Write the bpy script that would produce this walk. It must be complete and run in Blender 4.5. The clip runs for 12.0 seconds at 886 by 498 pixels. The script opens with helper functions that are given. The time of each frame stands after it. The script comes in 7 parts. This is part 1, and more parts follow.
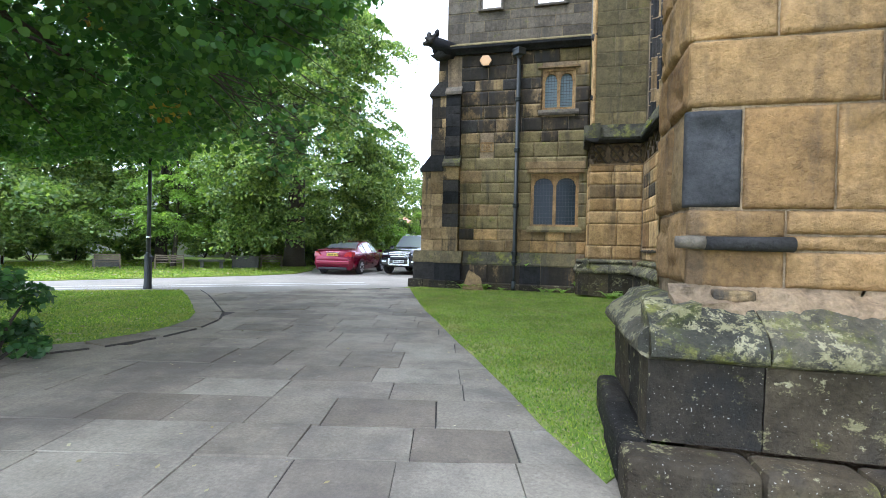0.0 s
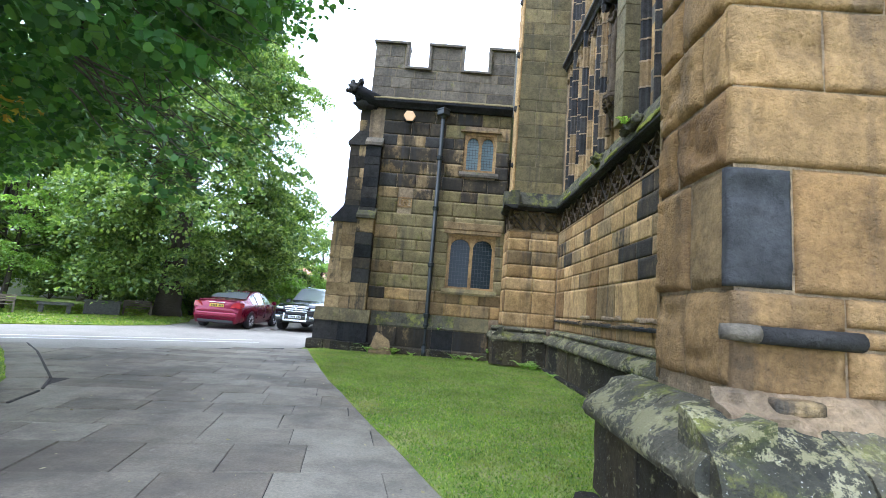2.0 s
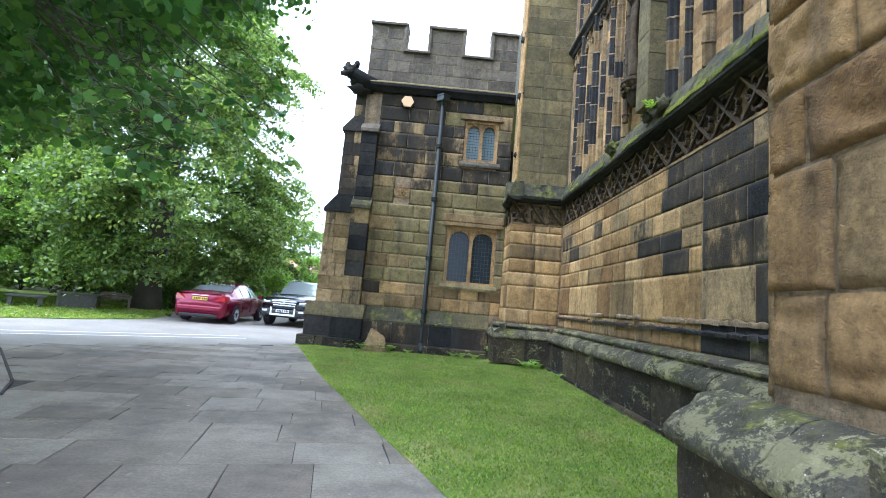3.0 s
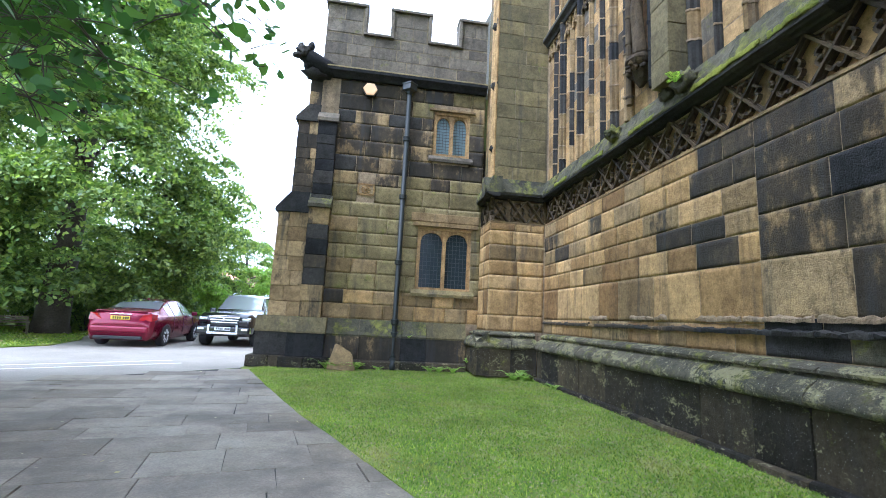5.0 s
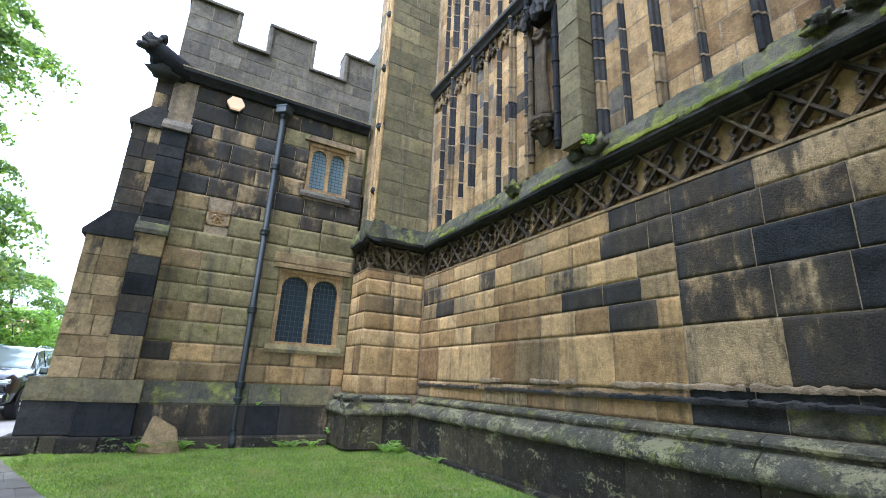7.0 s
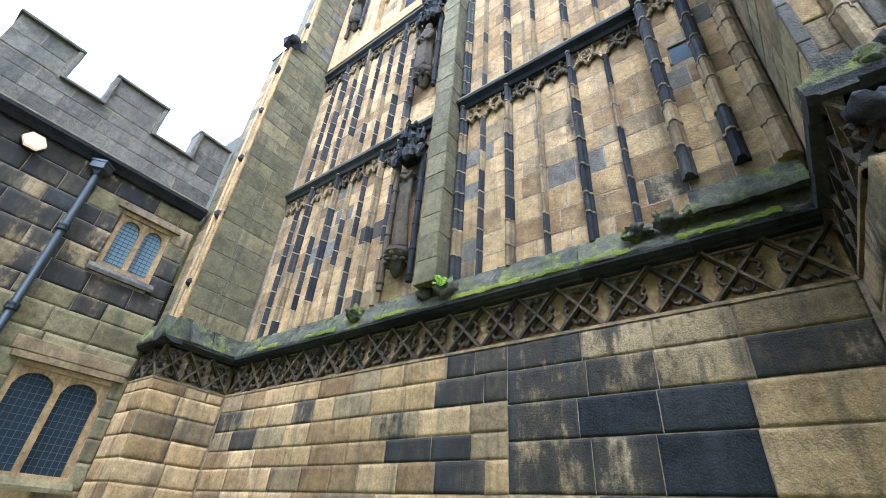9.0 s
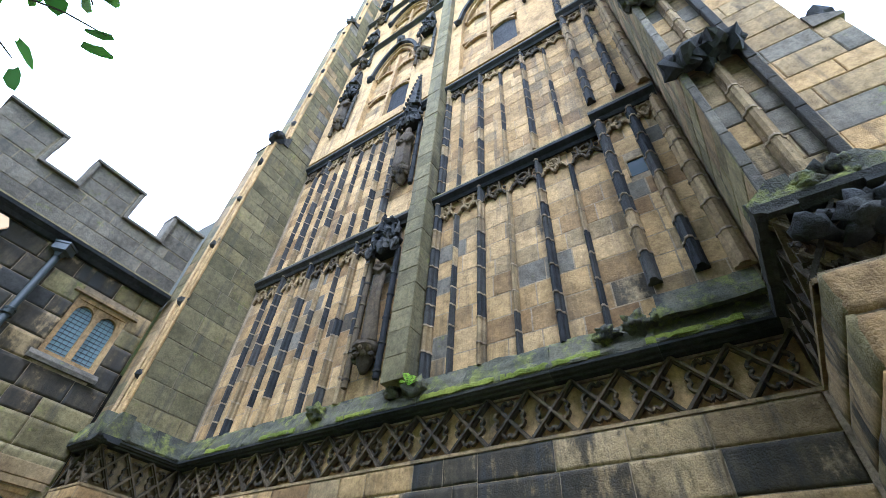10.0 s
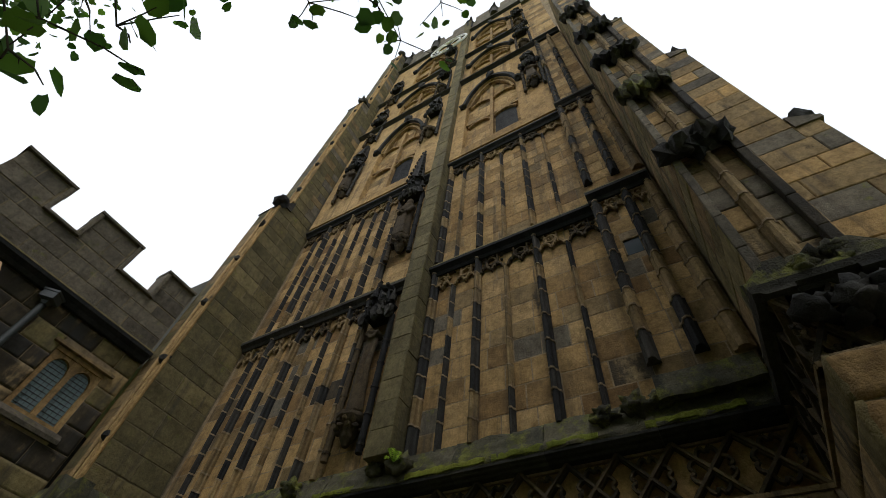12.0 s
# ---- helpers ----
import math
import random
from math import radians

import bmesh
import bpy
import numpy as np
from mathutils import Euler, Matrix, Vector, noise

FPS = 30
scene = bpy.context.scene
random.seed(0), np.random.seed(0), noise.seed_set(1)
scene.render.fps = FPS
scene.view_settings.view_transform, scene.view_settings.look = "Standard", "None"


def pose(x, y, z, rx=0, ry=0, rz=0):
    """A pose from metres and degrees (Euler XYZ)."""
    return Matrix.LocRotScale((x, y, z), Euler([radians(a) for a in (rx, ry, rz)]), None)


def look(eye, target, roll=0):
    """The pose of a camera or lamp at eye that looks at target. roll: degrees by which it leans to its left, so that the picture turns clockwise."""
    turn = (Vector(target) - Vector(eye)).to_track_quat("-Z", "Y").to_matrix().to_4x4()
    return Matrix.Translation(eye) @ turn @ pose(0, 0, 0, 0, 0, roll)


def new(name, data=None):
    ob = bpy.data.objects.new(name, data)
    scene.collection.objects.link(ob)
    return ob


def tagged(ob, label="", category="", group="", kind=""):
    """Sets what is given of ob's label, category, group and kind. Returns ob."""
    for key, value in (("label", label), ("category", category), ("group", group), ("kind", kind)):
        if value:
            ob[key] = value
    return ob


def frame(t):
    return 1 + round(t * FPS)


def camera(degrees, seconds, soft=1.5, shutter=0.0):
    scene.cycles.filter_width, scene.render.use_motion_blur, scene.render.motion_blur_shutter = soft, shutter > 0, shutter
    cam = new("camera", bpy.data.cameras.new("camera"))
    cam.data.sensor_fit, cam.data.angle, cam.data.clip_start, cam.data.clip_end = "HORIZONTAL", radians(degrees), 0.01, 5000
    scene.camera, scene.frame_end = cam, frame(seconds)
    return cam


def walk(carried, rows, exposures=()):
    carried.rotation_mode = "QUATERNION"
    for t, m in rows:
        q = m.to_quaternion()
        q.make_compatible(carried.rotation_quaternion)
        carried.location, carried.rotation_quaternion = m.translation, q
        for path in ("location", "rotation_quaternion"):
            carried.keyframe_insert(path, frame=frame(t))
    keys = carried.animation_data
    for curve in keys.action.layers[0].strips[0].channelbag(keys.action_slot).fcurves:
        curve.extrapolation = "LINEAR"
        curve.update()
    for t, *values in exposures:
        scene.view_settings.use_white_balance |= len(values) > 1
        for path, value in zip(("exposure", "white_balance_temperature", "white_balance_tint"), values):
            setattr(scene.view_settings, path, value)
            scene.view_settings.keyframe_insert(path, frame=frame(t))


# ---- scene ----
cam = camera(88.7, 12.0, soft=0.7)
PLAN_TO_METRES = 0.875
PATH = [
    (0, (-2.815, 0.664, 1.51), (-3.272, 2.611, 1.499), 1.4),
    (0.5, (-2.95, 0.903, 1.52), (-3.305, 2.869, 1.623), 2.3),
    (1, (-3.039, 1.117, 1.576), (-3.264, 3.095, 1.775), 3.7),
    (1.5, (-3.181, 1.364, 1.572), (-3.282, 3.346, 1.823), 4.3),
    (2, (-3.388, 1.646, 1.572), (-3.423, 3.628, 1.836), 4.7),
    (2.5, (-3.574, 2.005, 1.567), (-3.588, 3.99, 1.815), 5.3),
    (2.7, (-3.668, 2.13, 1.582), (-3.665, 4.116, 1.824), 5.3),
    (4.3, (-4.425, 3.274, 1.472), (-4.247, 5.247, 1.743), 3.9),
    (4.5, (-4.49, 3.421, 1.492), (-4.276, 5.391, 1.765), 3.6),
    (5, (-4.713, 3.821, 1.468), (-4.418, 5.776, 1.775), 2.9),
    (5.5, (-4.895, 4.179, 1.458), (-4.504, 6.111, 1.799), 2.7),
    (6, (-5.034, 4.592, 1.511), (-4.496, 6.478, 1.9), 2.4),
    (6.5, (-5.194, 4.949, 1.541), (-4.485, 6.758, 2.015), 2.2),
    (7, (-5.332, 5.247, 1.588), (-4.405, 6.928, 2.151), 2.6),
    (7.2, (-5.346, 5.358, 1.588), (-4.335, 6.976, 2.187), 3.0),
    (8.8, (-5.29, 5.737, 1.84), (-3.974, 6.847, 2.856), 4.8),
    (9, (-5.287, 5.713, 1.868), (-3.979, 6.771, 2.95), 4.7),
    (9.5, (-5.286, 5.695, 1.913), (-4.039, 6.634, 3.163), 4.4),
    (10, (-5.297, 5.678, 1.959), (-4.138, 6.517, 3.356), 4.5),
    (10.5, (-5.321, 5.7, 1.962), (-4.257, 6.456, 3.478), 5.0),
    (11, (-5.341, 5.7, 1.956), (-4.351, 6.409, 3.542), 6.3),
    (11.5, (-5.305, 5.695, 1.942), (-4.349, 6.394, 3.553), 7.4),
    (12, (-5.239, 5.746, 1.91), (-4.286, 6.452, 3.521), 8.2),
]
EXPOSURE = [(0, 1.42, 5150, 13), (2.5, 1.62, 4950, 13), (4.5, 1.72, 4900, 14), (5.5, 1.78, 4900, 15), (7, 1.76, 4850, 15), (8.8, 2.12, 4650, 14), (9.5, 2.1, 4600, 14), (10, 1.75, 4650, 13), (10.5, 1.15, 4900, 12), (11, 0.38, 5400, 11), (11.5, -0.3, 5800, 10), (12, -0.55, 6050, 10)]
walk(cam, [(t, look(Vector(eye) * PLAN_TO_METRES, Vector(target) * PLAN_TO_METRES, roll)) for t, eye, target, roll in PATH], EXPOSURE)

# ---------- light ----------
SUN_AZ, SUN_EL = 240.0, 55.0
world = bpy.data.worlds.new("overcast")
scene.world = world
world.use_nodes = True
wn, wl = world.node_tree.nodes, world.node_tree.links
bg = wn["Background"]
sky = wn.new("ShaderNodeTexSky")
sky.sky_type, sky.sun_disc = "NISHITA", False
sky.sun_elevation, sky.sun_rotation = radians(SUN_EL), radians(SUN_AZ)
dim = wn.new("ShaderNodeVectorMath")
dim.operation = "SCALE"
dim.inputs["Scale"].default_value = 0.10
cloud = wn.new("ShaderNodeTexNoise")
cloud.inputs["Scale"].default_value, cloud.inputs["Detail"].default_value = 2.2, 5
ramp = wn.new("ShaderNodeValToRGB")
ramp.color_ramp.elements[0].color, ramp.color_ramp.elements[0].position = (0.94, 0.96, 0.98, 1), 0.3
ramp.color_ramp.elements[1].color, ramp.color_ramp.elements[1].position = (1.0, 1.0, 1.0, 1), 0.7
mixw = wn.new("ShaderNodeMix")
mixw.data_type = "RGBA"
mixw.inputs[0].default_value = 0.93
wl.new(sky.outputs[0], dim.inputs[0])
wl.new(dim.outputs[0], mixw.inputs[6])
wl.new(cloud.outputs[0], ramp.inputs[0])
wl.new(ramp.outputs[0], mixw.inputs[7])
wl.new(mixw.outputs[2], bg.inputs[0])
bg.inputs[1].default_value = 1.75
sun = new("sun", bpy.data.lights.new("sun", "SUN"))
sun.data.energy, sun.data.angle, sun.data.color = 1.5, radians(20), (1.0, 0.95, 0.87)
sun_dir = Vector((math.sin(radians(SUN_AZ)) * math.cos(radians(SUN_EL)), math.cos(radians(SUN_AZ)) * math.cos(radians(SUN_EL)), math.sin(radians(SUN_EL))))
sun.matrix_world = look(sun_dir * 60, (0, 0, 0))


# ---------- materials ----------
class Nodes:
    """A small builder for node materials."""

    def __init__(self, name):
        self.mat = bpy.data.materials.new(name)
        self.mat.use_nodes = True
        self.t = self.mat.node_tree
        self.bsdf = self.t.nodes["Principled BSDF"]
        self.out = self.t.nodes["Material Output"]
        self.pos = self.t.nodes.new("ShaderNodeNewGeometry").outputs["Position"]
        self.island = self.t.nodes.new("ShaderNodeNewGeometry").outputs["Random Per Island"]
        self.objrand = self.t.nodes.new("ShaderNodeObjectInfo").outputs["Random"]

    def link(self, a, b):
        self.t.links.new(a, b)

    def noise(self, scale, detail=4, rough=0.6, stretch=None, src=None):
        n = self.t.nodes.new("ShaderNodeTexNoise")
        n.inputs["Scale"].default_value, n.inputs["Detail"].default_value, n.inputs["Roughness"].default_value = scale, detail, rough
        v = src or self.pos
        if stretch:
            m = self.t.nodes.new("ShaderNodeMapping")
            m.inputs["Scale"].default_value = stretch
            self.link(v, m.inputs[0])
            v = m.outputs[0]
        self.link(v, n.inputs["Vector"])
        return n.outputs[0]

    def ramp(self, src, *stops):
        r = self.t.nodes.new("ShaderNodeValToRGB")
        e = r.color_ramp.elements
        while len(e) < len(stops):
            e.new(0.5)
        for el, (p, c) in zip(e, stops):
            el.position = p
            el.color = (*c, 1) if isinstance(c, tuple) else (c, c, c, 1)
        self.link(src, r.inputs[0])
        return r.outputs[0]

    def mix(self, fac, a, b, mode="MIX"):
        m = self.t.nodes.new("ShaderNodeMix")
        m.data_type, m.blend_type = "RGBA", mode
        for sock, v in ((m.inputs[0], fac), (m.inputs[6], a), (m.inputs[7], b)):
            if isinstance(v, (int, float)):
                sock.default_value = v
            elif isinstance(v, tuple):
                sock.default_value = (*v, 1)
            else:
                self.link(v, sock)
        return m.outputs[2]

    def math(self, op, a, b=0.0):
        m = self.t.nodes.new("ShaderNodeMath")
        m.operation = op
        for sock, v in zip(m.inputs, (a, b)):
            if isinstance(v, (int, float)):
                sock.default_value = v
            else:
                self.link(v, sock)
        return m.outputs[0]

    def random(self):
        return self.math("FRACT", self.math("ADD", self.math("MULTIPLY", self.island, 7.31), self.objrand))

    def done(self, color, rough=0.85, bump=None, strength=0.5, dist=0.01, **more):
        b = self.bsdf
        if isinstance(color, tuple):
            b.inputs["Base Color"].default_value = (*color, 1)
        else:
            self.link(color, b.inputs["Base Color"])
        if isinstance(rough, (int, float)):
            b.inputs["Roughness"].default_value = rough
        else:
            self.link(rough, b.inputs["Roughness"])
        if bump is not None:
            n = self.t.nodes.new("ShaderNodeBump")
            n.inputs["Strength"].default_value, n.inputs["Distance"].default_value = strength, dist
            self.link(bump, n.inputs["Height"])
            self.link(n.outputs[0], b.inputs["Normal"])
        for k, v in more.items():
            b.inputs[k.replace("_", " ")].default_value = v
        return self.mat


def stone_mat(name, dark, mid, light, soot=0.3, moss=0.0, lichen=0.0, relief=1.0, streak=0.3):
    """Weathered sandstone: tone by block, grain, black crust in patches and run-off streaks, algae and lichen."""
    n = Nodes(name)
    r = n.random()
    shift = n.t.nodes.new("ShaderNodeVectorMath")
    shift.operation = "ADD"
    n.link(n.pos, shift.inputs[0])
    comb = n.t.nodes.new("ShaderNodeCombineXYZ")
    n.link(n.math("MULTIPLY", r, 13.0), comb.inputs[0])
    n.link(n.math("MULTIPLY", r, 29.0), comb.inputs[2])
    n.link(comb.outputs[0], shift.inputs[1])
    own = shift.outputs[0]
    base = n.ramp(r, (0.0, dark), (0.35, mid), (0.7, light), (1.0, mid))
    base = n.mix(0.75, base, n.ramp(n.noise(2.1, 6, 0.65, src=own), (0.3, (0.45, 0.43, 0.4)), (0.5, (0.95, 0.95, 0.95)), (0.68, (1.3, 1.25, 1.15))), "MULTIPLY")
    fine = n.noise(30, 8, 0.75)
    base = n.mix(0.75, base, n.ramp(fine, (0.3, 0.62), (0.5, 1.0), (0.7, 1.28)), "MULTIPLY")
    base = n.mix(0.7, base, n.ramp(n.noise(10, 9, 0.78), (0.34, 0.5), (0.5, 1.0), (0.66, 1.4)), "MULTIPLY")
    crust = n.mix(0.5, n.noise(2.4, 10, 0.7, (1.0, 1.0, 0.7), src=own), n.noise(1.3, 8, 0.7, (1.0, 1.0, 0.8)))
    lo = 0.66 - 0.32 * soot
    run = n.noise(1.5, 7, 0.65, (1.3, 1.3, 0.22))
    crust = n.mix(0.35, crust, run)
    base = n.mix(n.ramp(crust, (lo, 0.0), (lo + 0.045, 0.8), (lo + 0.12, 0.94)), base, (0.024, 0.023, 0.021))
    base = n.mix(n.ramp(n.noise(17, 6, 0.75), (0.6, 0.0), (0.7, 0.1 + 0.6 * soot)), base, (0.04, 0.036, 0.032))
    if streak:
        s = n.noise(2.6, 6, 0.65, (1.6, 1.6, 0.14))
        base = n.mix(n.ramp(s, (0.52, 0.0), (0.66, streak * 1.3)), base, (0.045, 0.043, 0.04))
    if moss:
        m = n.noise(3.2, 8, 0.75)
        base = n.mix(n.ramp(m, (0.62 - 0.36 * moss, 0.0), (0.72 - 0.36 * moss, 0.8)), base, n.mix(n.ramp(n.noise(6, 5), (0.35, 0.0), (0.65, 1.0)), (0.05, 0.056, 0.02), (0.25, 0.245, 0.05)))
    if lichen:
        l = n.noise(7, 7, 0.8)
        base = n.mix(n.ramp(l, (0.66 - 0.1 * lichen, 0.0), (0.69 - 0.1 * lichen, 0.8)), base, (0.34, 0.31, 0.18))
        big = n.mix(0.35, n.noise(2.3, 8, 0.72, (1.0, 1.0, 1.8)), n.noise(24, 5, 0.8))
        base = n.mix(n.ramp(big, (0.6 - 0.09 * lichen, 0.0), (0.635 - 0.09 * lichen, 0.75)), base, (0.27, 0.245, 0.125))
        base = n.mix(n.ramp(n.noise(75, 2, 0.5), (0.7, 0.0), (0.73, 0.9)), base, (0.42, 0.4, 0.35))
    pits = n.ramp(n.noise(55, 3, 0.55), (0.3, 0.0), (0.5, 1.0))
    h = n.mix(0.14, n.mix(0.35, n.noise(6, 10, 0.62), n.noise(60, 5, 0.7)), pits)
    n.bsdf.inputs["Specular IOR Level"].default_value = 0.12
    return n.done(base, n.ramp(fine, (0.2, 0.75), (0.8, 0.95)), h, 0.9, 0.034 * relief)


TAN = stone_mat("sandstone tan", (0.296, 0.186, 0.0759), (0.388, 0.25, 0.105), (0.449, 0.3, 0.138), 0.2, streak=0.38)
GOLD = stone_mat("sandstone golden", (0.198, 0.118, 0.05), (0.242, 0.15, 0.063), (0.284, 0.182, 0.081), 0.2, streak=0.32)
BROWN = stone_mat("sandstone brown", (0.178, 0.122, 0.0579), (0.235, 0.162, 0.0777), (0.286, 0.202, 0.101), 0.28, streak=0.45)
GREEN = stone_mat("sandstone algae", (0.143, 0.113, 0.0524), (0.189, 0.15, 0.0705), (0.224, 0.18, 0.0868), 0.24, moss=0.1, streak=0.45)
ALGAE = stone_mat("sandstone green film", (0.112, 0.094, 0.047), (0.138, 0.114, 0.057), (0.163, 0.133, 0.0678), 0.1, moss=0.06, streak=0.35)
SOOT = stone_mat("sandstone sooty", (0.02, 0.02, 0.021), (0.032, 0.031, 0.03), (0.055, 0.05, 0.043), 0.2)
PATINA = stone_mat("sandstone grey patina", (0.1, 0.085, 0.065), (0.14, 0.12, 0.09), (0.18, 0.152, 0.112), 0.18, moss=0.08, streak=0.4)
CRUST = stone_mat("sandstone black crust", (0.204, 0.14, 0.0678), (0.265, 0.19, 0.0994), (0.316, 0.23, 0.122), 0.74, streak=0.7)
SLATY = stone_mat("dark dense replacement stone", (0.04, 0.04, 0.041), (0.052, 0.052, 0.053), (0.07, 0.069, 0.068), 0.12, relief=0.4, streak=0.2)
SMOKED = stone_mat("sandstone smoke stained", (0.204, 0.145, 0.0705), (0.275, 0.195, 0.0949), (0.337, 0.24, 0.122), 0.5, streak=0.6)
MOSSY = stone_mat("mossy ledge stone", (0.051, 0.05, 0.038), (0.0816, 0.076, 0.0524), (0.112, 0.1, 0.0678), 0.42, moss=0.34, relief=1.3)
MOSS = stone_mat("cushion moss", (0.1, 0.125, 0.018), (0.17, 0.185, 0.026), (0.26, 0.26, 0.04), 0.2, moss=0.2, relief=1.5, streak=0.0)
PLINTH = stone_mat("plinth stone", (0.0224, 0.02, 0.0163), (0.0367, 0.031, 0.0226), (0.0867, 0.068, 0.0407), 0.35, lichen=0.4, moss=0.05)
LEDGE = stone_mat("plinth ledge lichen", (0.051, 0.05, 0.038), (0.0816, 0.076, 0.0524), (0.112, 0.1, 0.0678), 0.34, moss=0.28, lichen=0.85, relief=1.3)
CARVED = stone_mat("carved stone", (0.0306, 0.025, 0.0181), (0.0612, 0.045, 0.0271), (0.112, 0.08, 0.0407), 0.3)
MORTAR = stone_mat("mortar", (0.23, 0.168, 0.102), (0.265, 0.196, 0.12), (0.3, 0.225, 0.141), 0.16, relief=1.3)
MORTAR_DARK = stone_mat("mortar dark", (0.153, 0.125, 0.0768), (0.194, 0.155, 0.0949), (0.235, 0.19, 0.118), 0.2, relief=1.3)
DRESSED = stone_mat("dressed window stone", (0.235, 0.145, 0.0633), (0.306, 0.195, 0.0859), (0.357, 0.235, 0.108), 0.15)


def paving_mat():
    n = Nodes("stone flag")
    base = n.ramp(n.random(), (0.0, (0.195, 0.162, 0.118)), (0.4, (0.27, 0.234, 0.174)), (0.75, (0.315, 0.277, 0.21)), (1.0, (0.225, 0.19, 0.136)))
    base = n.mix(0.6, base, n.ramp(n.noise(1.6, 8, 0.7), (0.3, 0.5), (0.7, 1.3)), "MULTIPLY")
    fine = n.noise(40, 7, 0.8)
    base = n.mix(0.6, base, n.ramp(fine, (0.32, 0.5), (0.68, 1.4)), "MULTIPLY")
    base = n.mix(n.ramp(n.noise(5.0, 6, 0.7), (0.6, 0.0), (0.7, 0.3)), base, (0.38, 0.34, 0.29))
    base = n.mix(n.ramp(n.noise(0.7, 7, 0.7), (0.46, 0.0), (0.6, 0.65)), base, (0.105, 0.088, 0.072))
    h = n.mix(0.4, n.noise(6, 6, 0.6), fine)
    n.bsdf.inputs["Specular IOR Level"].default_value = 0.22
    return n.done(base, n.ramp(n.noise(3, 4), (0.3, 0.6), (0.7, 0.85)), h, 0.6, 0.014)


def asphalt_mat():
    n = Nodes("asphalt")
    base = n.mix(0.6, (0.29, 0.264, 0.222), n.ramp(n.noise(0.8, 5), (0.3, 0.75), (0.7, 1.2)), "MULTIPLY")
    base = n.mix(0.5, base, n.ramp(n.noise(120, 3), (0.3, 0.5), (0.7, 1.4)), "MULTIPLY")
    n.bsdf.inputs["Specular IOR Level"].default_value = 0.2
    return n.done(base, 0.85, n.noise(90, 4), 0.5, 0.01)


def grass_ground_mat():
    n = Nodes("turf")
    base = n.ramp(n.noise(1.3, 6, 0.7), (0.34, (0.14, 0.23, 0.022)), (0.5, (0.24, 0.32, 0.04)), (0.64, (0.41, 0.4, 0.12)))
    base = n.mix(0.6, base, n.ramp(n.noise(45, 4, 0.7), (0.3, 0.45), (0.7, 1.35)), "MULTIPLY")
    return n.done(base, 0.9, n.noise(50, 5, 0.7), 0.9, 0.03)


def leafy_mat(name, dark, mid, light, glow=0.4, dry=0.0):
    """Foliage: tone by leaf, light passing through."""
    n = Nodes(name)
    col = n.ramp(n.island, (0.0, dark), (0.5, mid), (1.0, light))
    col = n.mix(0.5, col, n.ramp(n.noise(0.9, 4), (0.35, 0.6), (0.65, 1.4)), "MULTIPLY")
    if dry:
        col = n.mix(n.ramp(n.noise(dry, 6, 0.7), (0.52, 0.0), (0.68, 0.65)), col, (0.36, 0.31, 0.1))
    n.done(col, 0.5)
    tr = n.t.nodes.new("ShaderNodeBsdfTranslucent")
    n.link(n.mix(1.0, col, (1.5, 1.6, 0.6), "MULTIPLY"), tr.inputs[0])
    mx = n.t.nodes.new("ShaderNodeMixShader")
    mx.inputs[0].default_value = glow
    n.link(n.bsdf.outputs[0], mx.inputs[1])
    n.link(tr.outputs[0], mx.inputs[2])
    n.link(mx.outputs[0], n.out.inputs[0])
    return n.mat


def plain(name, color, rough=0.5, metal=0.0, coat=0.0, grain=0.15):
    n = Nodes(name)
    c = n.mix(grain, color, n.ramp(n.noise(22, 4), (0.3, 0.4), (0.7, 1.5)), "MULTIPLY")
    m = n.done(c, rough, n.noise(80, 3), 0.1, 0.003, Metallic=metal)
    n.bsdf.inputs["Coat Weight"].default_value = coat
    return m


PAVE = paving_mat()
ASPHALT = asphalt_mat()
TURF = grass_ground_mat()
BLADE = leafy_mat("grass blade", (0.085, 0.165, 0.012), (0.19, 0.3, 0.024), (0.4, 0.45, 0.075), 0.35, 1.1)
STRAW = leafy_mat("dry clippings", (0.25, 0.22, 0.1), (0.33, 0.3, 0.14), (0.4, 0.36, 0.2), 0.15)
LEAF_NEAR = leafy_mat("lime leaf", (0.032, 0.085, 0.02), (0.06, 0.14, 0.03), (0.12, 0.22, 0.042), 0.42)
LEAF_TREE = leafy_mat("tree leaf", (0.065, 0.115, 0.03), (0.135, 0.2, 0.05), (0.29, 0.36, 0.09), 0.4)
LEAF_SHOOT = leafy_mat("dark shoot leaf", (0.025, 0.07, 0.018), (0.045, 0.11, 0.025), (0.085, 0.17, 0.035), 0.35)
LEAF_DARK = leafy_mat("dark tree leaf", (0.085, 0.14, 0.045), (0.15, 0.215, 0.065), (0.26, 0.32, 0.1), 0.5)
LEAF_BRIGHT = leafy_mat("sunlit shrub leaf", (0.15, 0.24, 0.04), (0.23, 0.35, 0.065), (0.34, 0.45, 0.1), 0.45)
FALLEN = leafy_mat("fallen leaf", (0.2, 0.15, 0.05), (0.32, 0.27, 0.12), (0.45, 0.4, 0.25), 0.1)
BARK = plain("bark", (0.06, 0.048, 0.035), 0.95, grain=0.8)
SOIL = plain("soil", (0.05, 0.042, 0.032), 0.95, grain=0.9)
IRON = plain("black cast iron", (0.02, 0.025, 0.024), 0.45)
PIPE = plain("green-black painted pipe", (0.008, 0.012, 0.01), 0.6)
LEADCOL = plain("lead came", (0.05, 0.05, 0.055), 0.6)
WHITEPAINT = plain("worn road paint", (0.62, 0.61, 0.58), 0.8, grain=0.5)
RED = plain("metallic red paint", (0.19, 0.002, 0.026), 0.22, 0.4, 0.35, 0.05)
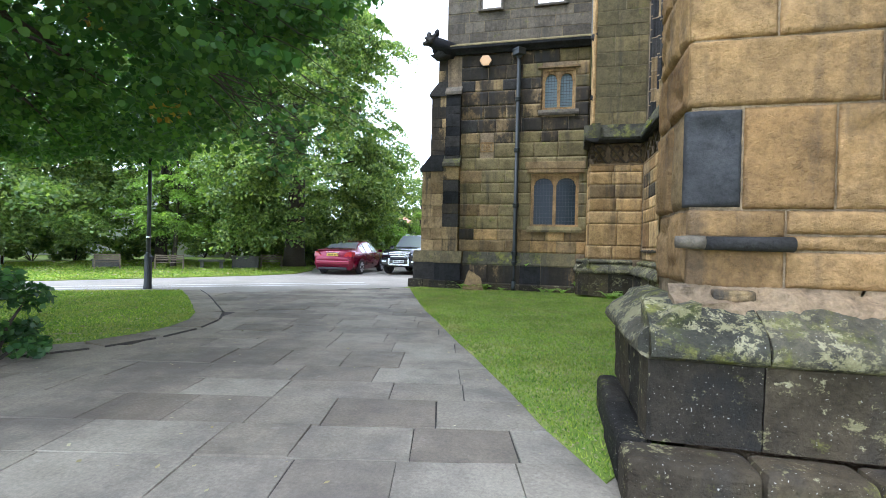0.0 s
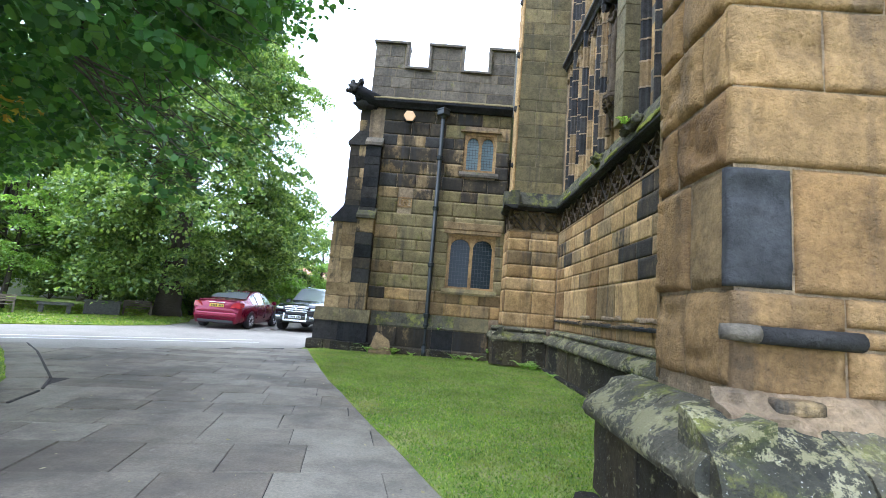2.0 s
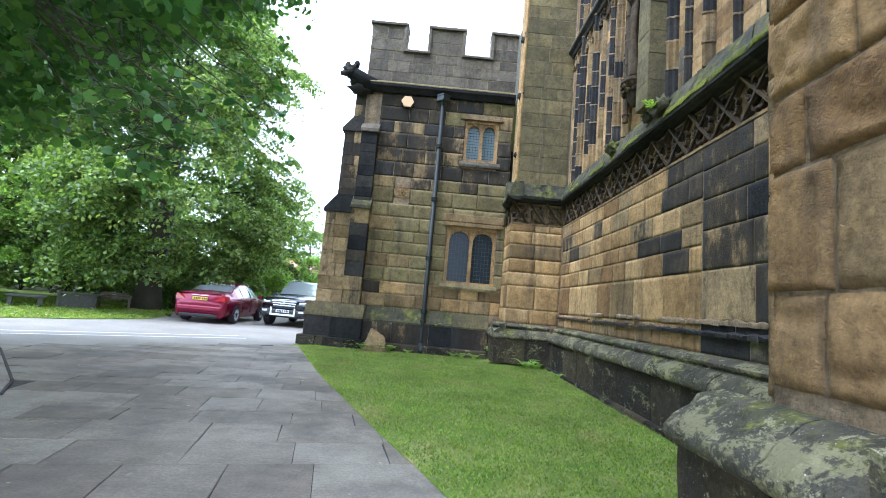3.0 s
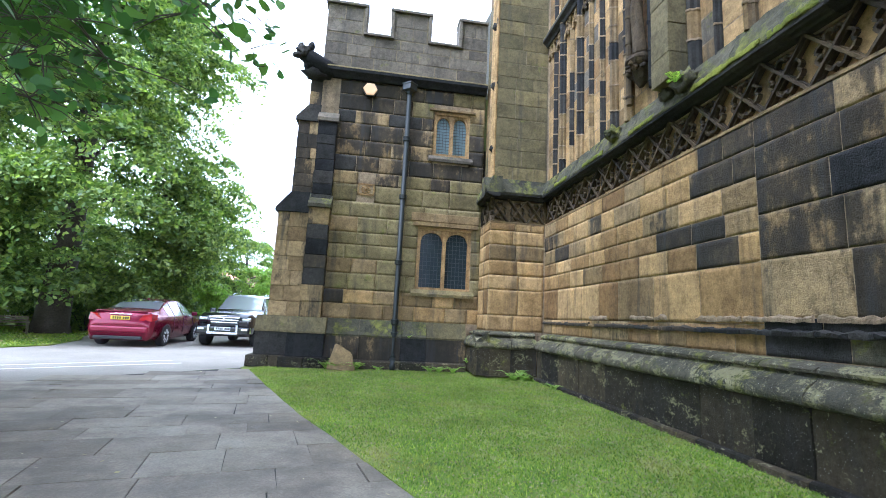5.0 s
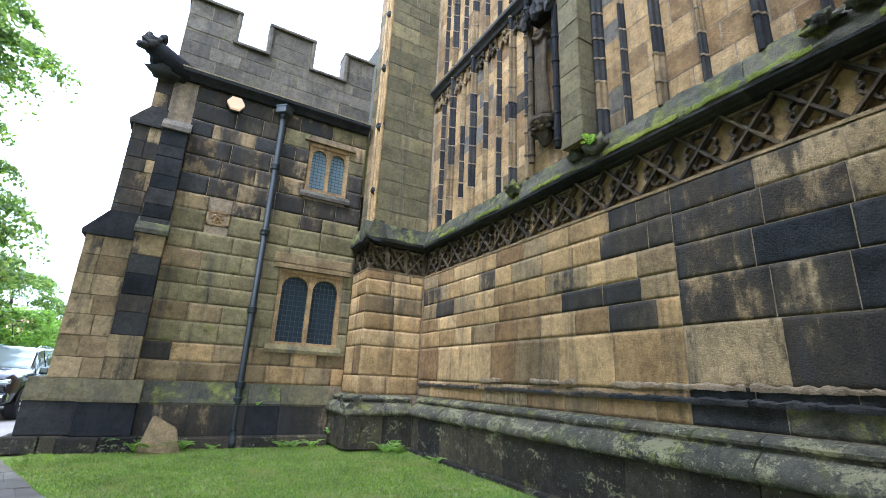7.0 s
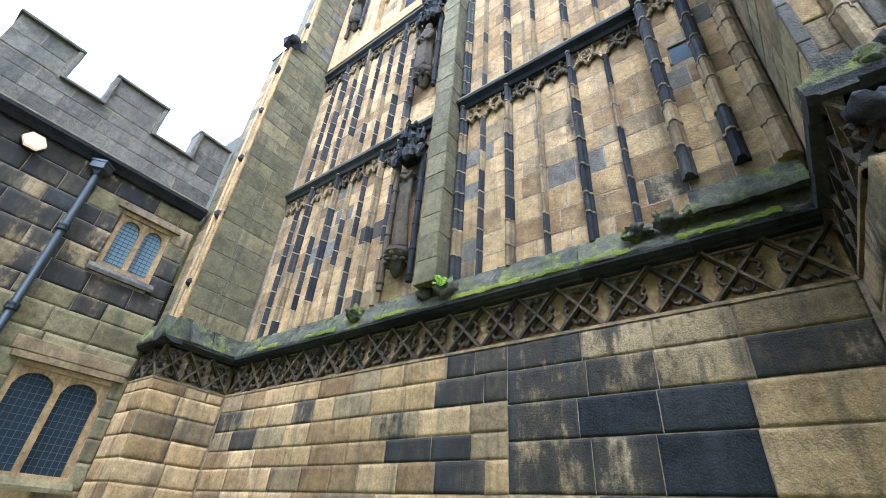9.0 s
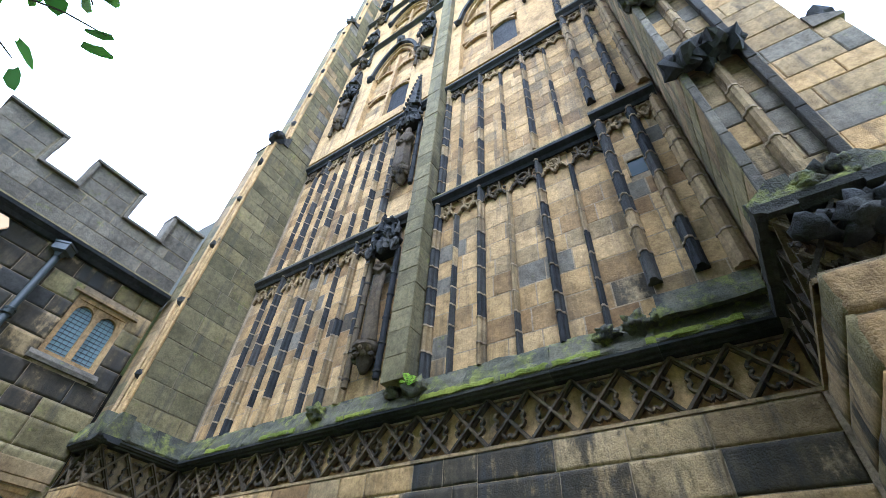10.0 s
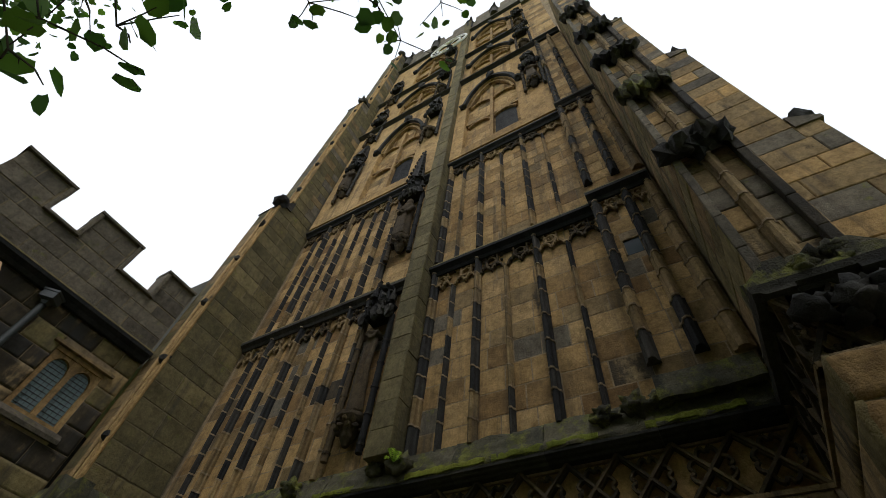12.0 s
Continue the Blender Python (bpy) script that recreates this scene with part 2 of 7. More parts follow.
BLACKCAR = plain("black car paint", (0.01, 0.011, 0.013), 0.18, 0.1, 0.7, 0.05)
SILVER = plain("silver trim", (0.6, 0.61, 0.62), 0.25, 0.9)
TYRE = plain("tyre rubber", (0.016, 0.016, 0.017), 0.85)
ALLOY = plain("alloy wheel", (0.62, 0.63, 0.65), 0.35, 0.25)
BLACKPLASTIC = plain("black plastic", (0.02, 0.02, 0.022), 0.6)
TAILRED = plain("tail lamp red", (0.34, 0.004, 0.008), 0.2, 0, 0.5)
HEADLAMP = plain("headlamp lens", (0.45, 0.47, 0.5), 0.12, 0.7, 1.0)
YELLOWPLATE = plain("yellow plate", (0.75, 0.5, 0.03), 0.5)
WHITEPLATE = plain("white plate", (0.75, 0.76, 0.75), 0.5)
INK = plain("black lettering", (0.01, 0.01, 0.01), 0.6)
WOOD = plain("weathered timber", (0.2, 0.16, 0.11), 0.85, grain=0.7)
BRICKRED = plain("far red brick", (0.35, 0.17, 0.11), 0.9, grain=0.4)
ROOFRED = plain("far clay tile", (0.4, 0.19, 0.12), 0.9, grain=0.4)
RENDERWALL = plain("pale render", (0.5, 0.48, 0.44), 0.9, grain=0.3)
GREYSLATE = plain("stone roof slate", (0.17, 0.17, 0.145), 0.85, grain=0.6)
TOMBSTONE = plain("weathered tomb stone", (0.1, 0.095, 0.08), 0.9, grain=0.8)
CLOCKWHITE = plain("clock tracery", (0.7, 0.7, 0.68), 0.5)


def glass_mat(name, color, rough=0.05):
    n = Nodes(name)
    return n.done(color, rough, n.noise(6, 2), 0.12, 0.02, Metallic=0.0, IOR=1.3, Specular_IOR_Level=0.3)


PANE = glass_mat("leaded glass", (0.025, 0.035, 0.04), 0.12)
PANE_LIGHT = glass_mat("pale leaded glass", (0.16, 0.21, 0.22), 0.15)
# pale metallic base puts the sky's reflection into the glass colour
CARGLASS = plain("pale sky-reflecting car glass", (0.45, 0.48, 0.49), 0.05, 0.6, 0.0, 0.0)
lampn = Nodes("lamp lens")
LAMPGLOW = lampn.done((0.2, 0.13, 0.06), 0.4, Emission_Strength=0.26)
lampn.bsdf.inputs["Emission Color"].default_value = (1.0, 0.6, 0.26, 1)


# ---------- mesh helpers ----------
class M:
    """Vertices and faces that become one mesh."""

    def __init__(self):
        self.v, self.f = [], []

    def add(self, vs, fs):
        k = len(self.v)
        self.v += [tuple(p) for p in vs]
        self.f += [tuple(i + k for i in f) for f in fs]
        return self

    def box(self, x0, x1, y0, y1, z0, z1):
        return self.add([(x, y, z) for x in (x0, x1) for y in (y0, y1) for z in (z0, z1)],
                        [(0, 1, 3, 2), (4, 6, 7, 5), (0, 4, 5, 1), (2, 3, 7, 6), (0, 2, 6, 4), (1, 5, 7, 3)])

    def bevel_box(self, x0, x1, y0, y1, z0, z1, b=0.02):
        bm = bmesh.new()
        bmesh.ops.create_cube(bm, size=1)
        bmesh.ops.scale(bm, vec=(x1 - x0, y1 - y0, z1 - z0), verts=bm.verts)
        bmesh.ops.translate(bm, vec=((x0 + x1) / 2, (y0 + y1) / 2, (z0 + z1) / 2), verts=bm.verts)
        bmesh.ops.bevel(bm, geom=bm.edges[:], offset=b, segments=2, affect="EDGES", profile=0.5)
        return self.bm(bm)

    def bm(self, bm):
        bm.verts.index_update()
        self.add([v.co for v in bm.verts], [[v.index for v in f.verts] for f in bm.faces])
        bm.free()
        return self

    def prism(self, prof, a, b, place):
        """A closed outline (list of 2D points) carried from a to b; place(p, q, s) gives the 3D point."""
        n = len(prof)
        vs = [place(p, q, a) for p, q in prof] + [place(p, q, b) for p, q in prof]
        fs = [(i, (i + 1) % n, n + (i + 1) % n, n + i) for i in range(n)] + [tuple(range(n))[::-1], tuple(range(n, 2 * n))]
        return self.add(vs, fs)

    def tube(self, pts, radii, sides=8):
        pts = [Vector(p) for p in pts]
        vs, fs = [], []
        for i, p in enumerate(pts):
            d = (pts[min(i + 1, len(pts) - 1)] - pts[max(i - 1, 0)]).normalized()
            u = d.orthogonal().normalized() if abs(d.z) < 0.99 else Vector((1, 0, 0))
            u = (u - d * u.dot(d)).normalized()
            w = d.cross(u)
            r = radii[i] if isinstance(radii, (list, tuple)) else radii
            vs += [p + (u * math.cos(2 * math.pi * k / sides) + w * math.sin(2 * math.pi * k / sides)) * r for k in range(sides)]
        for i in range(len(pts) - 1):
            for k in range(sides):
                a, b = i * sides + k, i * sides + (k + 1) % sides
                fs.append((a, b, b + sides, a + sides))
        fs += [tuple(range(sides))[::-1], tuple(range((len(pts) - 1) * sides, len(pts) * sides))]
        return self.add(vs, fs)

    def lathe(self, prof, at, sides=14, sx=1.0, sy=1.0, wob=0.0, seed=0):
        """Rings of (radius, height) round a vertical axis."""
        rnd = random.Random(seed)
        vs, fs = [], []
        for r, z in prof:
            for k in range(sides):
                a = 2 * math.pi * k / sides
                rr = r * (1 + wob * (rnd.random() - 0.5))
                vs.append((at[0] + rr * sx * math.cos(a), at[1] + rr * sy * math.sin(a), at[2] + z))
        for i in range(len(prof) - 1):
            for k in range(sides):
                a, b = i * sides + k, i * sides + (k + 1) % sides
                fs.append((a, b, b + sides, a + sides))
        fs += [tuple(range(sides))[::-1], tuple(range((len(prof) - 1) * sides, len(prof) * sides))]
        return self.add(vs, fs)

    def lump(self, at, size, seed, rough=0.5, sub=2):
        """A worn carved boss."""
        bm = bmesh.new()
        bmesh.ops.create_icosphere(bm, subdivisions=sub, radius=1)
        for v in bm.verts:
            k = 1 + rough * noise.noise(v.co * 2.3 + Vector((seed * 3.7, seed, 0))) + 0.4 * rough * noise.noise(v.co * 6 + Vector((0, seed, seed)))
            v.co = Vector((v.co.x * size[0] * k + at[0], v.co.y * size[1] * k + at[1], v.co.z * size[2] * k + at[2]))
        return self.bm(bm)

    def mesh(self, name):
        me = bpy.data.meshes.new(name)
        me.from_pydata(self.v, [], self.f)
        me.validate()
        return me


def fix_normals(me):
    bm = bmesh.new()
    bm.from_mesh(me)
    bmesh.ops.recalc_face_normals(bm, faces=bm.faces)
    bm.to_mesh(me)
    bm.free()


def thing(name, m, mat, label="", category="", group="", kind="", smooth=False, normals=True):
    me = m.mesh(name)
    if normals:
        fix_normals(me)
    me.materials.append(mat)
    if smooth:
        me.shade_smooth()
    return tagged(new(name, me), label, category, group, kind)


def rough_prism(m, prof, a, b, place, amp=0.012, seed=0.0, step=0.09):
    """A moulding with a worn surface: like prism, but cut into short lengths and roughened."""
    n = len(prof)
    k = max(2, round((b - a) / step))
    fine = []
    for i in range(n):
        p, q = Vector(prof[i]), Vector(prof[(i + 1) % n])
        parts = max(1, min(5, round((q - p).length / 0.05)))
        fine += [p.lerp(q, j / parts) for j in range(parts)]
    n = len(fine)
    vs = []
    for i in range(k + 1):
        s = a + (b - a) * i / k
        for p in fine:
            w = noise.noise(Vector((p.x * 9 + seed, p.y * 9, s * 5))) + 0.5 * noise.noise(Vector((p.x * 25, p.y * 25 + seed, s * 17)))
            f = amp * w * (1 if p.x > 0.02 else 0)
            vs.append(place(p.x + f, p.y + f * 0.5, s))
    fs = [(i * n + j, i * n + (j + 1) % n, (i + 1) * n + (j + 1) % n, (i + 1) * n + j) for i in range(k) for j in range(n)]
    fs += [tuple(range(n))[::-1], tuple(range(k * n, (k + 1) * n))]
    return m.add(vs, fs)


def soften(ob, angle=45):
    """Smooth shading but for the sharp edges."""
    ob.data.shade_smooth()
    ob.data.set_sharp_from_angle(angle=radians(angle))
    return ob


def part(name, m, mat, parent, label="", smooth=False, normals=True):
    ob = thing(name, m, mat, label, smooth=smooth, normals=normals)
    ob.parent = parent
    return ob


def empty(name, label, category, group="", kind="", at=(0, 0, 0)):
    e = new(name)
    e.location = at
    e.empty_display_size = 0.2
    return tagged(e, label, category, group, kind)


def quads_mesh(name, verts, n_per, mat):
    """Many separate faces of n_per corners each, from an array."""
    me = bpy.data.meshes.new(name)
    nv = len(verts)
    nf = nv // n_per
    me.vertices.add(nv)
    me.vertices.foreach_set("co", np.asarray(verts, np.float32).ravel())
    me.loops.add(nv)
    me.loops.foreach_set("vertex_index", np.arange(nv, dtype=np.int32))
    me.polygons.add(nf)
    me.polygons.foreach_set("loop_start", np.arange(0, nv, n_per, dtype=np.int32))
    me.polygons.foreach_set("loop_total", np.full(nf, n_per, np.int32))
    me.update(calc_edges=True)
    me.materials.append(mat)
    return me


# ---------- masonry ----------
STONE_MESH = {}


def unit_stone(variant, mat):
    """A block with a chamfered, uneven face, 1 x 1 x 1: u and v from -0.5 to 0.5, the face towards +w."""
    n = 4
    key = (variant, mat.name)
    if key in STONE_MESH:
        return STONE_MESH[key]
    rnd = random.Random(variant * 17 + 3)
    m = M()
    for j in range(n):
        for i in range(n):
            u, v = -0.472 + 0.944 * i / (n - 1), -0.46 + 0.92 * j / (n - 1)
            edge = i in (0, n - 1) or j in (0, n - 1)
            m.v.append((u + (rnd.random() - 0.5) * (0.03 if edge else 0.08), v + (rnd.random() - 0.5) * (0.05 if edge else 0.08), 1.0 - (rnd.random() * 0.35 + 0.12 if edge else rnd.random() * 0.25)))
    m.f += [(j * n + i, j * n + i + 1, (j + 1) * n + i + 1, (j + 1) * n + i) for j in range(n - 1) for i in range(n - 1)]
    rim = [(i, 0) for i in range(n)] + [(n - 1, j) for j in range(1, n)] + [(i, n - 1) for i in range(n - 2, -1, -1)] + [(0, j) for j in range(n - 2, 0, -1)]
    k = len(m.v)
    for i, j in rim:
        m.v.append((-0.492 + 0.984 * i / (n - 1), -0.488 + 0.976 * j / (n - 1), 0.35 + rnd.random() * 0.2))
    for i, j in rim:
        m.v.append((-0.492 + 0.984 * i / (n - 1), -0.488 + 0.976 * j / (n - 1), -1.0))
    c = len(rim)
    for a in range(c):
        b = (a + 1) % c
        ia, ib = rim[a][1] * n + rim[a][0], rim[b][1] * n + rim[b][0]
        m.f.append((ia, k + a, k + b, ib))
        m.f.append((k + a, k + c + a, k + c + b, k + b))
    me = m.mesh("stone")
    fix_normals(me)
    me.materials.append(mat)
    me.polygons.foreach_set("use_smooth", [False] * len(me.polygons))
    STONE_MESH[key] = me
    return me


def toward_edge(t):
    """-0.5 to 0.5, closer set near the two ends."""
    return 0.5 * math.sin((t - 0.5) * math.pi) * 0.45 + (t - 0.5) * 0.55


def worn_block(w, h, d, seed, mat, step=0.03, soft=0.02):
    """One weathered block in its true size: rounded arrises, a pitted and hollowed face, a wandering outline."""
    nx, ny = max(5, round(w / step)), max(5, round(h / step))
    m = M()
    o = Vector((seed * 1.37, seed * 0.71, 0))
    pecked = 1.0 if (seed * 0.618) % 1.0 > 0.5 else 0.25
    for j in range(ny + 1):
        for i in range(nx + 1):
            u, v = toward_edge(i / nx) * w, toward_edge(j / ny) * h
            e = min(w / 2 - abs(u), h / 2 - abs(v))
            p = Vector((u, v, 0)) + o
            rad = max(0.01, soft + (0.015 + 0.5 * soft) * noise.noise(p * 3.0))
            drop = max(0.0, 1 - e / rad) ** 2
            pit = pecked * (abs(noise.noise(p * 19.0)) * 0.016 + max(0.0, noise.noise(p * 5.5) - 0.1) * 0.07) + max(0.0, noise.noise(p * 9.0) - 0.32) * 0.06
            pit *= min(1.0, d / 0.025)
            z = d * (0.95 + 0.3 * noise.noise(p * 2.2)) + 0.005 * noise.noise(p * 28.0) - pit - drop * (d * 0.55 + soft * 0.2)
            z = max(z, 0.003)
            k = (0.004 if soft < 0.03 else 0.011) * max(0.0, 1 - e / 0.06)
            m.v.append((u + k * noise.noise(p * 7) - k * 0.5 * math.copysign(1, u), v + k * noise.noise(p * 7 + Vector((9, 0, 0))) - k * 0.5 * math.copysign(1, v), z))
    n = nx + 1
    m.f += [(j * n + i, j * n + i + 1, (j + 1) * n + i + 1, (j + 1) * n + i) for j in range(ny) for i in range(nx)]
    rim = [(i, 0) for i in range(n)] + [(nx, j) for j in range(1, ny + 1)] + [(i, ny) for i in range(nx - 1, -1, -1)] + [(0, j) for j in range(ny - 1, 0, -1)]
    k = len(m.v)
    for i, j in rim:
        x, y, _ = m.v[j * n + i]
        m.v.append((x, y, -0.04))
    c = len(rim)
    for a in range(c):
        b = (a + 1) % c
        m.f.append((rim[a][1] * n + rim[a][0], k + a, k + b, rim[b][1] * n + rim[b][0]))
    me = m.mesh("stone")
    fix_normals(me)
    me.materials.append(mat)
    me.shade_smooth()
    return me


def spans(u0, u1, holes):
    """What is left of u0..u1 outside the holes."""
    out = [(u0, u1)]
    for a, b in holes:
        out = [s for x, y in out for s in ((x, min(y, a)), (max(x, b), y)) if s[1] - s[0] > 0.04]
    return out


def masonry(parent, frame_m, u0, u1, courses, pick, seed, lengths=(0.45, 0.95), holes=(), depth=0.035, name="stone", worn=0.0):
    """Blocks in courses on a wall's face, each an object of its own. frame_m: u, v, w axes and origin of the face."""
    rnd = random.Random(seed)
    for v0, v1 in zip(courses, courses[1:]):
        cut = [(a, b) for a, b, c, d in holes if c < v1 - 0.03 and d > v0 + 0.03]
        for s0, s1 in spans(u0, u1, cut):
            u = s0
            while u < s1 - 0.01:
                w = rnd.uniform(*lengths) * (0.7 + 0.75 * (v1 - v0))
                if s1 - u - w < lengths[0] * 0.6:
                    w = s1 - u
                mat = pick(u + w / 2, (v0 + v1) / 2, rnd)
                d = depth * rnd.uniform(0.45, 0.95)
                gap = 0.014
                if worn:
                    ob = new(name, worn_block(w - 0.008, v1 - v0 - 0.008, d, u * 3.7 + v0 * 5.3, mat, worn))
                    ob.matrix_world = frame_m @ Matrix.Translation((u + w / 2, (v0 + v1) / 2, 0))
                    ob.parent = parent
                    u += w
                    continue
                ob = new(name, unit_stone(rnd.randrange(6), mat))
                ob.matrix_world = frame_m @ Matrix.Translation((u + w / 2, (v0 + v1) / 2, 0)) @ Matrix.Diagonal((w - gap, (v1 - v0) - gap, d, 1))
                ob.parent = parent
                u += w


def joined_masonry(name, parent, frame_m, u0, u1, courses, pick_mats, seed, lengths=(0.45, 0.95), holes=(), depth=0.03):
    """The same blocks, joined into one mesh, where they are too many or too far to pick apart."""
    rnd = random.Random(seed)
    m, idx = M(), []
    for v0, v1 in zip(courses, courses[1:]):
        cut = [(a, b) for a, b, c, d in holes if c < v1 - 0.03 and d > v0 + 0.03]
        for s0, s1 in spans(u0, u1, cut):
            u = s0
            while u < s1 - 0.01:
                w = rnd.uniform(*lengths)
                if s1 - u - w < lengths[0] * 0.6:
                    w = s1 - u
                d, g, c = depth * rnd.uniform(0.5, 1.2), 0.006, 0.016
                ring = [(u + g, v0 + g), (u + w - g, v0 + g), (u + w - g, v1 - g), (u + g, v1 - g)]
                inn = [(u + g + c, v0 + g + c), (u + w - g - c, v0 + g + c), (u + w - g - c, v1 - g - c), (u + g + c, v1 - g - c)]
                vs = [frame_m @ Vector((p, q, -0.02)) for p, q in ring] + [frame_m @ Vector((p, q, d * 0.5)) for p, q in ring]
                vs += [frame_m @ Vector((p + rnd.uniform(-1, 1) * 0.006, q + rnd.uniform(-1, 1) * 0.006, d)) for p, q in inn]
                fs = [(8, 9, 10, 11)] + [(i, (i + 1) % 4, 4 + (i + 1) % 4, 4 + i) for i in range(4)] + [(4 + i, 4 + (i + 1) % 4, 8 + (i + 1) % 4, 8 + i) for i in range(4)]
                m.add(vs, fs)
                k = pick_mats[1](u + w / 2, (v0 + v1) / 2, rnd)
                idx += [k] * 9
                u += w
    me = m.mesh(name)
    for mt in pick_mats[0]:
        me.materials.append(mt)
    if len(me.polygons) == len(idx):
        me.polygons.foreach_set("material_index", idx)
    ob = tagged(new(name, me), kind="stuff")
    ob.parent = parent
    return ob


def axes(o, u, w):
    """A face's frame: origin, the way along it, the way out of it; v is up."""
    u, w = Vector(u), Vector(w)
    v = Vector((0, 0, 1))
    return Matrix(((u.x, v.x, w.x, o[0]), (u.y, v.y, w.y, o[1]), (u.z, v.z, w.z, o[2]), (0, 0, 0, 1)))


def evenly(a, b, step, seed, wob=0.12):
    rnd = random.Random(seed)
    n = max(1, round((b - a) / step))
    zs = [a + (b - a) * i / n for i in range(n + 1)]
    return [z + (rnd.uniform(-wob, wob) * step if 0 < i < n else 0) for i, z in enumerate(zs)]


def arch_points(ua, ub, spring, rise, n=10, pointed=True):
    """The curve over an opening from its left to its right springing."""
    pts = []
    for i in range(n + 1):
        s = -1 + 2 * i / n
        k = math.sqrt(max(0.0, 1 - abs(s) ** 2.0)) if not pointed else (1 - abs(s) ** 1.7) ** 0.72
        pts.append((ua + (ub - ua) * (s + 1) / 2, spring + rise * k))
    return pts


def arch_plate(m, fm, lights, top, w0, w1, n=10, pointed=True):
    """The spandrels over openings: lights are (ua, ub, spring, rise); from depth w0 to w1 along the face's normal."""
    for ua, ub, spring, rise in lights:
        pts = arch_points(ua, ub, spring, rise, n, pointed)
        for (a, za), (b, zb) in zip(pts, pts[1:]):
            q = [(a, za), (b, zb), (b, top), (a, top)]
            m.add([fm @ Vector((x, y, w0)) for x, y in q] + [fm @ Vector((x, y, w1)) for x, y in q],
                  [(4, 5, 6, 7), (0, 1, 5, 4), (3, 2, 1, 0), (2, 3, 7, 6)])


def fbox(m, fm, u0, u1, v0, v1, w0, w1):
    k = M().box(u0, u1, v0, v1, w0, w1)
    m.add([fm @ Vector(p) for p in k.v], k.f)
    return m


def fbar(m, fm, a, b, half, w0, w1):
    """A straight bar in the plane of a face from a to b."""
    a, b = Vector((*a, 0)), Vector((*b, 0))
    s = Vector((-(b - a).y, (b - a).x, 0)).normalized() * half
    q = [a - s, b - s, b + s, a + s]
    return m.add([fm @ Vector((p.x, p.y, w0)) for p in q] + [fm @ Vector((p.x, p.y, w1)) for p in q],
                 [(0, 1, 2, 3), (4, 5, 6, 7), (0, 1, 5, 4), (1, 2, 6, 5), (2, 3, 7, 6), (3, 0, 4, 7)])

# ---------- ground ----------
def poly_sheet(name, pts, z, mat, label, cat, kind="structure", skirt=0.0):
    m = M()
    n = len(pts)
    m.add([(x, y, z) for x, y in pts], [tuple(range(n))])
    if skirt:
        m.add([(x, y, z) for x, y in pts] + [(x, y, z - skirt) for x, y in pts], [(i, (i + 1) % n, n + (i + 1) % n, n + i) for i in range(n)])
    return thing(name, m, mat, label, cat, kind=kind)


def inside(x, y, pts):
    r, n = False, len(pts)
    for i in range(n):
        (xa, ya), (xb, yb) = pts[i], pts[i - 1]
        if (ya > y) != (yb > y) and x < (xb - xa) * (y - ya) / (yb - ya) + xa:
            r = not r
    return r


PATH_EDGE = [(-2.3, 3.0), (-2.42, 3.75), (-2.56, 4.05), (-2.85, 4.62), (-3.2, 5.5), (-3.75, 6.75), (-4.35, 8.05), (-5.11, 9.82), (-5.63, 10.95), (-6.6, 13.4), (-7.55, 15.9)]
ISLAND = [(-13.45, 12.0), (-12.2, 10.9), (-10.9, 9.6), (-9.9, 8.6), (-9.4, 7.9), (-9.14, 7.18), (-9.12, 6.5), (-9.28, 5.83), (-9.7, 5.19), (-10.6, 4.3), (-12.5, 2.6), (-16, 0), (-24, -4), (-24, 6), (-16.4, 10.2)]
LAWN = PATH_EDGE[1:] + [(-7.4, 16.5), (-5.9, 16.9), (-0.2, 16.9), (-0.25, 4.6), (-2.0, 4.4)]
FAR_LAWN = [(-19.6, 12.7), (-17.5, 15.7), (-15.6, 18.6), (-14.9, 20.6), (-15.6, 23.5), (-16.9, 26.0), (-16.2, 30), (-16, 34), (-60, 34), (-60, -10), (-40, -6), (-24, 8)]

thing("ground", M().box(-400, 400, -400, 400, -0.6, -0.03), TURF, "rough turf and soil reaching the horizon", "ground", kind="structure")
ROAD = [(-60, -30), (-26, -6), (-24, 6), (-16.4, 10.0), (-13.45, 12.0), (-12.7, 11.45), (-7.9, 16.35), (-7.9, 17.9), (-6.5, 18.2), (-6.5, 46), (-16, 46), (-16, 30), (-17.0, 26.0), (-15.7, 23.5), (-15.0, 20.6), (-15.7, 18.6), (-17.6, 15.7), (-19.7, 12.7), (-24.1, 8), (-40, -6), (-60, -10)]
road = poly_sheet("road", ROAD, -0.005, ASPHALT, "pale worn asphalt church drive and parking area", "road")
poly_sheet("pavement_bed", [(-9.9, -6), (-1.2, -6), (-1.9, 3.0)] + PATH_EDGE + [(-7.9, 16.35), (-12.9, 11.6), (-9.0, 8.4), (-8.6, 7.0), (-8.8, 5.6), (-10, 4.2), (-16, -1), (-16, -6)], -0.012, SOIL, "dark joints and bedding under the flagstones", "pavement")
lawn = poly_sheet("lawn", LAWN, 0.015, TURF, "short mown lawn with dry clippings beside the wall", "lawn", skirt=0.06)
island = poly_sheet("lawn_island", ISLAND, 0.03, TURF, "mown grass island rimmed with stone edging", "lawn", skirt=0.08)
poly_sheet("lawn_far", FAR_LAWN, 0.03, TURF, "bright churchyard lawn scattered with yellow leaves", "lawn", skirt=0.08)
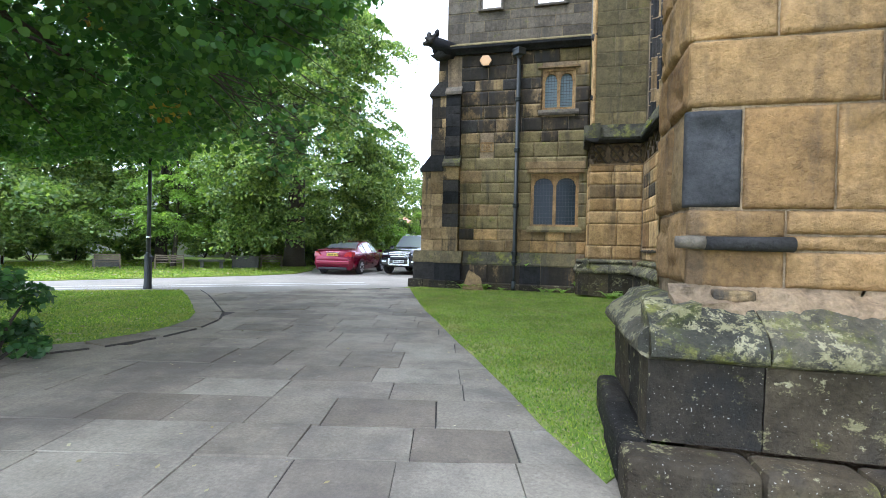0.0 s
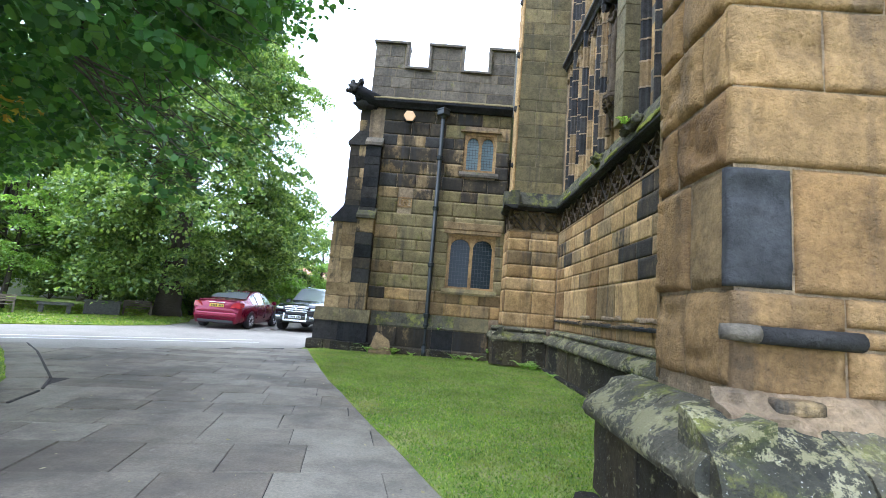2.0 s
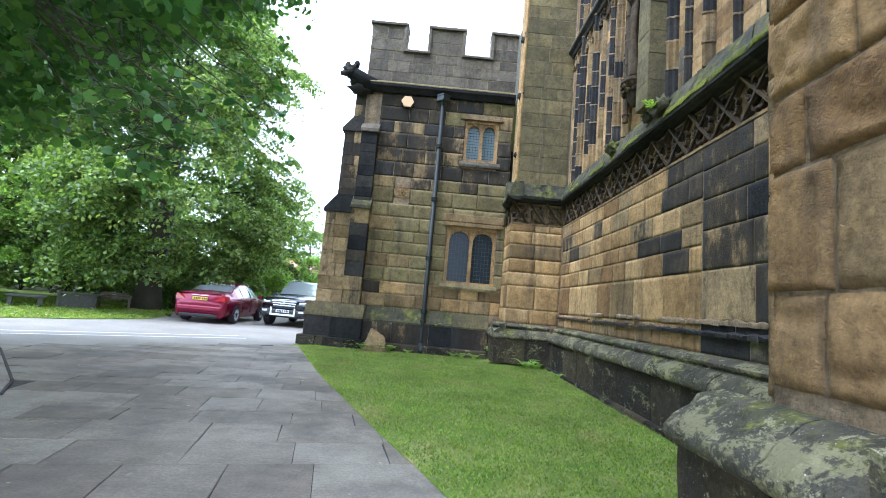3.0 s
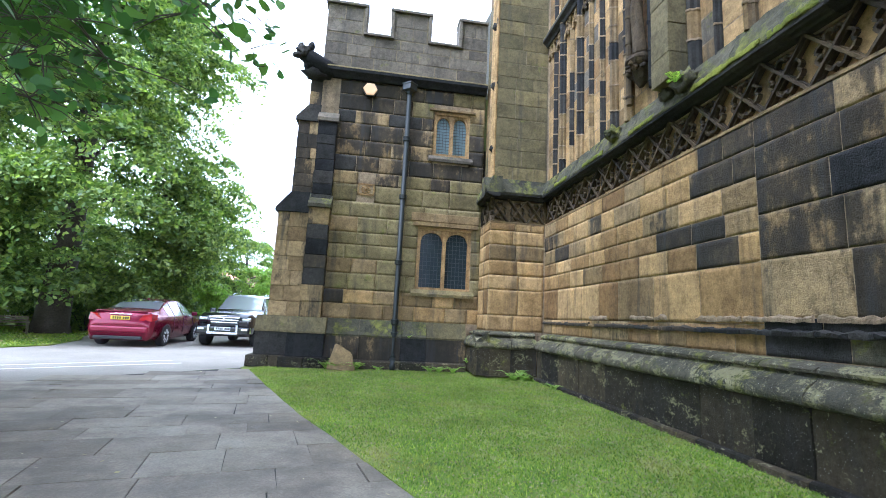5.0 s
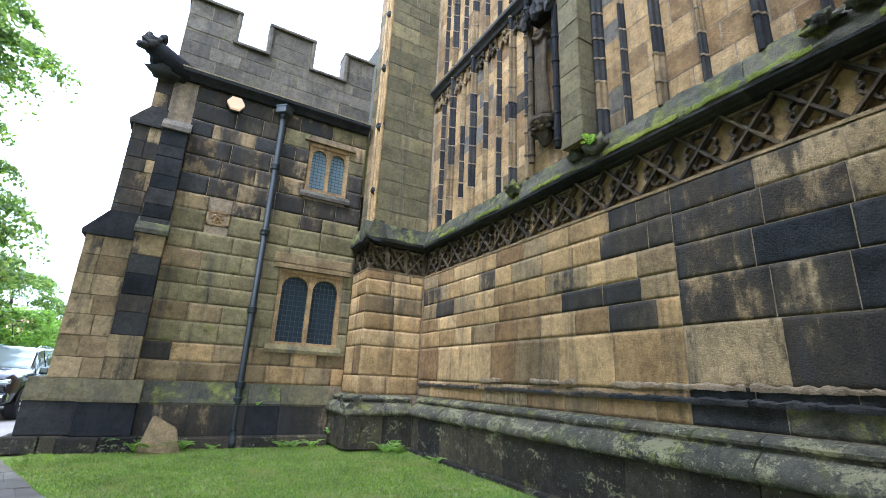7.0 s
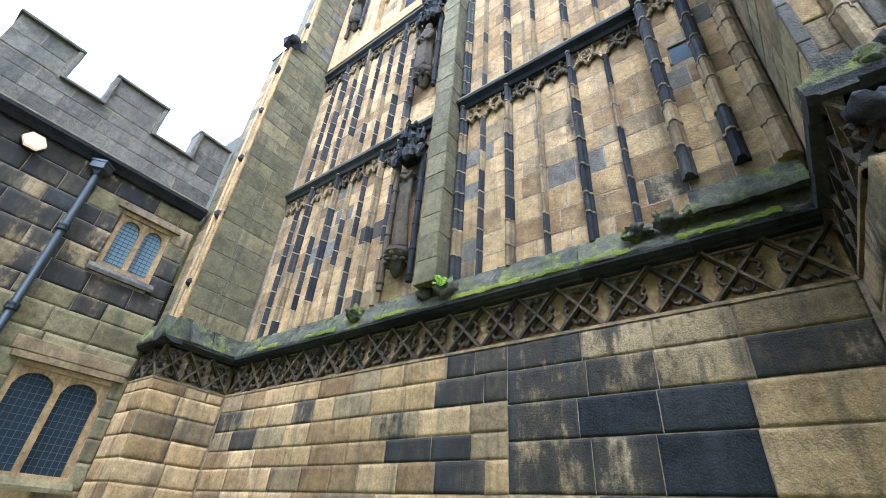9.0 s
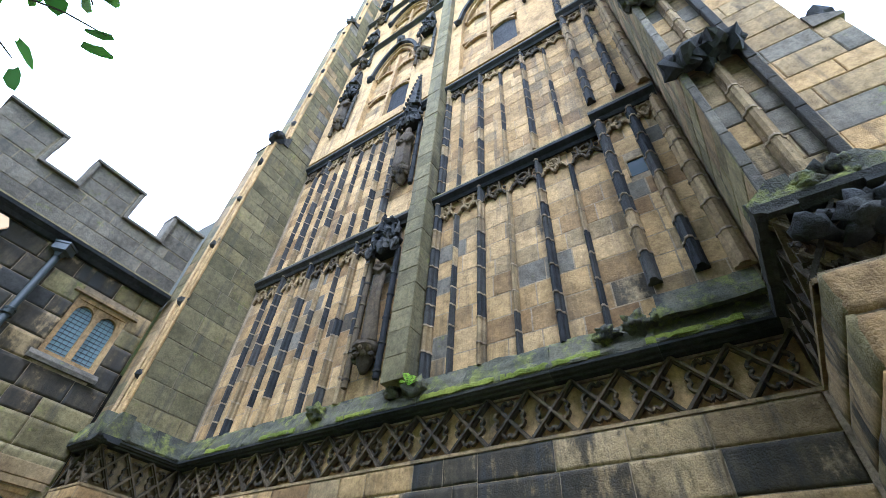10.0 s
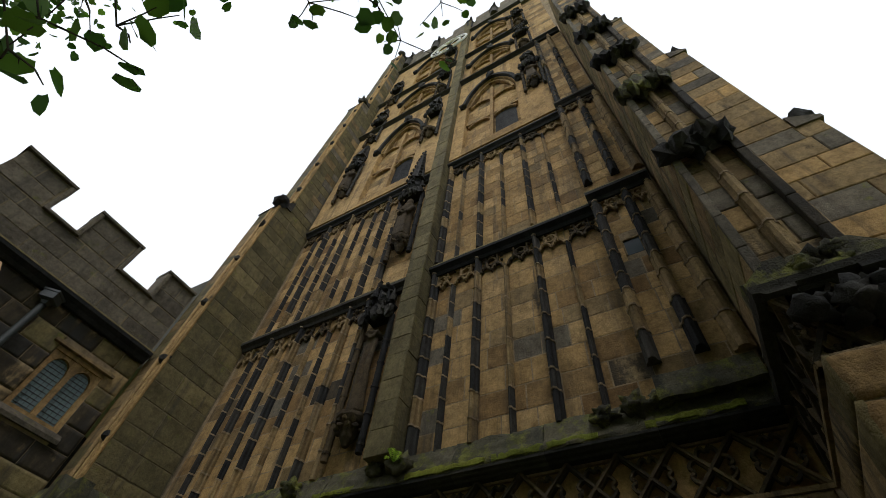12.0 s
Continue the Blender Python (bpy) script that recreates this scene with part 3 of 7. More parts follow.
for k, off in enumerate((0.0, 0.75)):
    m = M()
    d = Vector((4.67, 3.75, 0)).normalized()
    s = Vector((-d.y, d.x, 0))
    p0, p1 = Vector((-19.5, 8.9, 0.0)) + s * off, Vector((-9.5, 16.93, 0.0)) + s * off
    m.add([p0 - s * 0.06, p1 - s * 0.06, p1 + s * 0.06, p0 + s * 0.06], [(0, 1, 2, 3)])
    ob = thing("road_marking", m, WHITEPAINT, "worn white line painted on the asphalt", "road marking", "white road lines", "structure")

# ---------- tower: west face with panelled tracery ----------
FW = axes((0, 0, 0), (0, -1, 0), (-1, 0, 0))
FP = axes((0.08, 0, 0), (0, -1, 0), (-1, 0, 0))
FS = axes((-0.17, 0, 0), (0, -1, 0), (-1, 0, 0))
tower = thing("wall_tower", M().box(0.2, 12, 4.1, 17.05, 0, 40.6), MORTAR, "tall medieval sandstone church tower with blind tracery", "church tower", kind="structure")
part("core", M().box(0.0, 0.197, 4.05, 16.4, 0, 4.23), MORTAR, tower)
part("core", M().box(0.08, 0.197, 4.05, 16.4, 4.9, 40.5), MORTAR, tower)
W_COURSES = [1.23, 1.6, 2.37, 2.76, 3.08, 3.46, 3.86, 4.22]


def drift(u, v, seed):
    """A slow change over a wall, so that neighbouring blocks weather alike."""
    return noise.noise(Vector((u * 0.55, v * 0.9, seed))) + 0.5 * noise.noise(Vector((u * 1.7, v * 2.1, seed + 5)))


def pick_w(u, v, rnd):
    y = -u
    r = 0.5 + 0.5 * drift(u, v, 3.0) + rnd.uniform(-0.3, 0.3)
    if v < 1.69 and y < 8.7:
        return SOOT if v > 1.52 or r < 0.35 else MOSSY if r < 0.62 else GREEN
    black = 0.12 if y < 6.3 else 0.72 if y < 8.3 and v > 1.6 else 0.42 if y < 9.6 and v > 2.7 else 0.1 if v > 2.7 else 0.04
    if r < black - 0.14:
        return CRUST if rnd.random() < 0.85 else SOOT
    if r < black + 0.1:
        return CRUST if rnd.random() < 0.5 else SMOKED
    return BROWN if r > 0.76 else GOLD if r > 0.6 else TAN


def blocks(m, x0, x1, y0, y1, z0, z1, step, seed, b=0.012, jit=0.006):
    """A pier of stacked blocks."""
    rnd = random.Random(seed)
    zs = evenly(z0, z1, step, seed)
    for a, c in zip(zs, zs[1:]):
        j = [rnd.uniform(-jit, jit) for _ in range(4)]
        m.bevel_box(x0 + j[0], x1 + j[1], y0 + j[2], y1 + j[3], a + 0.003, c - 0.003, b)
    return m


def plinth_run(parent, place, a, b, seed, foot=True, lens=(0.7, 1.3)):
    """Plinth stones from a to b: foot, dark face and rounded, lichened weathering; place(out, z, s) gives the point."""
    rnd = random.Random(seed)
    s = a
    while s < b - 0.01:
        e = min(b, s + rnd.uniform(*lens))
        if b - e < 0.35:
            e = b
        j = rnd.uniform(-0.012, 0.012)
        soften(part("plinth_stone", rough_prism(M(), [(0, 0.1), (0.31 + j, 0.1), (0.32 + j, 0.778), (0, 0.778)], s + 0.005, e - 0.005, place, 0.01, s, 0.15), PLINTH, parent))
        q = [(0.0, 0.783), (0.34 + j, 0.783), (0.392 + j, 0.805), (0.41 + j, 0.85), (0.395 + j, 0.9), (0.34 + j, 0.97), (0.26 + j, 1.03), (0.175, 1.07), (0.17, 1.095), (0.215, 1.115), (0.222, 1.15), (0.19, 1.18), (0.1, 1.205), (0.0, 1.225)]
        soften(part("plinth_moulding", rough_prism(M(), q, s + 0.006, e - 0.006, place, 0.016, s), LEDGE, parent))
        if foot:
            part("foot_stone", M().prism([(0, 0.0), (0.42 + j, 0.0), (0.41 + j, 0.08), (0.36, 0.097), (0, 0.097)], s + 0.004, e - 0.004, place), PLINTH, parent)
        s = e


plinth_run(tower, lambda o, z, s: (-o, s, z), 5.05, 15.5, 3)


def ragged_band(parent, name, place, a, b, lo, hi, out, jag, mat, seed, label=""):
    """A broken ledge: its edges and its reach wander along its length; place(out, z, s) gives the point."""
    m = M()
    n = max(3, round((b - a) / 0.028))
    rows = ((0.0, 0.0, 0.0), (0.0, 1.0, 0.9), (0.35, 0.85, 1.0), (0.7, 0.35, 1.0), (1.0, 0.0, 0.25))
    for i in range(n + 1):
        t = a + (b - a) * i / n
        w = noise.noise(Vector((t * 3.1, seed, 0))) + 0.6 * noise.noise(Vector((t * 9.0, seed, 4))) + 0.4 * noise.noise(Vector((t * 26.0, seed, 8)))
        w2 = noise.noise(Vector((t * 4.3, seed + 7, 0))) + 0.7 * noise.noise(Vector((t * 14.0, seed + 7, 4)))
        reach = out * max(0.12, 0.75 + 0.8 * w)
        top, bot = hi + jag * w2, lo + 0.45 * jag * w
        for k, lift, far in rows:
            m.v.append(place(reach * far if far else -0.02, bot + (top - bot) * k, t))
        m.v.append(place(-0.02, top, t))
    c = len(rows) + 1
    m.f += [(i * c + k, i * c + k + 1, (i + 1) * c + k + 1, (i + 1) * c + k) for i in range(n) for k in range(c - 1)]
    m.f += [tuple(range(c)), tuple(range(n * c, (n + 1) * c))[::-1]]
    return soften(part(name, m, mat, parent, label), 50)


rnd = random.Random(8)
y = 4.95
while y < 15.7:
    y2 = min(y + rnd.uniform(0.5, 1.25), 15.82)
    sooty = y < 9.6
    west = lambda o, z, s: (-0.012 - o, s, z)
    ragged_band(tower, "worn_string", west, y, y2 - 0.012, 1.475, 1.545, 0.085 if sooty else 0.06, 0.03, SOOT if sooty else CRUST, y, "broken stub of an eroded string course")
    if rnd.random() < 0.5:
        ragged_band(tower, "mortar_smear", west, y + 0.03, y2 - 0.03, 1.63, 1.7, 0.042, 0.05, MORTAR, y + 3, "pale ragged mortar over the broken string")
    y = y2

# frieze of crossed bars
def tracery_unit(parent, fm, u0, u1, z0, z1):
    """One crossed panel: two ribs and, in each quarter, a cusped arch leaning in from them."""
    m = M()
    uc, zc, w, h = (u0 + u1) / 2, (z0 + z1) / 2, u1 - u0, z1 - z0
    for a, b, back in (((u0, z0), (u1, z1), 0.0), ((u0, z1), (u1, z0), -0.004)):
        fbar(m, fm, a, b, 0.03, -0.11, -0.05 + back)
        fbar(m, fm, a, b, 0.017, -0.05, back)
    for ax, az in ((1, 0), (-1, 0), (0, 1), (0, -1)):
        for t in (-1, 1):
            run = [(0.2, 0.2), (0.31, 0.15), (0.36, 0.07), (0.3, 0.02)]
            pts = [(uc + (ax * p if ax else t * q) * w, zc + (t * q if ax else az * p) * h) for p, q in run]
            for p, q in zip(pts, pts[1:]):
                fbar(m, fm, p, q, 0.016, -0.1, -0.03)
            m.lump(fm @ Vector((*pts[-1], -0.06)), (0.028, 0.028, 0.028), u0 * 3 + ax + t, 0.4, 1)
    part("tracery_unit", m, CARVED, parent)


def frieze(parent, fm, u0, u1, z0, z1, step=0.66):
    n = max(1, round((u1 - u0) / step))
    for i in range(n):
        tracery_unit(parent, fm, u0 + (u1 - u0) * i / n, u0 + (u1 - u0) * (i + 1) / n, z0, z1)
    m = M()
    fbox(m, fm, u0, u1, z0 - 0.035, z0 + 0.01, -0.13, 0.012)
    part("frieze_rail", m, BROWN, parent)


part("frieze_back", M().box(0.13, 0.198, 4.88, 15.84, 4.232, 4.97), TAN, tower)
frieze(tower, axes((-0.005, 0, 0), (0, -1, 0), (-1, 0, 0)), -15.84, -4.9, 4.255, 4.93, 0.615)
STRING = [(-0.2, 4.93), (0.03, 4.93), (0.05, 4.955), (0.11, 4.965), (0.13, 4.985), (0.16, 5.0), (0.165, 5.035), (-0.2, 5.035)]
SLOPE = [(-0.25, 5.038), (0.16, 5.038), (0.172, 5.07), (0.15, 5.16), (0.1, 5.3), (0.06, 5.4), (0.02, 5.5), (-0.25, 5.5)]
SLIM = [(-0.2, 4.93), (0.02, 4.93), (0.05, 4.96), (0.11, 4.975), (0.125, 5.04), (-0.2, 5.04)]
SLIM_SLOPE = [(-0.25, 5.043), (0.12, 5.043), (0.115, 5.08), (0.03, 5.17), (-0.1, 5.3), (-0.25, 5.3)]


def string_run(parent, place, a, b, seed, lens=(0.8, 1.5), lower=STRING, upper=SLOPE):
    rnd = random.Random(seed)
    s = a
    while s < b - 0.01:
        e = min(b, s + rnd.uniform(*lens))
        if b - e < 0.4:
            e = b
        j = rnd.uniform(-0.008, 0.008)
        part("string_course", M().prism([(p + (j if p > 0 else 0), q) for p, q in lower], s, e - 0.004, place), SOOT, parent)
        soften(part("weathering", rough_prism(M(), [(p + (j if p > 0 else 0), q) for p, q in upper], s, e - 0.005, place, 0.03, s), MOSSY, parent, "sloping ledge green with moss"))
        s = e


string_run(tower, lambda o, z, s: (-o, s, z), 4.95, 15.9, 5)
for a, b in ((5.25, 6.3), (6.85, 8.25), (8.35, 9.6), (10.5, 11.3), (12.3, 13.2), (14.1, 14.8)):
    ragged_band(tower, "moss_cushion", lambda o, z, s: (-0.16 - o, s, z), a, b, 5.06, 5.15, 0.035, 0.03, MOSS, a, "bright cushion moss along the ledge")
for yy, zz, sz, seed in ((9.73, 5.3, 0.2, 1), (11.85, 5.32, 0.17, 2), (6.35, 5.36, 0.17, 3), (6.75, 5.33, 0.15, 4), (10.2, 5.33, 0.14, 5), (6.05, 5.38, 0.12, 9)):
    part("carved_boss", M().lump((-0.14, yy, zz), (sz * 0.9, sz, sz * 0.8), seed, 0.8, 3), MOSSY, tower, "worn carved beast furred with moss", smooth=True)

# face stones above the string
RIGHT = [9.24, 8.65, 8.02, 7.33, 6.71]
LEFT = [12.1, 12.62, 13.15, 13.68, 14.2, 14.72, 15.25]
PAN_MATS = [TAN, GOLD, BROWN, CRUST]


def pick_pan(u, v, rnd):
    r = drift(u, v, 9.0) + rnd.uniform(-0.4, 0.4)
    return PATINA if r < -0.55 else BROWN if r < -0.3 else CRUST if r > 0.75 else GOLD if r > 0.35 else TAN


masonry(tower, FP, -9.8, -6.0, evenly(5.48, 9.8, 0.42, 31), pick_pan, 32, (0.4, 0.85), depth=0.009)
masonry(tower, FP, -15.86, -10.3, evenly(5.48, 9.8, 0.42, 33), pick_pan, 34, (0.5, 1.0), depth=0.009)
joined_masonry("stone_facing", tower, FP, -15.86, -4.9, evenly(9.8, 40.4, 0.42, 35), (PAN_MATS, lambda u, v, r: r.choice((0, 0, 0, 0, 0, 1, 2))), 36, (0.45, 0.95), depth=0.009)

# projecting strip beside the near buttress
part("corner_strip", M().box(-0.17, 0.079, 4.9, 6.02, 5.4, 24), MORTAR, tower)
masonry(tower, FS, -6.02, -4.92, evenly(5.55, 9.8, 0.4, 41), pick_pan, 42, (0.35, 0.6), ((-5.8, -5.5, 8.0, 8.42),), depth=0.009)
joined_masonry("stone_facing", tower, FS, -6.02, -4.92, evenly(9.8, 24, 0.4, 43), (PAN_MATS, lambda u, v, r: r.choice((0, 0, 0, 1, 2))), 44, (0.35, 0.6), depth=0.009)
m = M()
fbox(m, FS, -5.79, -5.51, 8.01, 8.41, -0.01, 0.004)
slit = part("stair_slit", m, PANE, tower, "small glazed stair slit")
part("slit_frame", M().box(-0.2, -0.165, 5.49, 5.52, 8.0, 8.42).box(-0.2, -0.165, 5.78, 5.81, 8.0, 8.42).box(-0.2, -0.165, 5.52, 5.78, 8.39, 8.42), BROWN, tower)

q = [(0, 5.3), (0.1, 5.3), (0.11, 5.36), (0.09, 5.45), (0.0, 5.72)]
soften(part("weathering", rough_prism(M(), q, 4.93, 6.06, lambda o, z, s: (-0.165 - o, s, z), 0.03, 2.0), MOSSY, tower, "mossy sloping base of the corner strip"))

# central pilaster
m = blocks(M(), -0.36, 0.079, 9.82, 10.28, 5.4, 40.5, 0.48, 51)
part("pilaster", m, ALGAE, tower, "square pilaster streaked green with algae")


def shaft(parent, fm, u, z0, z1, half, out, seed, dark=0.9):
    """A moulded mullion in lengths of stone, some black with soot."""
    rnd = random.Random(seed)
    m, idx = M(), []
    prof = [(-half, 0), (-half, out * 0.35), (-half * 0.62, out * 0.5), (-half * 0.5, out * 0.85), (0, out), (half * 0.5, out * 0.85), (half * 0.62, out * 0.5), (half, out * 0.35), (half, 0)]
    z = z0
    sooty = rnd.random() < dark
    while z < z1 - 0.01:
        e = min(z1, z + rnd.uniform(0.35, 0.62))
        if z1 - e < 0.25:
            e = z1
        if dark and rnd.random() < (0.16 if sooty else 0.5):
            sooty = not sooty
        k = len(m.f)
        j = rnd.uniform(-0.004, 0.004)
        m.prism(prof, z + 0.004, e - 0.004, lambda p, q, s: fm @ Vector((u + p + j, s, q)))
        idx += [1 if sooty else 0] * (len(m.f) - k)
        k = len(m.f)
        m.prism([(p * 1.15, q * 1.1) for p, q in prof], e - 0.018, e + 0.014, lambda p, q, s: fm @ Vector((u + p, s, q)))
        idx += [2] * (len(m.f) - k)
        z = e
    me = m.mesh("mullion")
    for mt in (BROWN, SOOT, MORTAR):
        me.materials.append(mt)
    me.polygons.foreach_set("material_index", idx)
    ob = new("mullion", me)
    ob.parent = parent
    return ob


def arch_ring(m, fm, ua, ub, spring, rise, half, w0, w1):
    pts = arch_points(ua, ub, spring, rise, 14)
    for a, b in zip(pts, pts[1:]):
        fbar(m, fm, a, b, half, w0, w1)


def panel_heads(parent, fm, us, z0, z1, seed):
    """Cusped lace over each bay: two ogee lights, a small ring between them, and worn crockets."""
    rnd = random.Random(seed)
    for a, b in zip(us, us[1:]):
        m = M()
        c, w = (a + b) / 2, b - a
        for p, q in ((a + 0.05, c), (c, b - 0.05)):
            arch_ring(m, fm, p, q, z0 + 0.06, 0.2, 0.018, 0.0, 0.085)
            t = (p + q) / 2
            fbar(m, fm, (t, z0 + 0.24), (t, z1), 0.014, 0.0, 0.08)
            for k in range(5):
                u = p + (q - p) * (k + 0.5) / 5
                z = z0 + 0.06 + 0.17 * (1 - abs(2 * (k + 0.5) / 5 - 1) ** 1.7)
                m.lump(fm @ Vector((u, z, 0.06)), (0.034, 0.034, rnd.uniform(0.03, 0.05)), seed + u * 3 + k, 0.7, 1)
        ring = [(c + 0.11 * math.cos(k * math.pi / 4), z0 + 0.36 + 0.11 * math.sin(k * math.pi / 4)) for k in range(9)]
        for p, q in zip(ring, ring[1:]):
            fbar(m, fm, p, q, 0.017, 0.0, 0.08)
        for k in range(7):
            m.lump(fm @ Vector((rnd.uniform(a + 0.06, b - 0.06), rnd.uniform(z0 + 0.28, z1 - 0.04), 0.05)), (0.04, 0.04, 0.04), seed + k * 1.7 + a, 0.8, 1)
        fbox(m, fm, a + 0.02, b - 0.02, z1 - 0.045, z1, 0.0, 0.07)
        part("tracery_head", m, CARVED if rnd.random() < 0.55 else BROWN, parent, "cusped tracery head, sooty and eroded")


def band(parent, fm, u0, u1, z, out=0.24, h=0.4):
    prof = [(0, z - h), (out * 0.45, z - h), (out * 0.6, z - h * 0.8), (out, z - h * 0.62), (out, z - h * 0.42), (0, z - h * 0.42)]
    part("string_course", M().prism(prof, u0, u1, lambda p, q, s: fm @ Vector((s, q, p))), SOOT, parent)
    prof = [(0, z - h * 0.42 + 0.002), (out * 0.98, z - h * 0.42 + 0.002), (out * 0.96, z - h * 0.3), (0.0, z + 0.06)]
    part("weathering", M().prism(prof, u0, u1, lambda p, q, s: fm @ Vector((s, q, p))), GREEN, parent)


ur = [-9.8] + [-y for y in RIGHT] + [-6.04]
ul = [-15.84] + [-y for y in LEFT[::-1]] + [-11.6]
for si, (z0, z1, zb) in enumerate(((5.42, 9.78, 10.12), (10.14, 15.2, 15.55))):
    for i, y in enumerate(RIGHT):
        thick = i in (1, 3)
        shaft(tower, FP, -y, z0 + 0.04, z1 - (0.02 if thick else 0.55), 0.07 if thick else 0.046, 0.17 if thick else 0.12, 61 + i + 20 * si)
    for i, y in enumerate(LEFT):
        thick = i in (0, 3, 5)
        shaft(tower, FP, -y, z0 + 0.04, z1 - (0.02 if thick else 0.55), 0.07 if thick else 0.046, 0.17 if thick else 0.12, 81 + i + 20 * si, 0.92)
    for y in (9.72, 10.38, 11.55):
        shaft(tower, FP, -y, z0 + 0.04, z1, 0.09, 0.18, int(91 + y * 7) + si, 0.3)
    for y in (5.98, 5.42):
        shaft(tower, FS, -y, z0 + 0.42, z1 - 0.1, 0.09, 0.18, int(95 + y * 7) + si, 0.6)
    shaft(tower, FS, -4.99, z0 + 0.3, z1, 0.12, 0.13, 97 + si, 0.0)
    panel_heads(tower, FP, ur, z1 - 0.6, z1 - 0.02, 111 + si)
    panel_heads(tower, FP, ul, z1 - 0.6, z1 - 0.02, 121 + si)
    panel_heads(tower, FS, [-5.95, -5.42, -4.98], z1 - 0.55, z1 - 0.02, 131 + si)
    band(tower, FP, -9.82, -6.02, zb)
    band(tower, FP, -15.86, -10.28, zb)
    band(tower, FS, -6.1, -4.92, zb)

# upper stages: arched windows in projecting surrounds
def belfry(parent, ub0, ub1, ua, ub, z0, sill, spring, rise, z1, seed):
    m = M()
    fbox(m, FP, ub0, ua, z0, z1, 0, 0.22)
    fbox(m, FP, ub, ub1, z0, z1, 0, 0.22)
    fbox(m, FP, ua, ub, z0, sill, 0, 0.22)
    arch_plate(m, FP, [(ua, ub, spring, rise)], z1, 0, 0.22, 14)
    part("surround", m, TAN, parent, "arched stone window surround")
    m = M()
    arch_ring(m, FP, ua - 0.1, ub + 0.1, spring, rise + 0.14, 0.07, 0.2, 0.36)
    m.lump(FP @ Vector(((ua + ub) / 2, spring + rise + 0.45, 0.3)), (0.16, 0.2, 0.4), seed, 0.7, 2)
    for s in (ua - 0.15, ub + 0.15):
        m.lump(FP @ Vector((s, spring, 0.3)), (0.14, 0.16, 0.18), seed + s, 0.7, 2)
    part("hood_mould", m, SOOT, parent)
    m = M()
    c = (ua + ub) / 2
    arch_ring(m, FP, ua + 0.12, ub - 0.12, spring - 0.1, rise - 0.1, 0.05, 0.05, 0.17)
    fbox(m, FP, c - 0.06, c + 0.06, sill, spring + rise * 0.6, 0.02, 0.16)
    t = sill + (spring - sill) * 0.55
    fbox(m, FP, ua, ub, t - 0.05, t + 0.05, 0.02, 0.12)
    for a, b in ((ua + 0.12, c - 0.06), (c + 0.06, ub - 0.12)):
        for zz in (t - 0.35, spring - 0.15):
            arch_ring(m, FP, a, b, zz, 0.28, 0.04, 0.02, 0.12)
        q = (a + b) / 2
        fbar(m, FP, (q, spring + 0.1), (q, spring + rise * 0.45), 0.03, 0.02, 0.1)
    part("window_tracery", m, DRESSED, parent)
    m = M()
    fbox(m, FP, c + 0.1, ub - 0.16, sill + 0.25, t - 0.1, 0.012, 0.03)
    part("louvre", m, SOOT, parent, "dark louvred opening")


for z0, sill, spring, rise, z1, seed in ((15.6, 16.1, 20.3, 2.1, 23.9, 1), (24.3, 24.7, 26.6, 1.2, 29.0, 2), (29.4, 30.0, 33.4, 1.7, 36.6, 3)):
    belfry(tower, -9.8, -6.04, -9.35, -7.2, z0, sill, spring, rise, z1, seed)
    belfry(tower, -15.84, -10.3, -13.7, -11.5, z0, sill, spring, rise, z1, seed + 9)
    band(tower, FP, -9.82, -6.02, z1 + 0.38, 0.42)
    band(tower, FP, -15.86, -10.28, z1 + 0.38, 0.42)
    if z1 < 24:
        band(tower, FS, -6.1, -4.92, z1 + 0.3)
for i, (a, b) in enumerate(((15.6, 19.6), (19.9, 23.8))):
    shaft(tower, FS, -5.98, a, b, 0.09, 0.18, 301 + i)
    shaft(tower, FS, -5.42, a, b, 0.09, 0.18, 305 + i)

# parapet and pinnacles at the top
m = M()
fbox(m, FP, -15.9, -4.2, 37.0, 40.4, 0, 0.2)
for i in range(6):
    u = -15.7 + i * 2.05
    fbox(m, FP, u, u + 1.15, 40.4, 42.0, -0.3, 0.2)
part("parapet", m, PATINA, tower, "battlemented tower parapet")
for y in (5.2, 8.0, 10.05, 13.0, 15.6):
    m = M().lathe([(0.3, 0), (0.3, 1.6), (0.38, 1.7), (0.2, 2.2), (0.08, 3.8), (0.14, 3.95), (0.02, 4.2)], (-0.1, y, 38.6), 8)
    for k in range(6):
        m.lump((-0.1 + 0.2 * math.cos(k * 2), y + 0.2 * math.sin(k * 2), 40.7 + 0.3 * k), (0.1, 0.1, 0.1), k + y, 0.5, 1)
    part("pinnacle", m, SOOT, tower)

# clock
clock = empty("tower_clock", "round skeleton clock dial high on the tower", "clock", at=(-0.45, 11.25, 34.6))
m = M()
for r0, r1 in ((1.3, 1.42), (0.85, 0.93)):
    m = M()
    for k in range(36):
        a, b = 2 * math.pi * k / 36, 2 * math.pi * (k + 1) / 36
        m.add([(w, r * math.cos(t), r * math.sin(t)) for w in (-0.04, 0.04) for t in (a, b) for r in (r0, r1)], [(0, 1, 3, 2), (4, 5, 7, 6), (0, 2, 6, 4), (1, 3, 7, 5)])
    part("dial_ring", m, CLOCKWHITE, clock)
for k in range(12):
    a = 2 * math.pi * k / 12
    d, s = Vector((0, math.cos(a), math.sin(a))), Vector((0, -math.sin(a), math.cos(a))) * 0.05
    part("hour_mark", M().add([d * 0.92 - s, d * 1.31 - s, d * 1.31 + s, d * 0.92 + s], [(0, 1, 2, 3)]), CLOCKWHITE, clock)
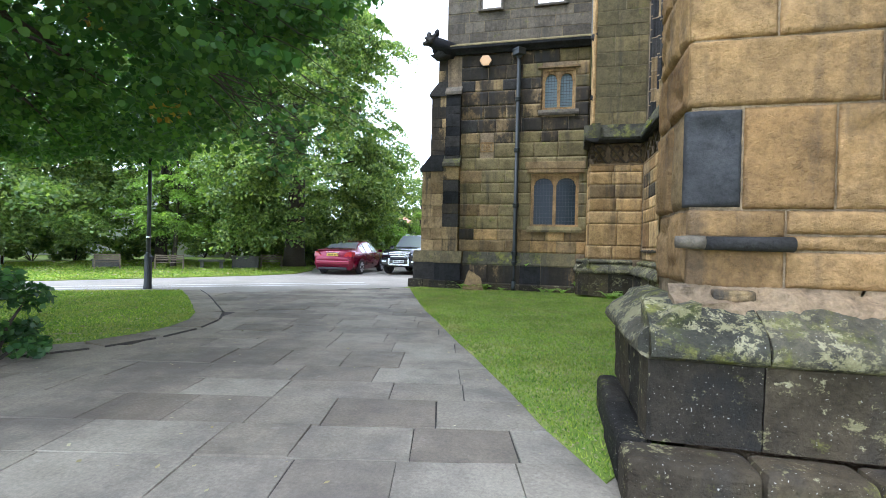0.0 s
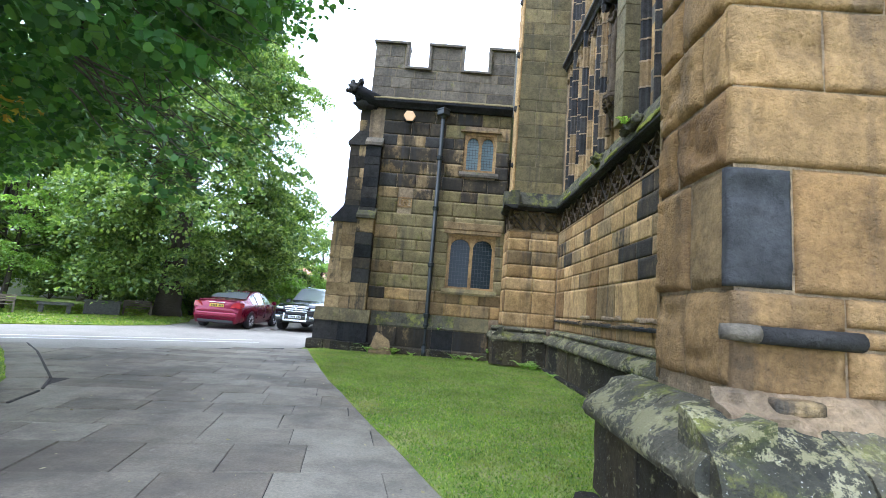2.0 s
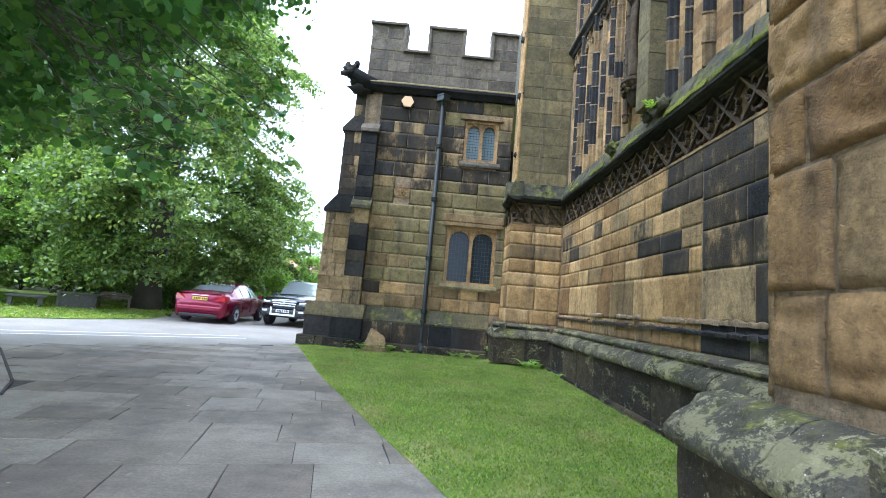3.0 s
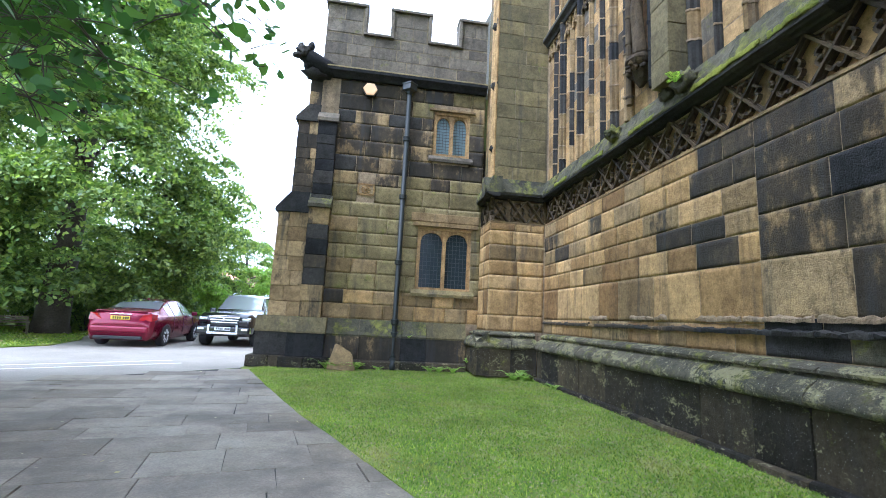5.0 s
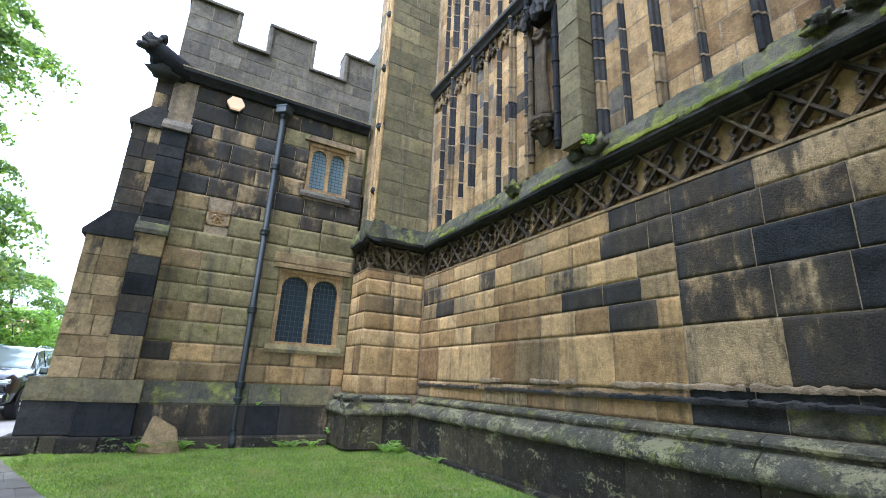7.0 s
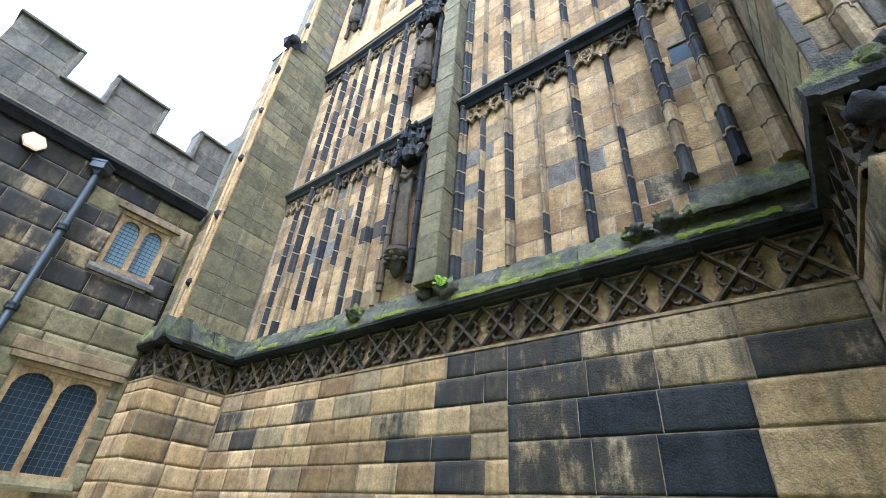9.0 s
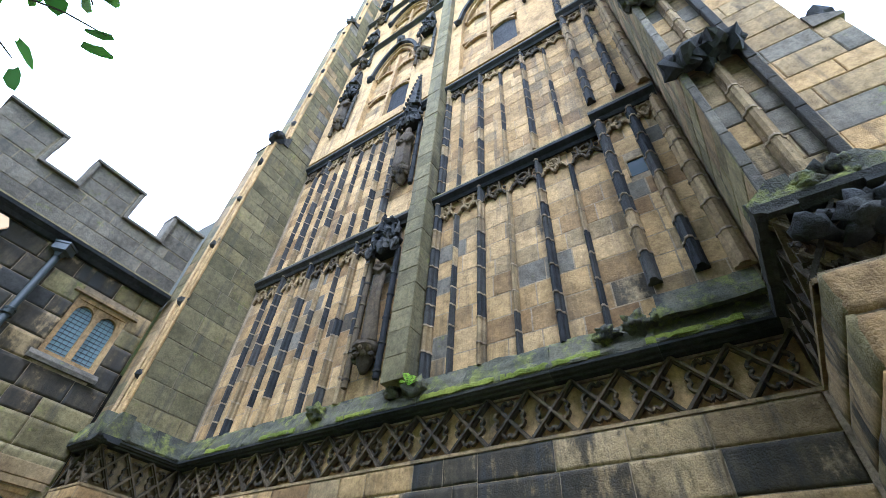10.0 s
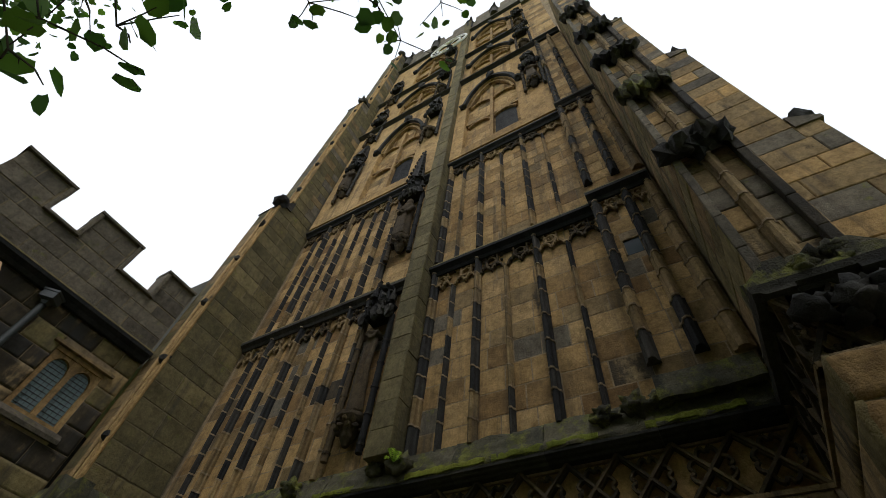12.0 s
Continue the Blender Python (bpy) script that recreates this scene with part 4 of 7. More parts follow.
for a, ln in ((1.0, 0.8), (2.6, 1.2)):
    d, s = Vector((-0.05, math.cos(a) * ln, math.sin(a) * ln)), Vector((0, -math.sin(a), math.cos(a))) * 0.05
    part("clock_hand", M().add([-s, d - s, d + s, s], [(0, 1, 2, 3)]), CLOCKWHITE, clock)
part("dial_boss", M().box(-0.02, 0.5, -0.15, 0.15, -0.15, 0.15), SOOT, clock)


# niches, statues and canopies
def niche(y, z, x=0.0, h=2.1, figure=True, bare=False, seed=0, tall=0.0):
    """A corbel, a weathered figure under a crocketed canopy."""
    base = empty("statue_niche", "blackened canopied niche with corbel on the tower wall", "niche", "tower niches", "structure", (x, y, z))
    m = M().lathe([(0.05, -0.55), (0.13, -0.42), (0.17, -0.25), (0.25, -0.14), (0.28, -0.08), (0.28, 0.0)], (-0.06, 0, 0), 10, wob=0.12, seed=seed)
    for k in range(12):
        t = 1.3 + 3.7 * k / 11
        m.lump((-0.06 + 0.22 * math.cos(t), 0.22 * math.sin(t), -0.14 - 0.12 * (k % 2)), (0.06, 0.06, 0.06), seed + k, 0.8, 1)
    part("corbel", m, CARVED, base, "carved bracket with worn foliage")
    m = M()
    for k in range(5):
        a = -0.35 + 0.175 * k
        m.lump((-0.18 - 0.1 * math.cos(a * 3), a, h + 0.12 + 0.05 * (k % 2)), (0.1, 0.1, 0.2), seed + k, 0.8, 2)
    m.lathe([(0.3, 0.0), (0.28, 0.3), (0.33, 0.42), (0.25, 0.55), (0.2, 0.85), (0.25, 0.95), (0.14, 1.05)], (-0.06, 0, h + 0.1), 6, wob=0.15, seed=seed)
    rr = random.Random(seed + 5)
    for k in range(30):
        t, up = rr.uniform(1.2, 5.1), rr.uniform(0.05, 1.05)
        r = 0.33 - 0.1 * up
        m.lump((-0.06 + r * math.cos(t), r * math.sin(t), h + 0.1 + up), (rr.uniform(0.04, 0.085), rr.uniform(0.04, 0.085), rr.uniform(0.05, 0.1)), seed + k * 2.3, 0.9, 1)
    for t in (1.9, 3.14, 4.4):
        m.lathe([(0.06, 0), (0.07, 0.1), (0.045, 0.16), (0.015, 0.4)], (-0.06 + 0.33 * math.cos(t), 0.33 * math.sin(t), h + 0.5), 5)
    if tall:
        n = 9
        for k in range(n):
            r = 0.3 * (1 - k / n) + 0.05
            m.lathe([(r, 0), (r * 0.9, tall / n)], (-0.05, 0, h + 1.1 + k * tall / n), 6)
            for s in range(4):
                t = s * math.pi / 2 + 0.78
                m.lump((-0.05 + r * math.cos(t), r * math.sin(t), h + 1.12 + k * tall / n), (0.06, 0.06, 0.08), seed + k + s, 0.5, 1)
    part("canopy", m, SOOT, base, "sooty crocketed canopy")
    for s in (-0.36, 0.36):
        m = M().tube([(-0.08, s, -0.75), (-0.08, s, h + 0.1)], 0.06, 8)
        for k in range(5):
            m.lathe([(0.075, -0.02), (0.075, 0.02)], (-0.08, s, -0.6 + k * (h + 0.5) / 5), 8)
        part("niche_shaft", m, SOOT if s < 0 else CARVED, base)
    if figure:
        m = M()
        if bare:
            for k in range(6):
                m.tube([(-0.1 - 0.08 * math.sin(k), -0.16 + 0.065 * k, 0.03), (-0.14 - 0.05 * math.cos(k * 2), -0.14 + 0.055 * k, h * 0.45), (-0.1, -0.1 + 0.04 * k, h * 0.8)], [0.075, 0.06, 0.05], 7)
            m.lump((-0.12, 0, h * 0.82), (0.13, 0.2, 0.12), seed, 0.8, 3)
        else:
            prof = [(0.24, 0.0), (0.25, 0.2), (0.2, 0.7), (0.19, 1.0), (0.23, 1.25), (0.25, 1.42), (0.2, 1.52), (0.09, 1.58), (0.1, 1.64), (0.13, 1.74), (0.12, 1.84), (0.07, 1.93)]
            m.lathe([(r, z * h / 2.05) for r, z in prof], (-0.14, 0, 0.02), 14, 0.75, 1.0, 0.1, seed)
            m.tube([(-0.2, 0.24, 1.3 * h / 2.05), (-0.34, 0.12, 1.0 * h / 2.05), (-0.36, -0.05, 1.12 * h / 2.05)], [0.08, 0.07, 0.06], 7)
            m.tube([(-0.2, -0.24, 1.3 * h / 2.05), (-0.33, -0.14, 0.95 * h / 2.05), (-0.36, 0.02, 0.98 * h / 2.05)], [0.08, 0.07, 0.06], 7)
            for k in range(5):
                m.tube([(-0.3, -0.16 + 0.08 * k, 0.03), (-0.3, -0.12 + 0.06 * k, 0.9 * h / 2.05)], [0.035, 0.03], 5)
        st = thing("statue", m, CARVED, "weathered stone figure standing in a canopied niche", "statue", "tower statues", smooth=True)
        st.location = (x, y, z)
        solid = st.modifiers.new("solid", "REMESH")
        solid.mode, solid.voxel_size, solid.use_smooth_shade = "VOXEL", 0.028, True


niche(11.0, 6.45, -0.02, 2.3, True, True, 1)
niche(11.0, 11.9, -0.02, 2.2, True, False, 2, 2.6)
for y, z, fig, tall in ((14.75, 17.6, True, 1.5), (14.75, 23.0, False, 1.2), (14.75, 28.6, False, 1.2), (10.95, 19.4, False, 1.4), (10.95, 25.2, False, 1.2), (10.95, 30.6, False, 1.2), (6.5, 18.9, True, 1.4), (6.5, 25.0, False, 1.3), (6.5, 30.5, False, 1.2)):
    niche(y, z, -0.16, 1.8, fig, False, int(y * 3 + z), tall)

# the stones of the lower west wall
masonry(tower, FW, -15.84, -8.7, W_COURSES, pick_w, 21, (0.5, 1.0), depth=0.011, worn=0.09)
masonry(tower, FW, -8.7, -4.92, [1.23, 1.53, 1.68, 2.38, 2.95, 3.4, 3.84, 4.22], pick_w, 22, (0.6, 1.1), depth=0.015, worn=0.06)

# ---------- far angle buttress, in the corner ----------
fb = thing("buttress_far", M().box(-1.6, 0.0, 15.86, 17.4, 0, 4.23), MORTAR, "stone angle buttress between the tower and the lower wing", "buttress", kind="structure")
FBY = axes((0, 15.86, 0), (1, 0, 0), (0, -1, 0))
FBX = axes((-1.6, 0, 0), (0, -1, 0), (-1, 0, 0))


def pick_pier(u, v, rnd):
    r = rnd.random()
    return TAN if r < 0.7 else BROWN if r < 0.9 else GOLD


pier_c = [1.24, 1.66, 2.35, 2.75, 3.16, 3.6, 4.0, 4.22]
masonry(fb, FBY, -1.6, -0.03, pier_c, pick_pier, 61, (0.5, 0.9), depth=0.026, worn=0.08)
masonry(fb, FBX, -17.0, -15.86, pier_c, pick_pier, 62, (0.4, 0.7), depth=0.026, worn=0.08)
plinth_run(fb, lambda o, z, s: (s, 15.86 - o, z), -1.98, -0.3, 63, foot=False)
plinth_run(fb, lambda o, z, s: (-1.6 - o, s, z), 15.48, 17.0, 64, foot=False)
part("frieze_back", M().box(-1.45, 0.1, 16.02, 17.4, 4.23, 4.97), BROWN, fb)
frieze(fb, axes((0, 15.855, 0), (1, 0, 0), (0, -1, 0)), -1.6, 0.0, 4.255, 4.93, 0.53)
frieze(fb, axes((-1.605, 0, 0), (0, -1, 0), (-1, 0, 0)), -17.0, -15.86, 4.255, 4.93, 0.57)
string_run(fb, lambda o, z, s: (s, 15.86 - o, z), -1.82, 0.0, 65)
string_run(fb, lambda o, z, s: (-1.6 - o, s, z), 15.63, 17.0, 66)
for x0, z0, z1, seed in ((-1.5, 4.97, 15.7, 1), (-1.15, 15.7, 28.0, 2), (-0.75, 28.0, 41.0, 3)):
    part("upper_pier", M().box(x0, 0.15, 15.98, 17.1, z0, z1), MORTAR_DARK, fb)
    pk = ([ALGAE, PATINA, BROWN], lambda u, v, r: r.choice((0, 0, 0, 1, 1, 2)))
    if seed == 1:
        masonry(fb, axes((0, 15.98, 0), (1, 0, 0), (0, -1, 0)), x0, 0.06, evenly(5.47, z1, 0.47, 71), lambda u, v, r: r.choice((ALGAE, ALGAE, ALGAE, ALGAE, GREEN)), 72, (0.5, 0.85), depth=0.02)
        masonry(fb, axes((x0, 0, 0), (0, -1, 0), (-1, 0, 0)), -17.1, -15.98, evenly(5.47, z1, 0.47, 76), lambda u, v, r: r.choice((ALGAE, BROWN)), 77, (0.4, 0.7), depth=0.02)
    else:
        joined_masonry("pier_stones", fb, axes((0, 15.98, 0), (1, 0, 0), (0, -1, 0)), x0, 0.06, evenly(z0 + (0.5 if seed == 1 else 0), z1, 0.47, 70 + seed), pk, 71 + seed, (0.45, 0.8), depth=0.02)
        joined_masonry("pier_stones", fb, axes((x0, 0, 0), (0, -1, 0), (-1, 0, 0)), -17.1, -15.98, evenly(z0 + (0.5 if seed == 1 else 0), z1, 0.47, 75 + seed), pk, 76 + seed, (0.45, 0.8), depth=0.02)
    m = M()
    for dx, dy in ((0.0, 0.0), (0.0, 0.16), (-0.03, 0.32)):
        m.tube([(x0 - 0.03 + dx, 16.0 + dy, z0 + 0.5), (x0 - 0.03 + dx, 16.0 + dy, z1 - 0.3)], 0.05, 8)
    part("corner_shaft", m, TAN, fb, "slender corner shafts of tan stone")
    m = M().lump((x0 - 0.05, 16.05, z1), (0.28, 0.25, 0.32), seed, 0.8, 2)
    for k in range(5):
        m.lump((x0 - 0.04, 16.1, z0 + 1.5 + k * (z1 - z0 - 2) / 4.5), (0.14, 0.14, 0.13), seed + k * 3, 0.7, 1)
    part("carved_finial", m, SOOT, fb)
    part("set_off", M().prism([(x0 - 0.06, z1 - 0.1), (x0 + 0.42, z1 + 0.5), (x0 + 0.42, z1 - 0.1)], 15.92, 17.15, lambda p, q, s: (p, s, q)), SOOT, fb)

# ---------- near angle buttress ----------
nb = thing("buttress_near", M().box(-1.9, 0.2, 4.03, 4.86, 0, 4.23), MORTAR, "massive sandstone angle buttress with a blackened plinth", "buttress", kind="structure")
NBY = axes((0, 4.03, 0), (1, 0, 0), (0, -1, 0))
NBX = axes((-1.9, 0, 0), (0, -1, 0), (-1, 0, 0))
NBB = axes((0, 4.86, 0), (-1, 0, 0), (0, 1, 0))


def block_face(fm, rows, soft=0.02):
    for u0, u1, v0, v1, mt, d in rows:
        ob = new("stone", worn_block(u1 - u0 - 0.012, v1 - v0 - 0.012, d, u0 * 7.3 + v0 * 3.1, mt, soft=soft))
        ob.matrix_world = fm @ Matrix.Translation(((u0 + u1) / 2, (v0 + v1) / 2, 0))
        ob.parent = nb


block_face(NBY, [(-1.92, -1.33, 1.27, 1.555, GOLD, 0.024), (-1.92, -1.33, 1.6, 1.8, GOLD, 0.034), (-1.33, -0.62, 1.29, 1.535, GOLD, 0.034), (-1.33, -0.62, 1.535, 1.64, GOLD, 0.03), (-1.33, -0.62, 1.64, 1.8, GOLD, 0.034), (-0.62, 0.2, 1.29, 1.6, GOLD, 0.03), (-0.62, 0.2, 1.6, 1.8, GOLD, 0.034),
                 (-1.945, -1.59, 1.81, 2.47, SLATY, 0.03), (-1.59, -1.06, 1.8, 2.48, GOLD, 0.034), (-1.06, -0.45, 1.8, 2.48, GOLD, 0.03), (-0.45, 0.2, 1.8, 2.48, GOLD, 0.028),
                 (-1.93, -0.82, 2.48, 2.93, GOLD, 0.034), (-0.82, 0.2, 2.48, 2.93, GOLD, 0.03),
                 (-1.93, -1.4, 2.93, 3.42, GOLD, 0.03), (-1.4, -0.7, 2.93, 3.42, GOLD, 0.03), (-0.7, 0.2, 2.93, 3.42, GOLD, 0.028),
                 (-1.93, -1.05, 3.42, 3.85, GOLD, 0.034), (-1.05, 0.2, 3.42, 3.85, GOLD, 0.028),
                 (-1.93, -1.3, 3.85, 4.22, GOLD, 0.028), (-1.3, -0.3, 3.85, 4.22, GOLD, 0.028), (-0.3, 0.2, 3.85, 4.22, BROWN, 0.028)])
block_face(NBX, [(-4.87, -4.5, 1.29, 1.8, GOLD, 0.04), (-4.5, -4.03, 1.29, 1.8, GOLD, 0.035), (-4.87, -4.44, 1.8, 2.48, GOLD, 0.05), (-4.44, -4.03, 1.8, 2.48, BROWN, 0.035),
                 (-4.87, -4.6, 2.48, 2.93, GOLD, 0.045), (-4.6, -4.03, 2.48, 2.93, GOLD, 0.05), (-4.87, -4.3, 2.93, 3.42, GOLD, 0.045), (-4.3, -4.03, 2.93, 3.42, GOLD, 0.04),
                 (-4.87, -4.55, 3.42, 3.85, GOLD, 0.045), (-4.55, -4.03, 3.42, 3.85, GOLD, 0.045), (-4.87, -4.03, 3.85, 4.22, GOLD, 0.04)], 0.055)
masonry(nb, NBB, 0.02, 1.92, W_COURSES, lambda u, v, r: r.choice((TAN, SMOKED, GREEN, BROWN)), 91, (0.5, 0.95), depth=0.04, worn=0.08)
# worn roll with a pale repaired end
part("worn_roll", M().tube([(-1.82, 3.97, 1.575), (-1.31, 3.965, 1.575)], [0.045, 0.05], 10), SOOT, nb, "blackened remnant of a roll moulding", smooth=True)
part("worn_roll", M().tube([(-1.99, 4.0, 1.58), (-1.9, 3.965, 1.58), (-1.823, 3.965, 1.577)], [0.04, 0.046, 0.047], 10), PATINA, nb, "pale broken end of the roll", smooth=True)
part("patch_stone", M().bevel_box(-1.78, -1.53, 3.9, 4.05, 1.2, 1.275, 0.02), SMOKED, nb, "small brown tile set into the mortar")
m = rough_prism(M(), [(0.0, 1.1), (0.17, 1.1), (0.14, 1.18), (0.04, 1.28), (0.0, 1.3)], -2.02, 0.2, lambda o, z, s: (s, 4.03 - o, z), 0.05, 1, 0.022)
fillet = part("mortar_fillet", m, MORTAR, nb, "smeared pale mortar over the plinth")


def big_plinth(place, a, b, cuts):
    """The near plinth: foot step, black face and thick rounded capping."""
    pts = [a] + list(cuts) + [b]
    for i, (s, e) in enumerate(zip(pts, pts[1:])):
        soften(part("plinth_stone", rough_prism(M(), [(0, 0.33), (0.27, 0.33), (0.28, 0.84), (0, 0.84)], s + 0.004, e - 0.004, place, 0.014, s, 0.08), PLINTH, nb))
        q = [(0, 0.843), (0.30, 0.843), (0.355, 0.87), (0.37, 0.91), (0.36, 0.96), (0.31, 1.02), (0.22, 1.09), (0.15, 1.15), (0.12, 1.17), (0, 1.2)]
        soften(part("plinth_capping", rough_prism(M(), q, s + 0.006, e - 0.006, place, 0.022, s * 3, 0.035), LEDGE, nb, "thick rounded plinth capping with lichen"))


big_plinth(lambda o, z, s: (s, 4.0 - o, z), -2.2, 0.2, (-1.55, -0.75))
big_plinth(lambda o, z, s: (-1.9 - o, s, z), 3.72, 5.3, (4.5,))
for x0, x1, y0, y1 in ((-2.36, -1.65, 3.42, 3.74), (-1.645, -1.1, 3.44, 3.74), (-1.095, -0.5, 3.42, 3.74), (-0.495, 0.2, 3.44, 3.74), (-2.36, -2.14, 3.745, 4.5), (-2.34, -2.14, 4.505, 5.28)):
    part("foot_stone", M().bevel_box(x0, x1, y0, y1, -0.02, 0.325, 0.055), PLINTH, nb)
# upper part with panelled front
part("frieze_back", M().box(-1.7, 0.1, 4.18, 4.74, 4.23, 4.97), BROWN, nb)
frieze(nb, axes((0, 4.035, 0), (1, 0, 0), (0, -1, 0)), -1.78, 0.0, 4.255, 4.93, 0.6)
frieze(nb, axes((-1.785, 0, 0), (0, -1, 0), (-1, 0, 0)), -4.89, -4.03, 4.255, 4.93, 0.43)
frieze(nb, axes((0, 4.89, 0), (-1, 0, 0), (0, 1, 0)), 0.0, 1.78, 4.255, 4.93, 0.45)
for place, a, b, seed in ((lambda o, z, s: (s, 4.03 - o, z), -1.86, 0.2, 94), (lambda o, z, s: (-1.75 - o, s, z), 3.92, 4.99, 95), (lambda o, z, s: (s, 4.87 + o, z), -1.86, -0.19, 96)):
    string_run(nb, place, a, b, seed, lower=SLIM, upper=SLIM_SLOPE)
rnd = random.Random(3)
m, m2 = M(), M()
for k in range(16):
    m.lump((-1.8 - rnd.uniform(0, 0.16), 4.1 + rnd.uniform(0, 0.68), 4.56 + rnd.uniform(-0.2, 0.2)), (rnd.uniform(0.07, 0.13), rnd.uniform(0.08, 0.15), rnd.uniform(0.07, 0.13)), k + 60, 0.9, 2)
    m2.lump((-1.72 - rnd.uniform(0, 0.1), 4.15 + rnd.uniform(0, 0.4), 5.15 + rnd.uniform(-0.06, 0.12)), (rnd.uniform(0.05, 0.1), rnd.uniform(0.06, 0.12), rnd.uniform(0.05, 0.1)), k + 90, 0.9, 2)
part("carved_boss", m, SOOT, nb, "blackened carved foliage under the string course", smooth=True)
part("carved_boss", m2, MOSSY, nb, "mossy crumbling carving on the ledge", smooth=True)
part("upper_pier", M().box(-1.62, 0.2, 4.08, 4.83, 4.9, 25), MORTAR, nb)
joined_masonry("pier_stones", nb, axes((0, 4.83, 0), (-1, 0, 0), (0, 1, 0)), 0.17, 1.72, evenly(5.2, 25, 0.46, 97), ([ALGAE, GREEN, BROWN], lambda u, v, r: r.choice((0, 1, 1, 2))), 98, (0.5, 0.9), depth=0.02)
joined_masonry("pier_stones", nb, axes((-1.62, 0, 0), (0, -1, 0), (-1, 0, 0)), -4.82, -4.1, evenly(5.2, 25, 0.42, 99), ([BROWN, TAN, SMOKED, PATINA], lambda u, v, r: r.choice((0, 0, 1, 2, 3))), 100, (0.3, 0.5), depth=0.02)
joined_masonry("pier_stones", nb, axes((0, 4.08, 0), (1, 0, 0), (0, -1, 0)), -1.72, 0.2, evenly(5.2, 25, 0.46, 101), ([TAN, BROWN], lambda u, v, r: r.choice((0, 1))), 102, (0.5, 0.9), depth=0.02)
for y in (4.13, 4.79):
    part("edge_rib", blocks(M(), -1.74, -1.6, y - 0.05, y + 0.05, 5.1, 25, 0.55, 103 + int(y * 10)), PATINA if y > 4.5 else CRUST, nb)
NBF = axes((-1.62, 0, 0), (0, -1, 0), (-1, 0, 0))
for z0, z1 in ((5.35, 7.5), (8.1, 10.0), (10.7, 12.3), (12.8, 15.0), (15.6, 18.0)):
    shaft(nb, NBF, -4.46, z0, z1, 0.08, 0.13, int(z0 * 10), 0.0)
for z, s in ((7.75, 1.0), (10.25, 1.25), (12.55, 0.8), (15.2, 1.0), (18.2, 1.0)):
    m = M()
    for k in range(5):
        m.lump((-1.78 - 0.06 * (k % 2), 4.16 + 0.17 * k, z + 0.06 * math.sin(k * 2)), (0.17, 0.14, 0.2 * s), z + k, 0.9, 2)
    m.lump((-1.72, 4.5, z + 0.3 * s), (0.15, 0.25, 0.22 * s), z, 0.8, 2)
    part("niche_canopy", m, SOOT if s < 1.1 else MOSSY, nb, "crumbling sooty niche canopy")

# the other buttress of the pair, with set-offs
sb = empty("buttress_side", "plain stepped sandstone buttress with finials on its set-offs", "buttress", kind="structure")
for y0, z0, z1, seed in ((2.15, 0, 10.0, 1), (2.5, 10.0, 15.6, 2), (2.85, 15.6, 21.6, 3), (3.2, 21.6, 32, 4)):
    part("pier_core", M().box(0.0, 1.3, y0, 4.09, z0, z1), MORTAR_DARK, sb)
    joined_masonry("pier_stones", sb, axes((0, 0, 0), (0, -1, 0), (-1, 0, 0)), -4.05, -y0, evenly(z0, z1, 0.5, 110 + seed), ([BROWN, PATINA, TAN], lambda u, v, r: r.choice((0, 0, 1, 2))), 111 + seed, (0.5, 0.95), depth=0.025)
    part("set_off", M().prism([(y0 - 0.06, z1 - 0.08), (y0 + 0.36, z1 - 0.08), (y0 + 0.36, z1 + 0.35), (y0 - 0.06, z1 + 0.02)], -0.05, 1.3, lambda p, q, s: (s, p, q)), PATINA, sb)
    part("carved_finial", M().lump((0.1, y0 + 0.12, z1 + 0.25), (0.16, 0.16, 0.3), seed + 40, 0.7, 2), SOOT, sb)

# ---------- the lower wing: battlemented facade ----------
WX0, WX1, WY = -6.62, -1.6, 17.0
wing = empty("wall_wing", "two-storey battlemented sandstone wing with mullioned windows", "church wall", kind="structure")
LW = (-3.5, -1.88, 2.3, 4.16)
UW = (-3.2, -2.07, 6.4, 7.82)
def wall_with_holes(x0, x1, z0, z1, holes):
    m = M()
    zs = sorted({z0, z1, *[h[2] for h in holes], *[h[3] for h in holes]})
    for a, b in zip(zs, zs[1:]):
        for u, w in spans(x0, x1, [(h[0], h[1]) for h in holes if h[2] < b - 0.01 and h[3] > a + 0.01]):
            m.box(u, w, WY, WY + 0.5, a, b)
    return m


part("wall_core", wall_with_holes(WX0, WX1, 0, 8.6, (LW, UW)), MORTAR, wing)
part("wall_core", M().box(WX0, WX0 + 0.5, WY + 0.5, 30, 0, 9.9), BROWN, wing)
part("wall_core", M().box(WX0 + 0.5, 0.2, 22, 22.4, 0, 9.0), SOOT, wing)
part("roof_deck", M().box(WX0 + 0.5, 0.2, WY + 0.5, 30, 8.7, 8.9), GREYSLATE, wing)
FF = axes((0, WY, 0), (1, 0, 0), (0, -1, 0))
wing_c = evenly(1.36, 4.3, 0.42, 130) + evenly(4.3, 8.52, 0.47, 131)[1:]


def pick_f(u, v, rnd):
    r = 0.5 + 0.5 * drift(u, v, 1.0) + rnd.uniform(-0.22, 0.22)
    if v > 5.2 and u < -4.0:
        black = 0.76
    elif v > 5.2:
        black = 0.42
    else:
        black = 0.1
    if r < black:
        return (SOOT if r < black - 0.42 else CRUST) if rnd.random() < 0.8 else SMOKED
    if v < 2.1:
        return BROWN if r < 0.6 else TAN
    return SMOKED if r < black + 0.12 and v > 4.6 else GREEN if r < 0.74 else BROWN


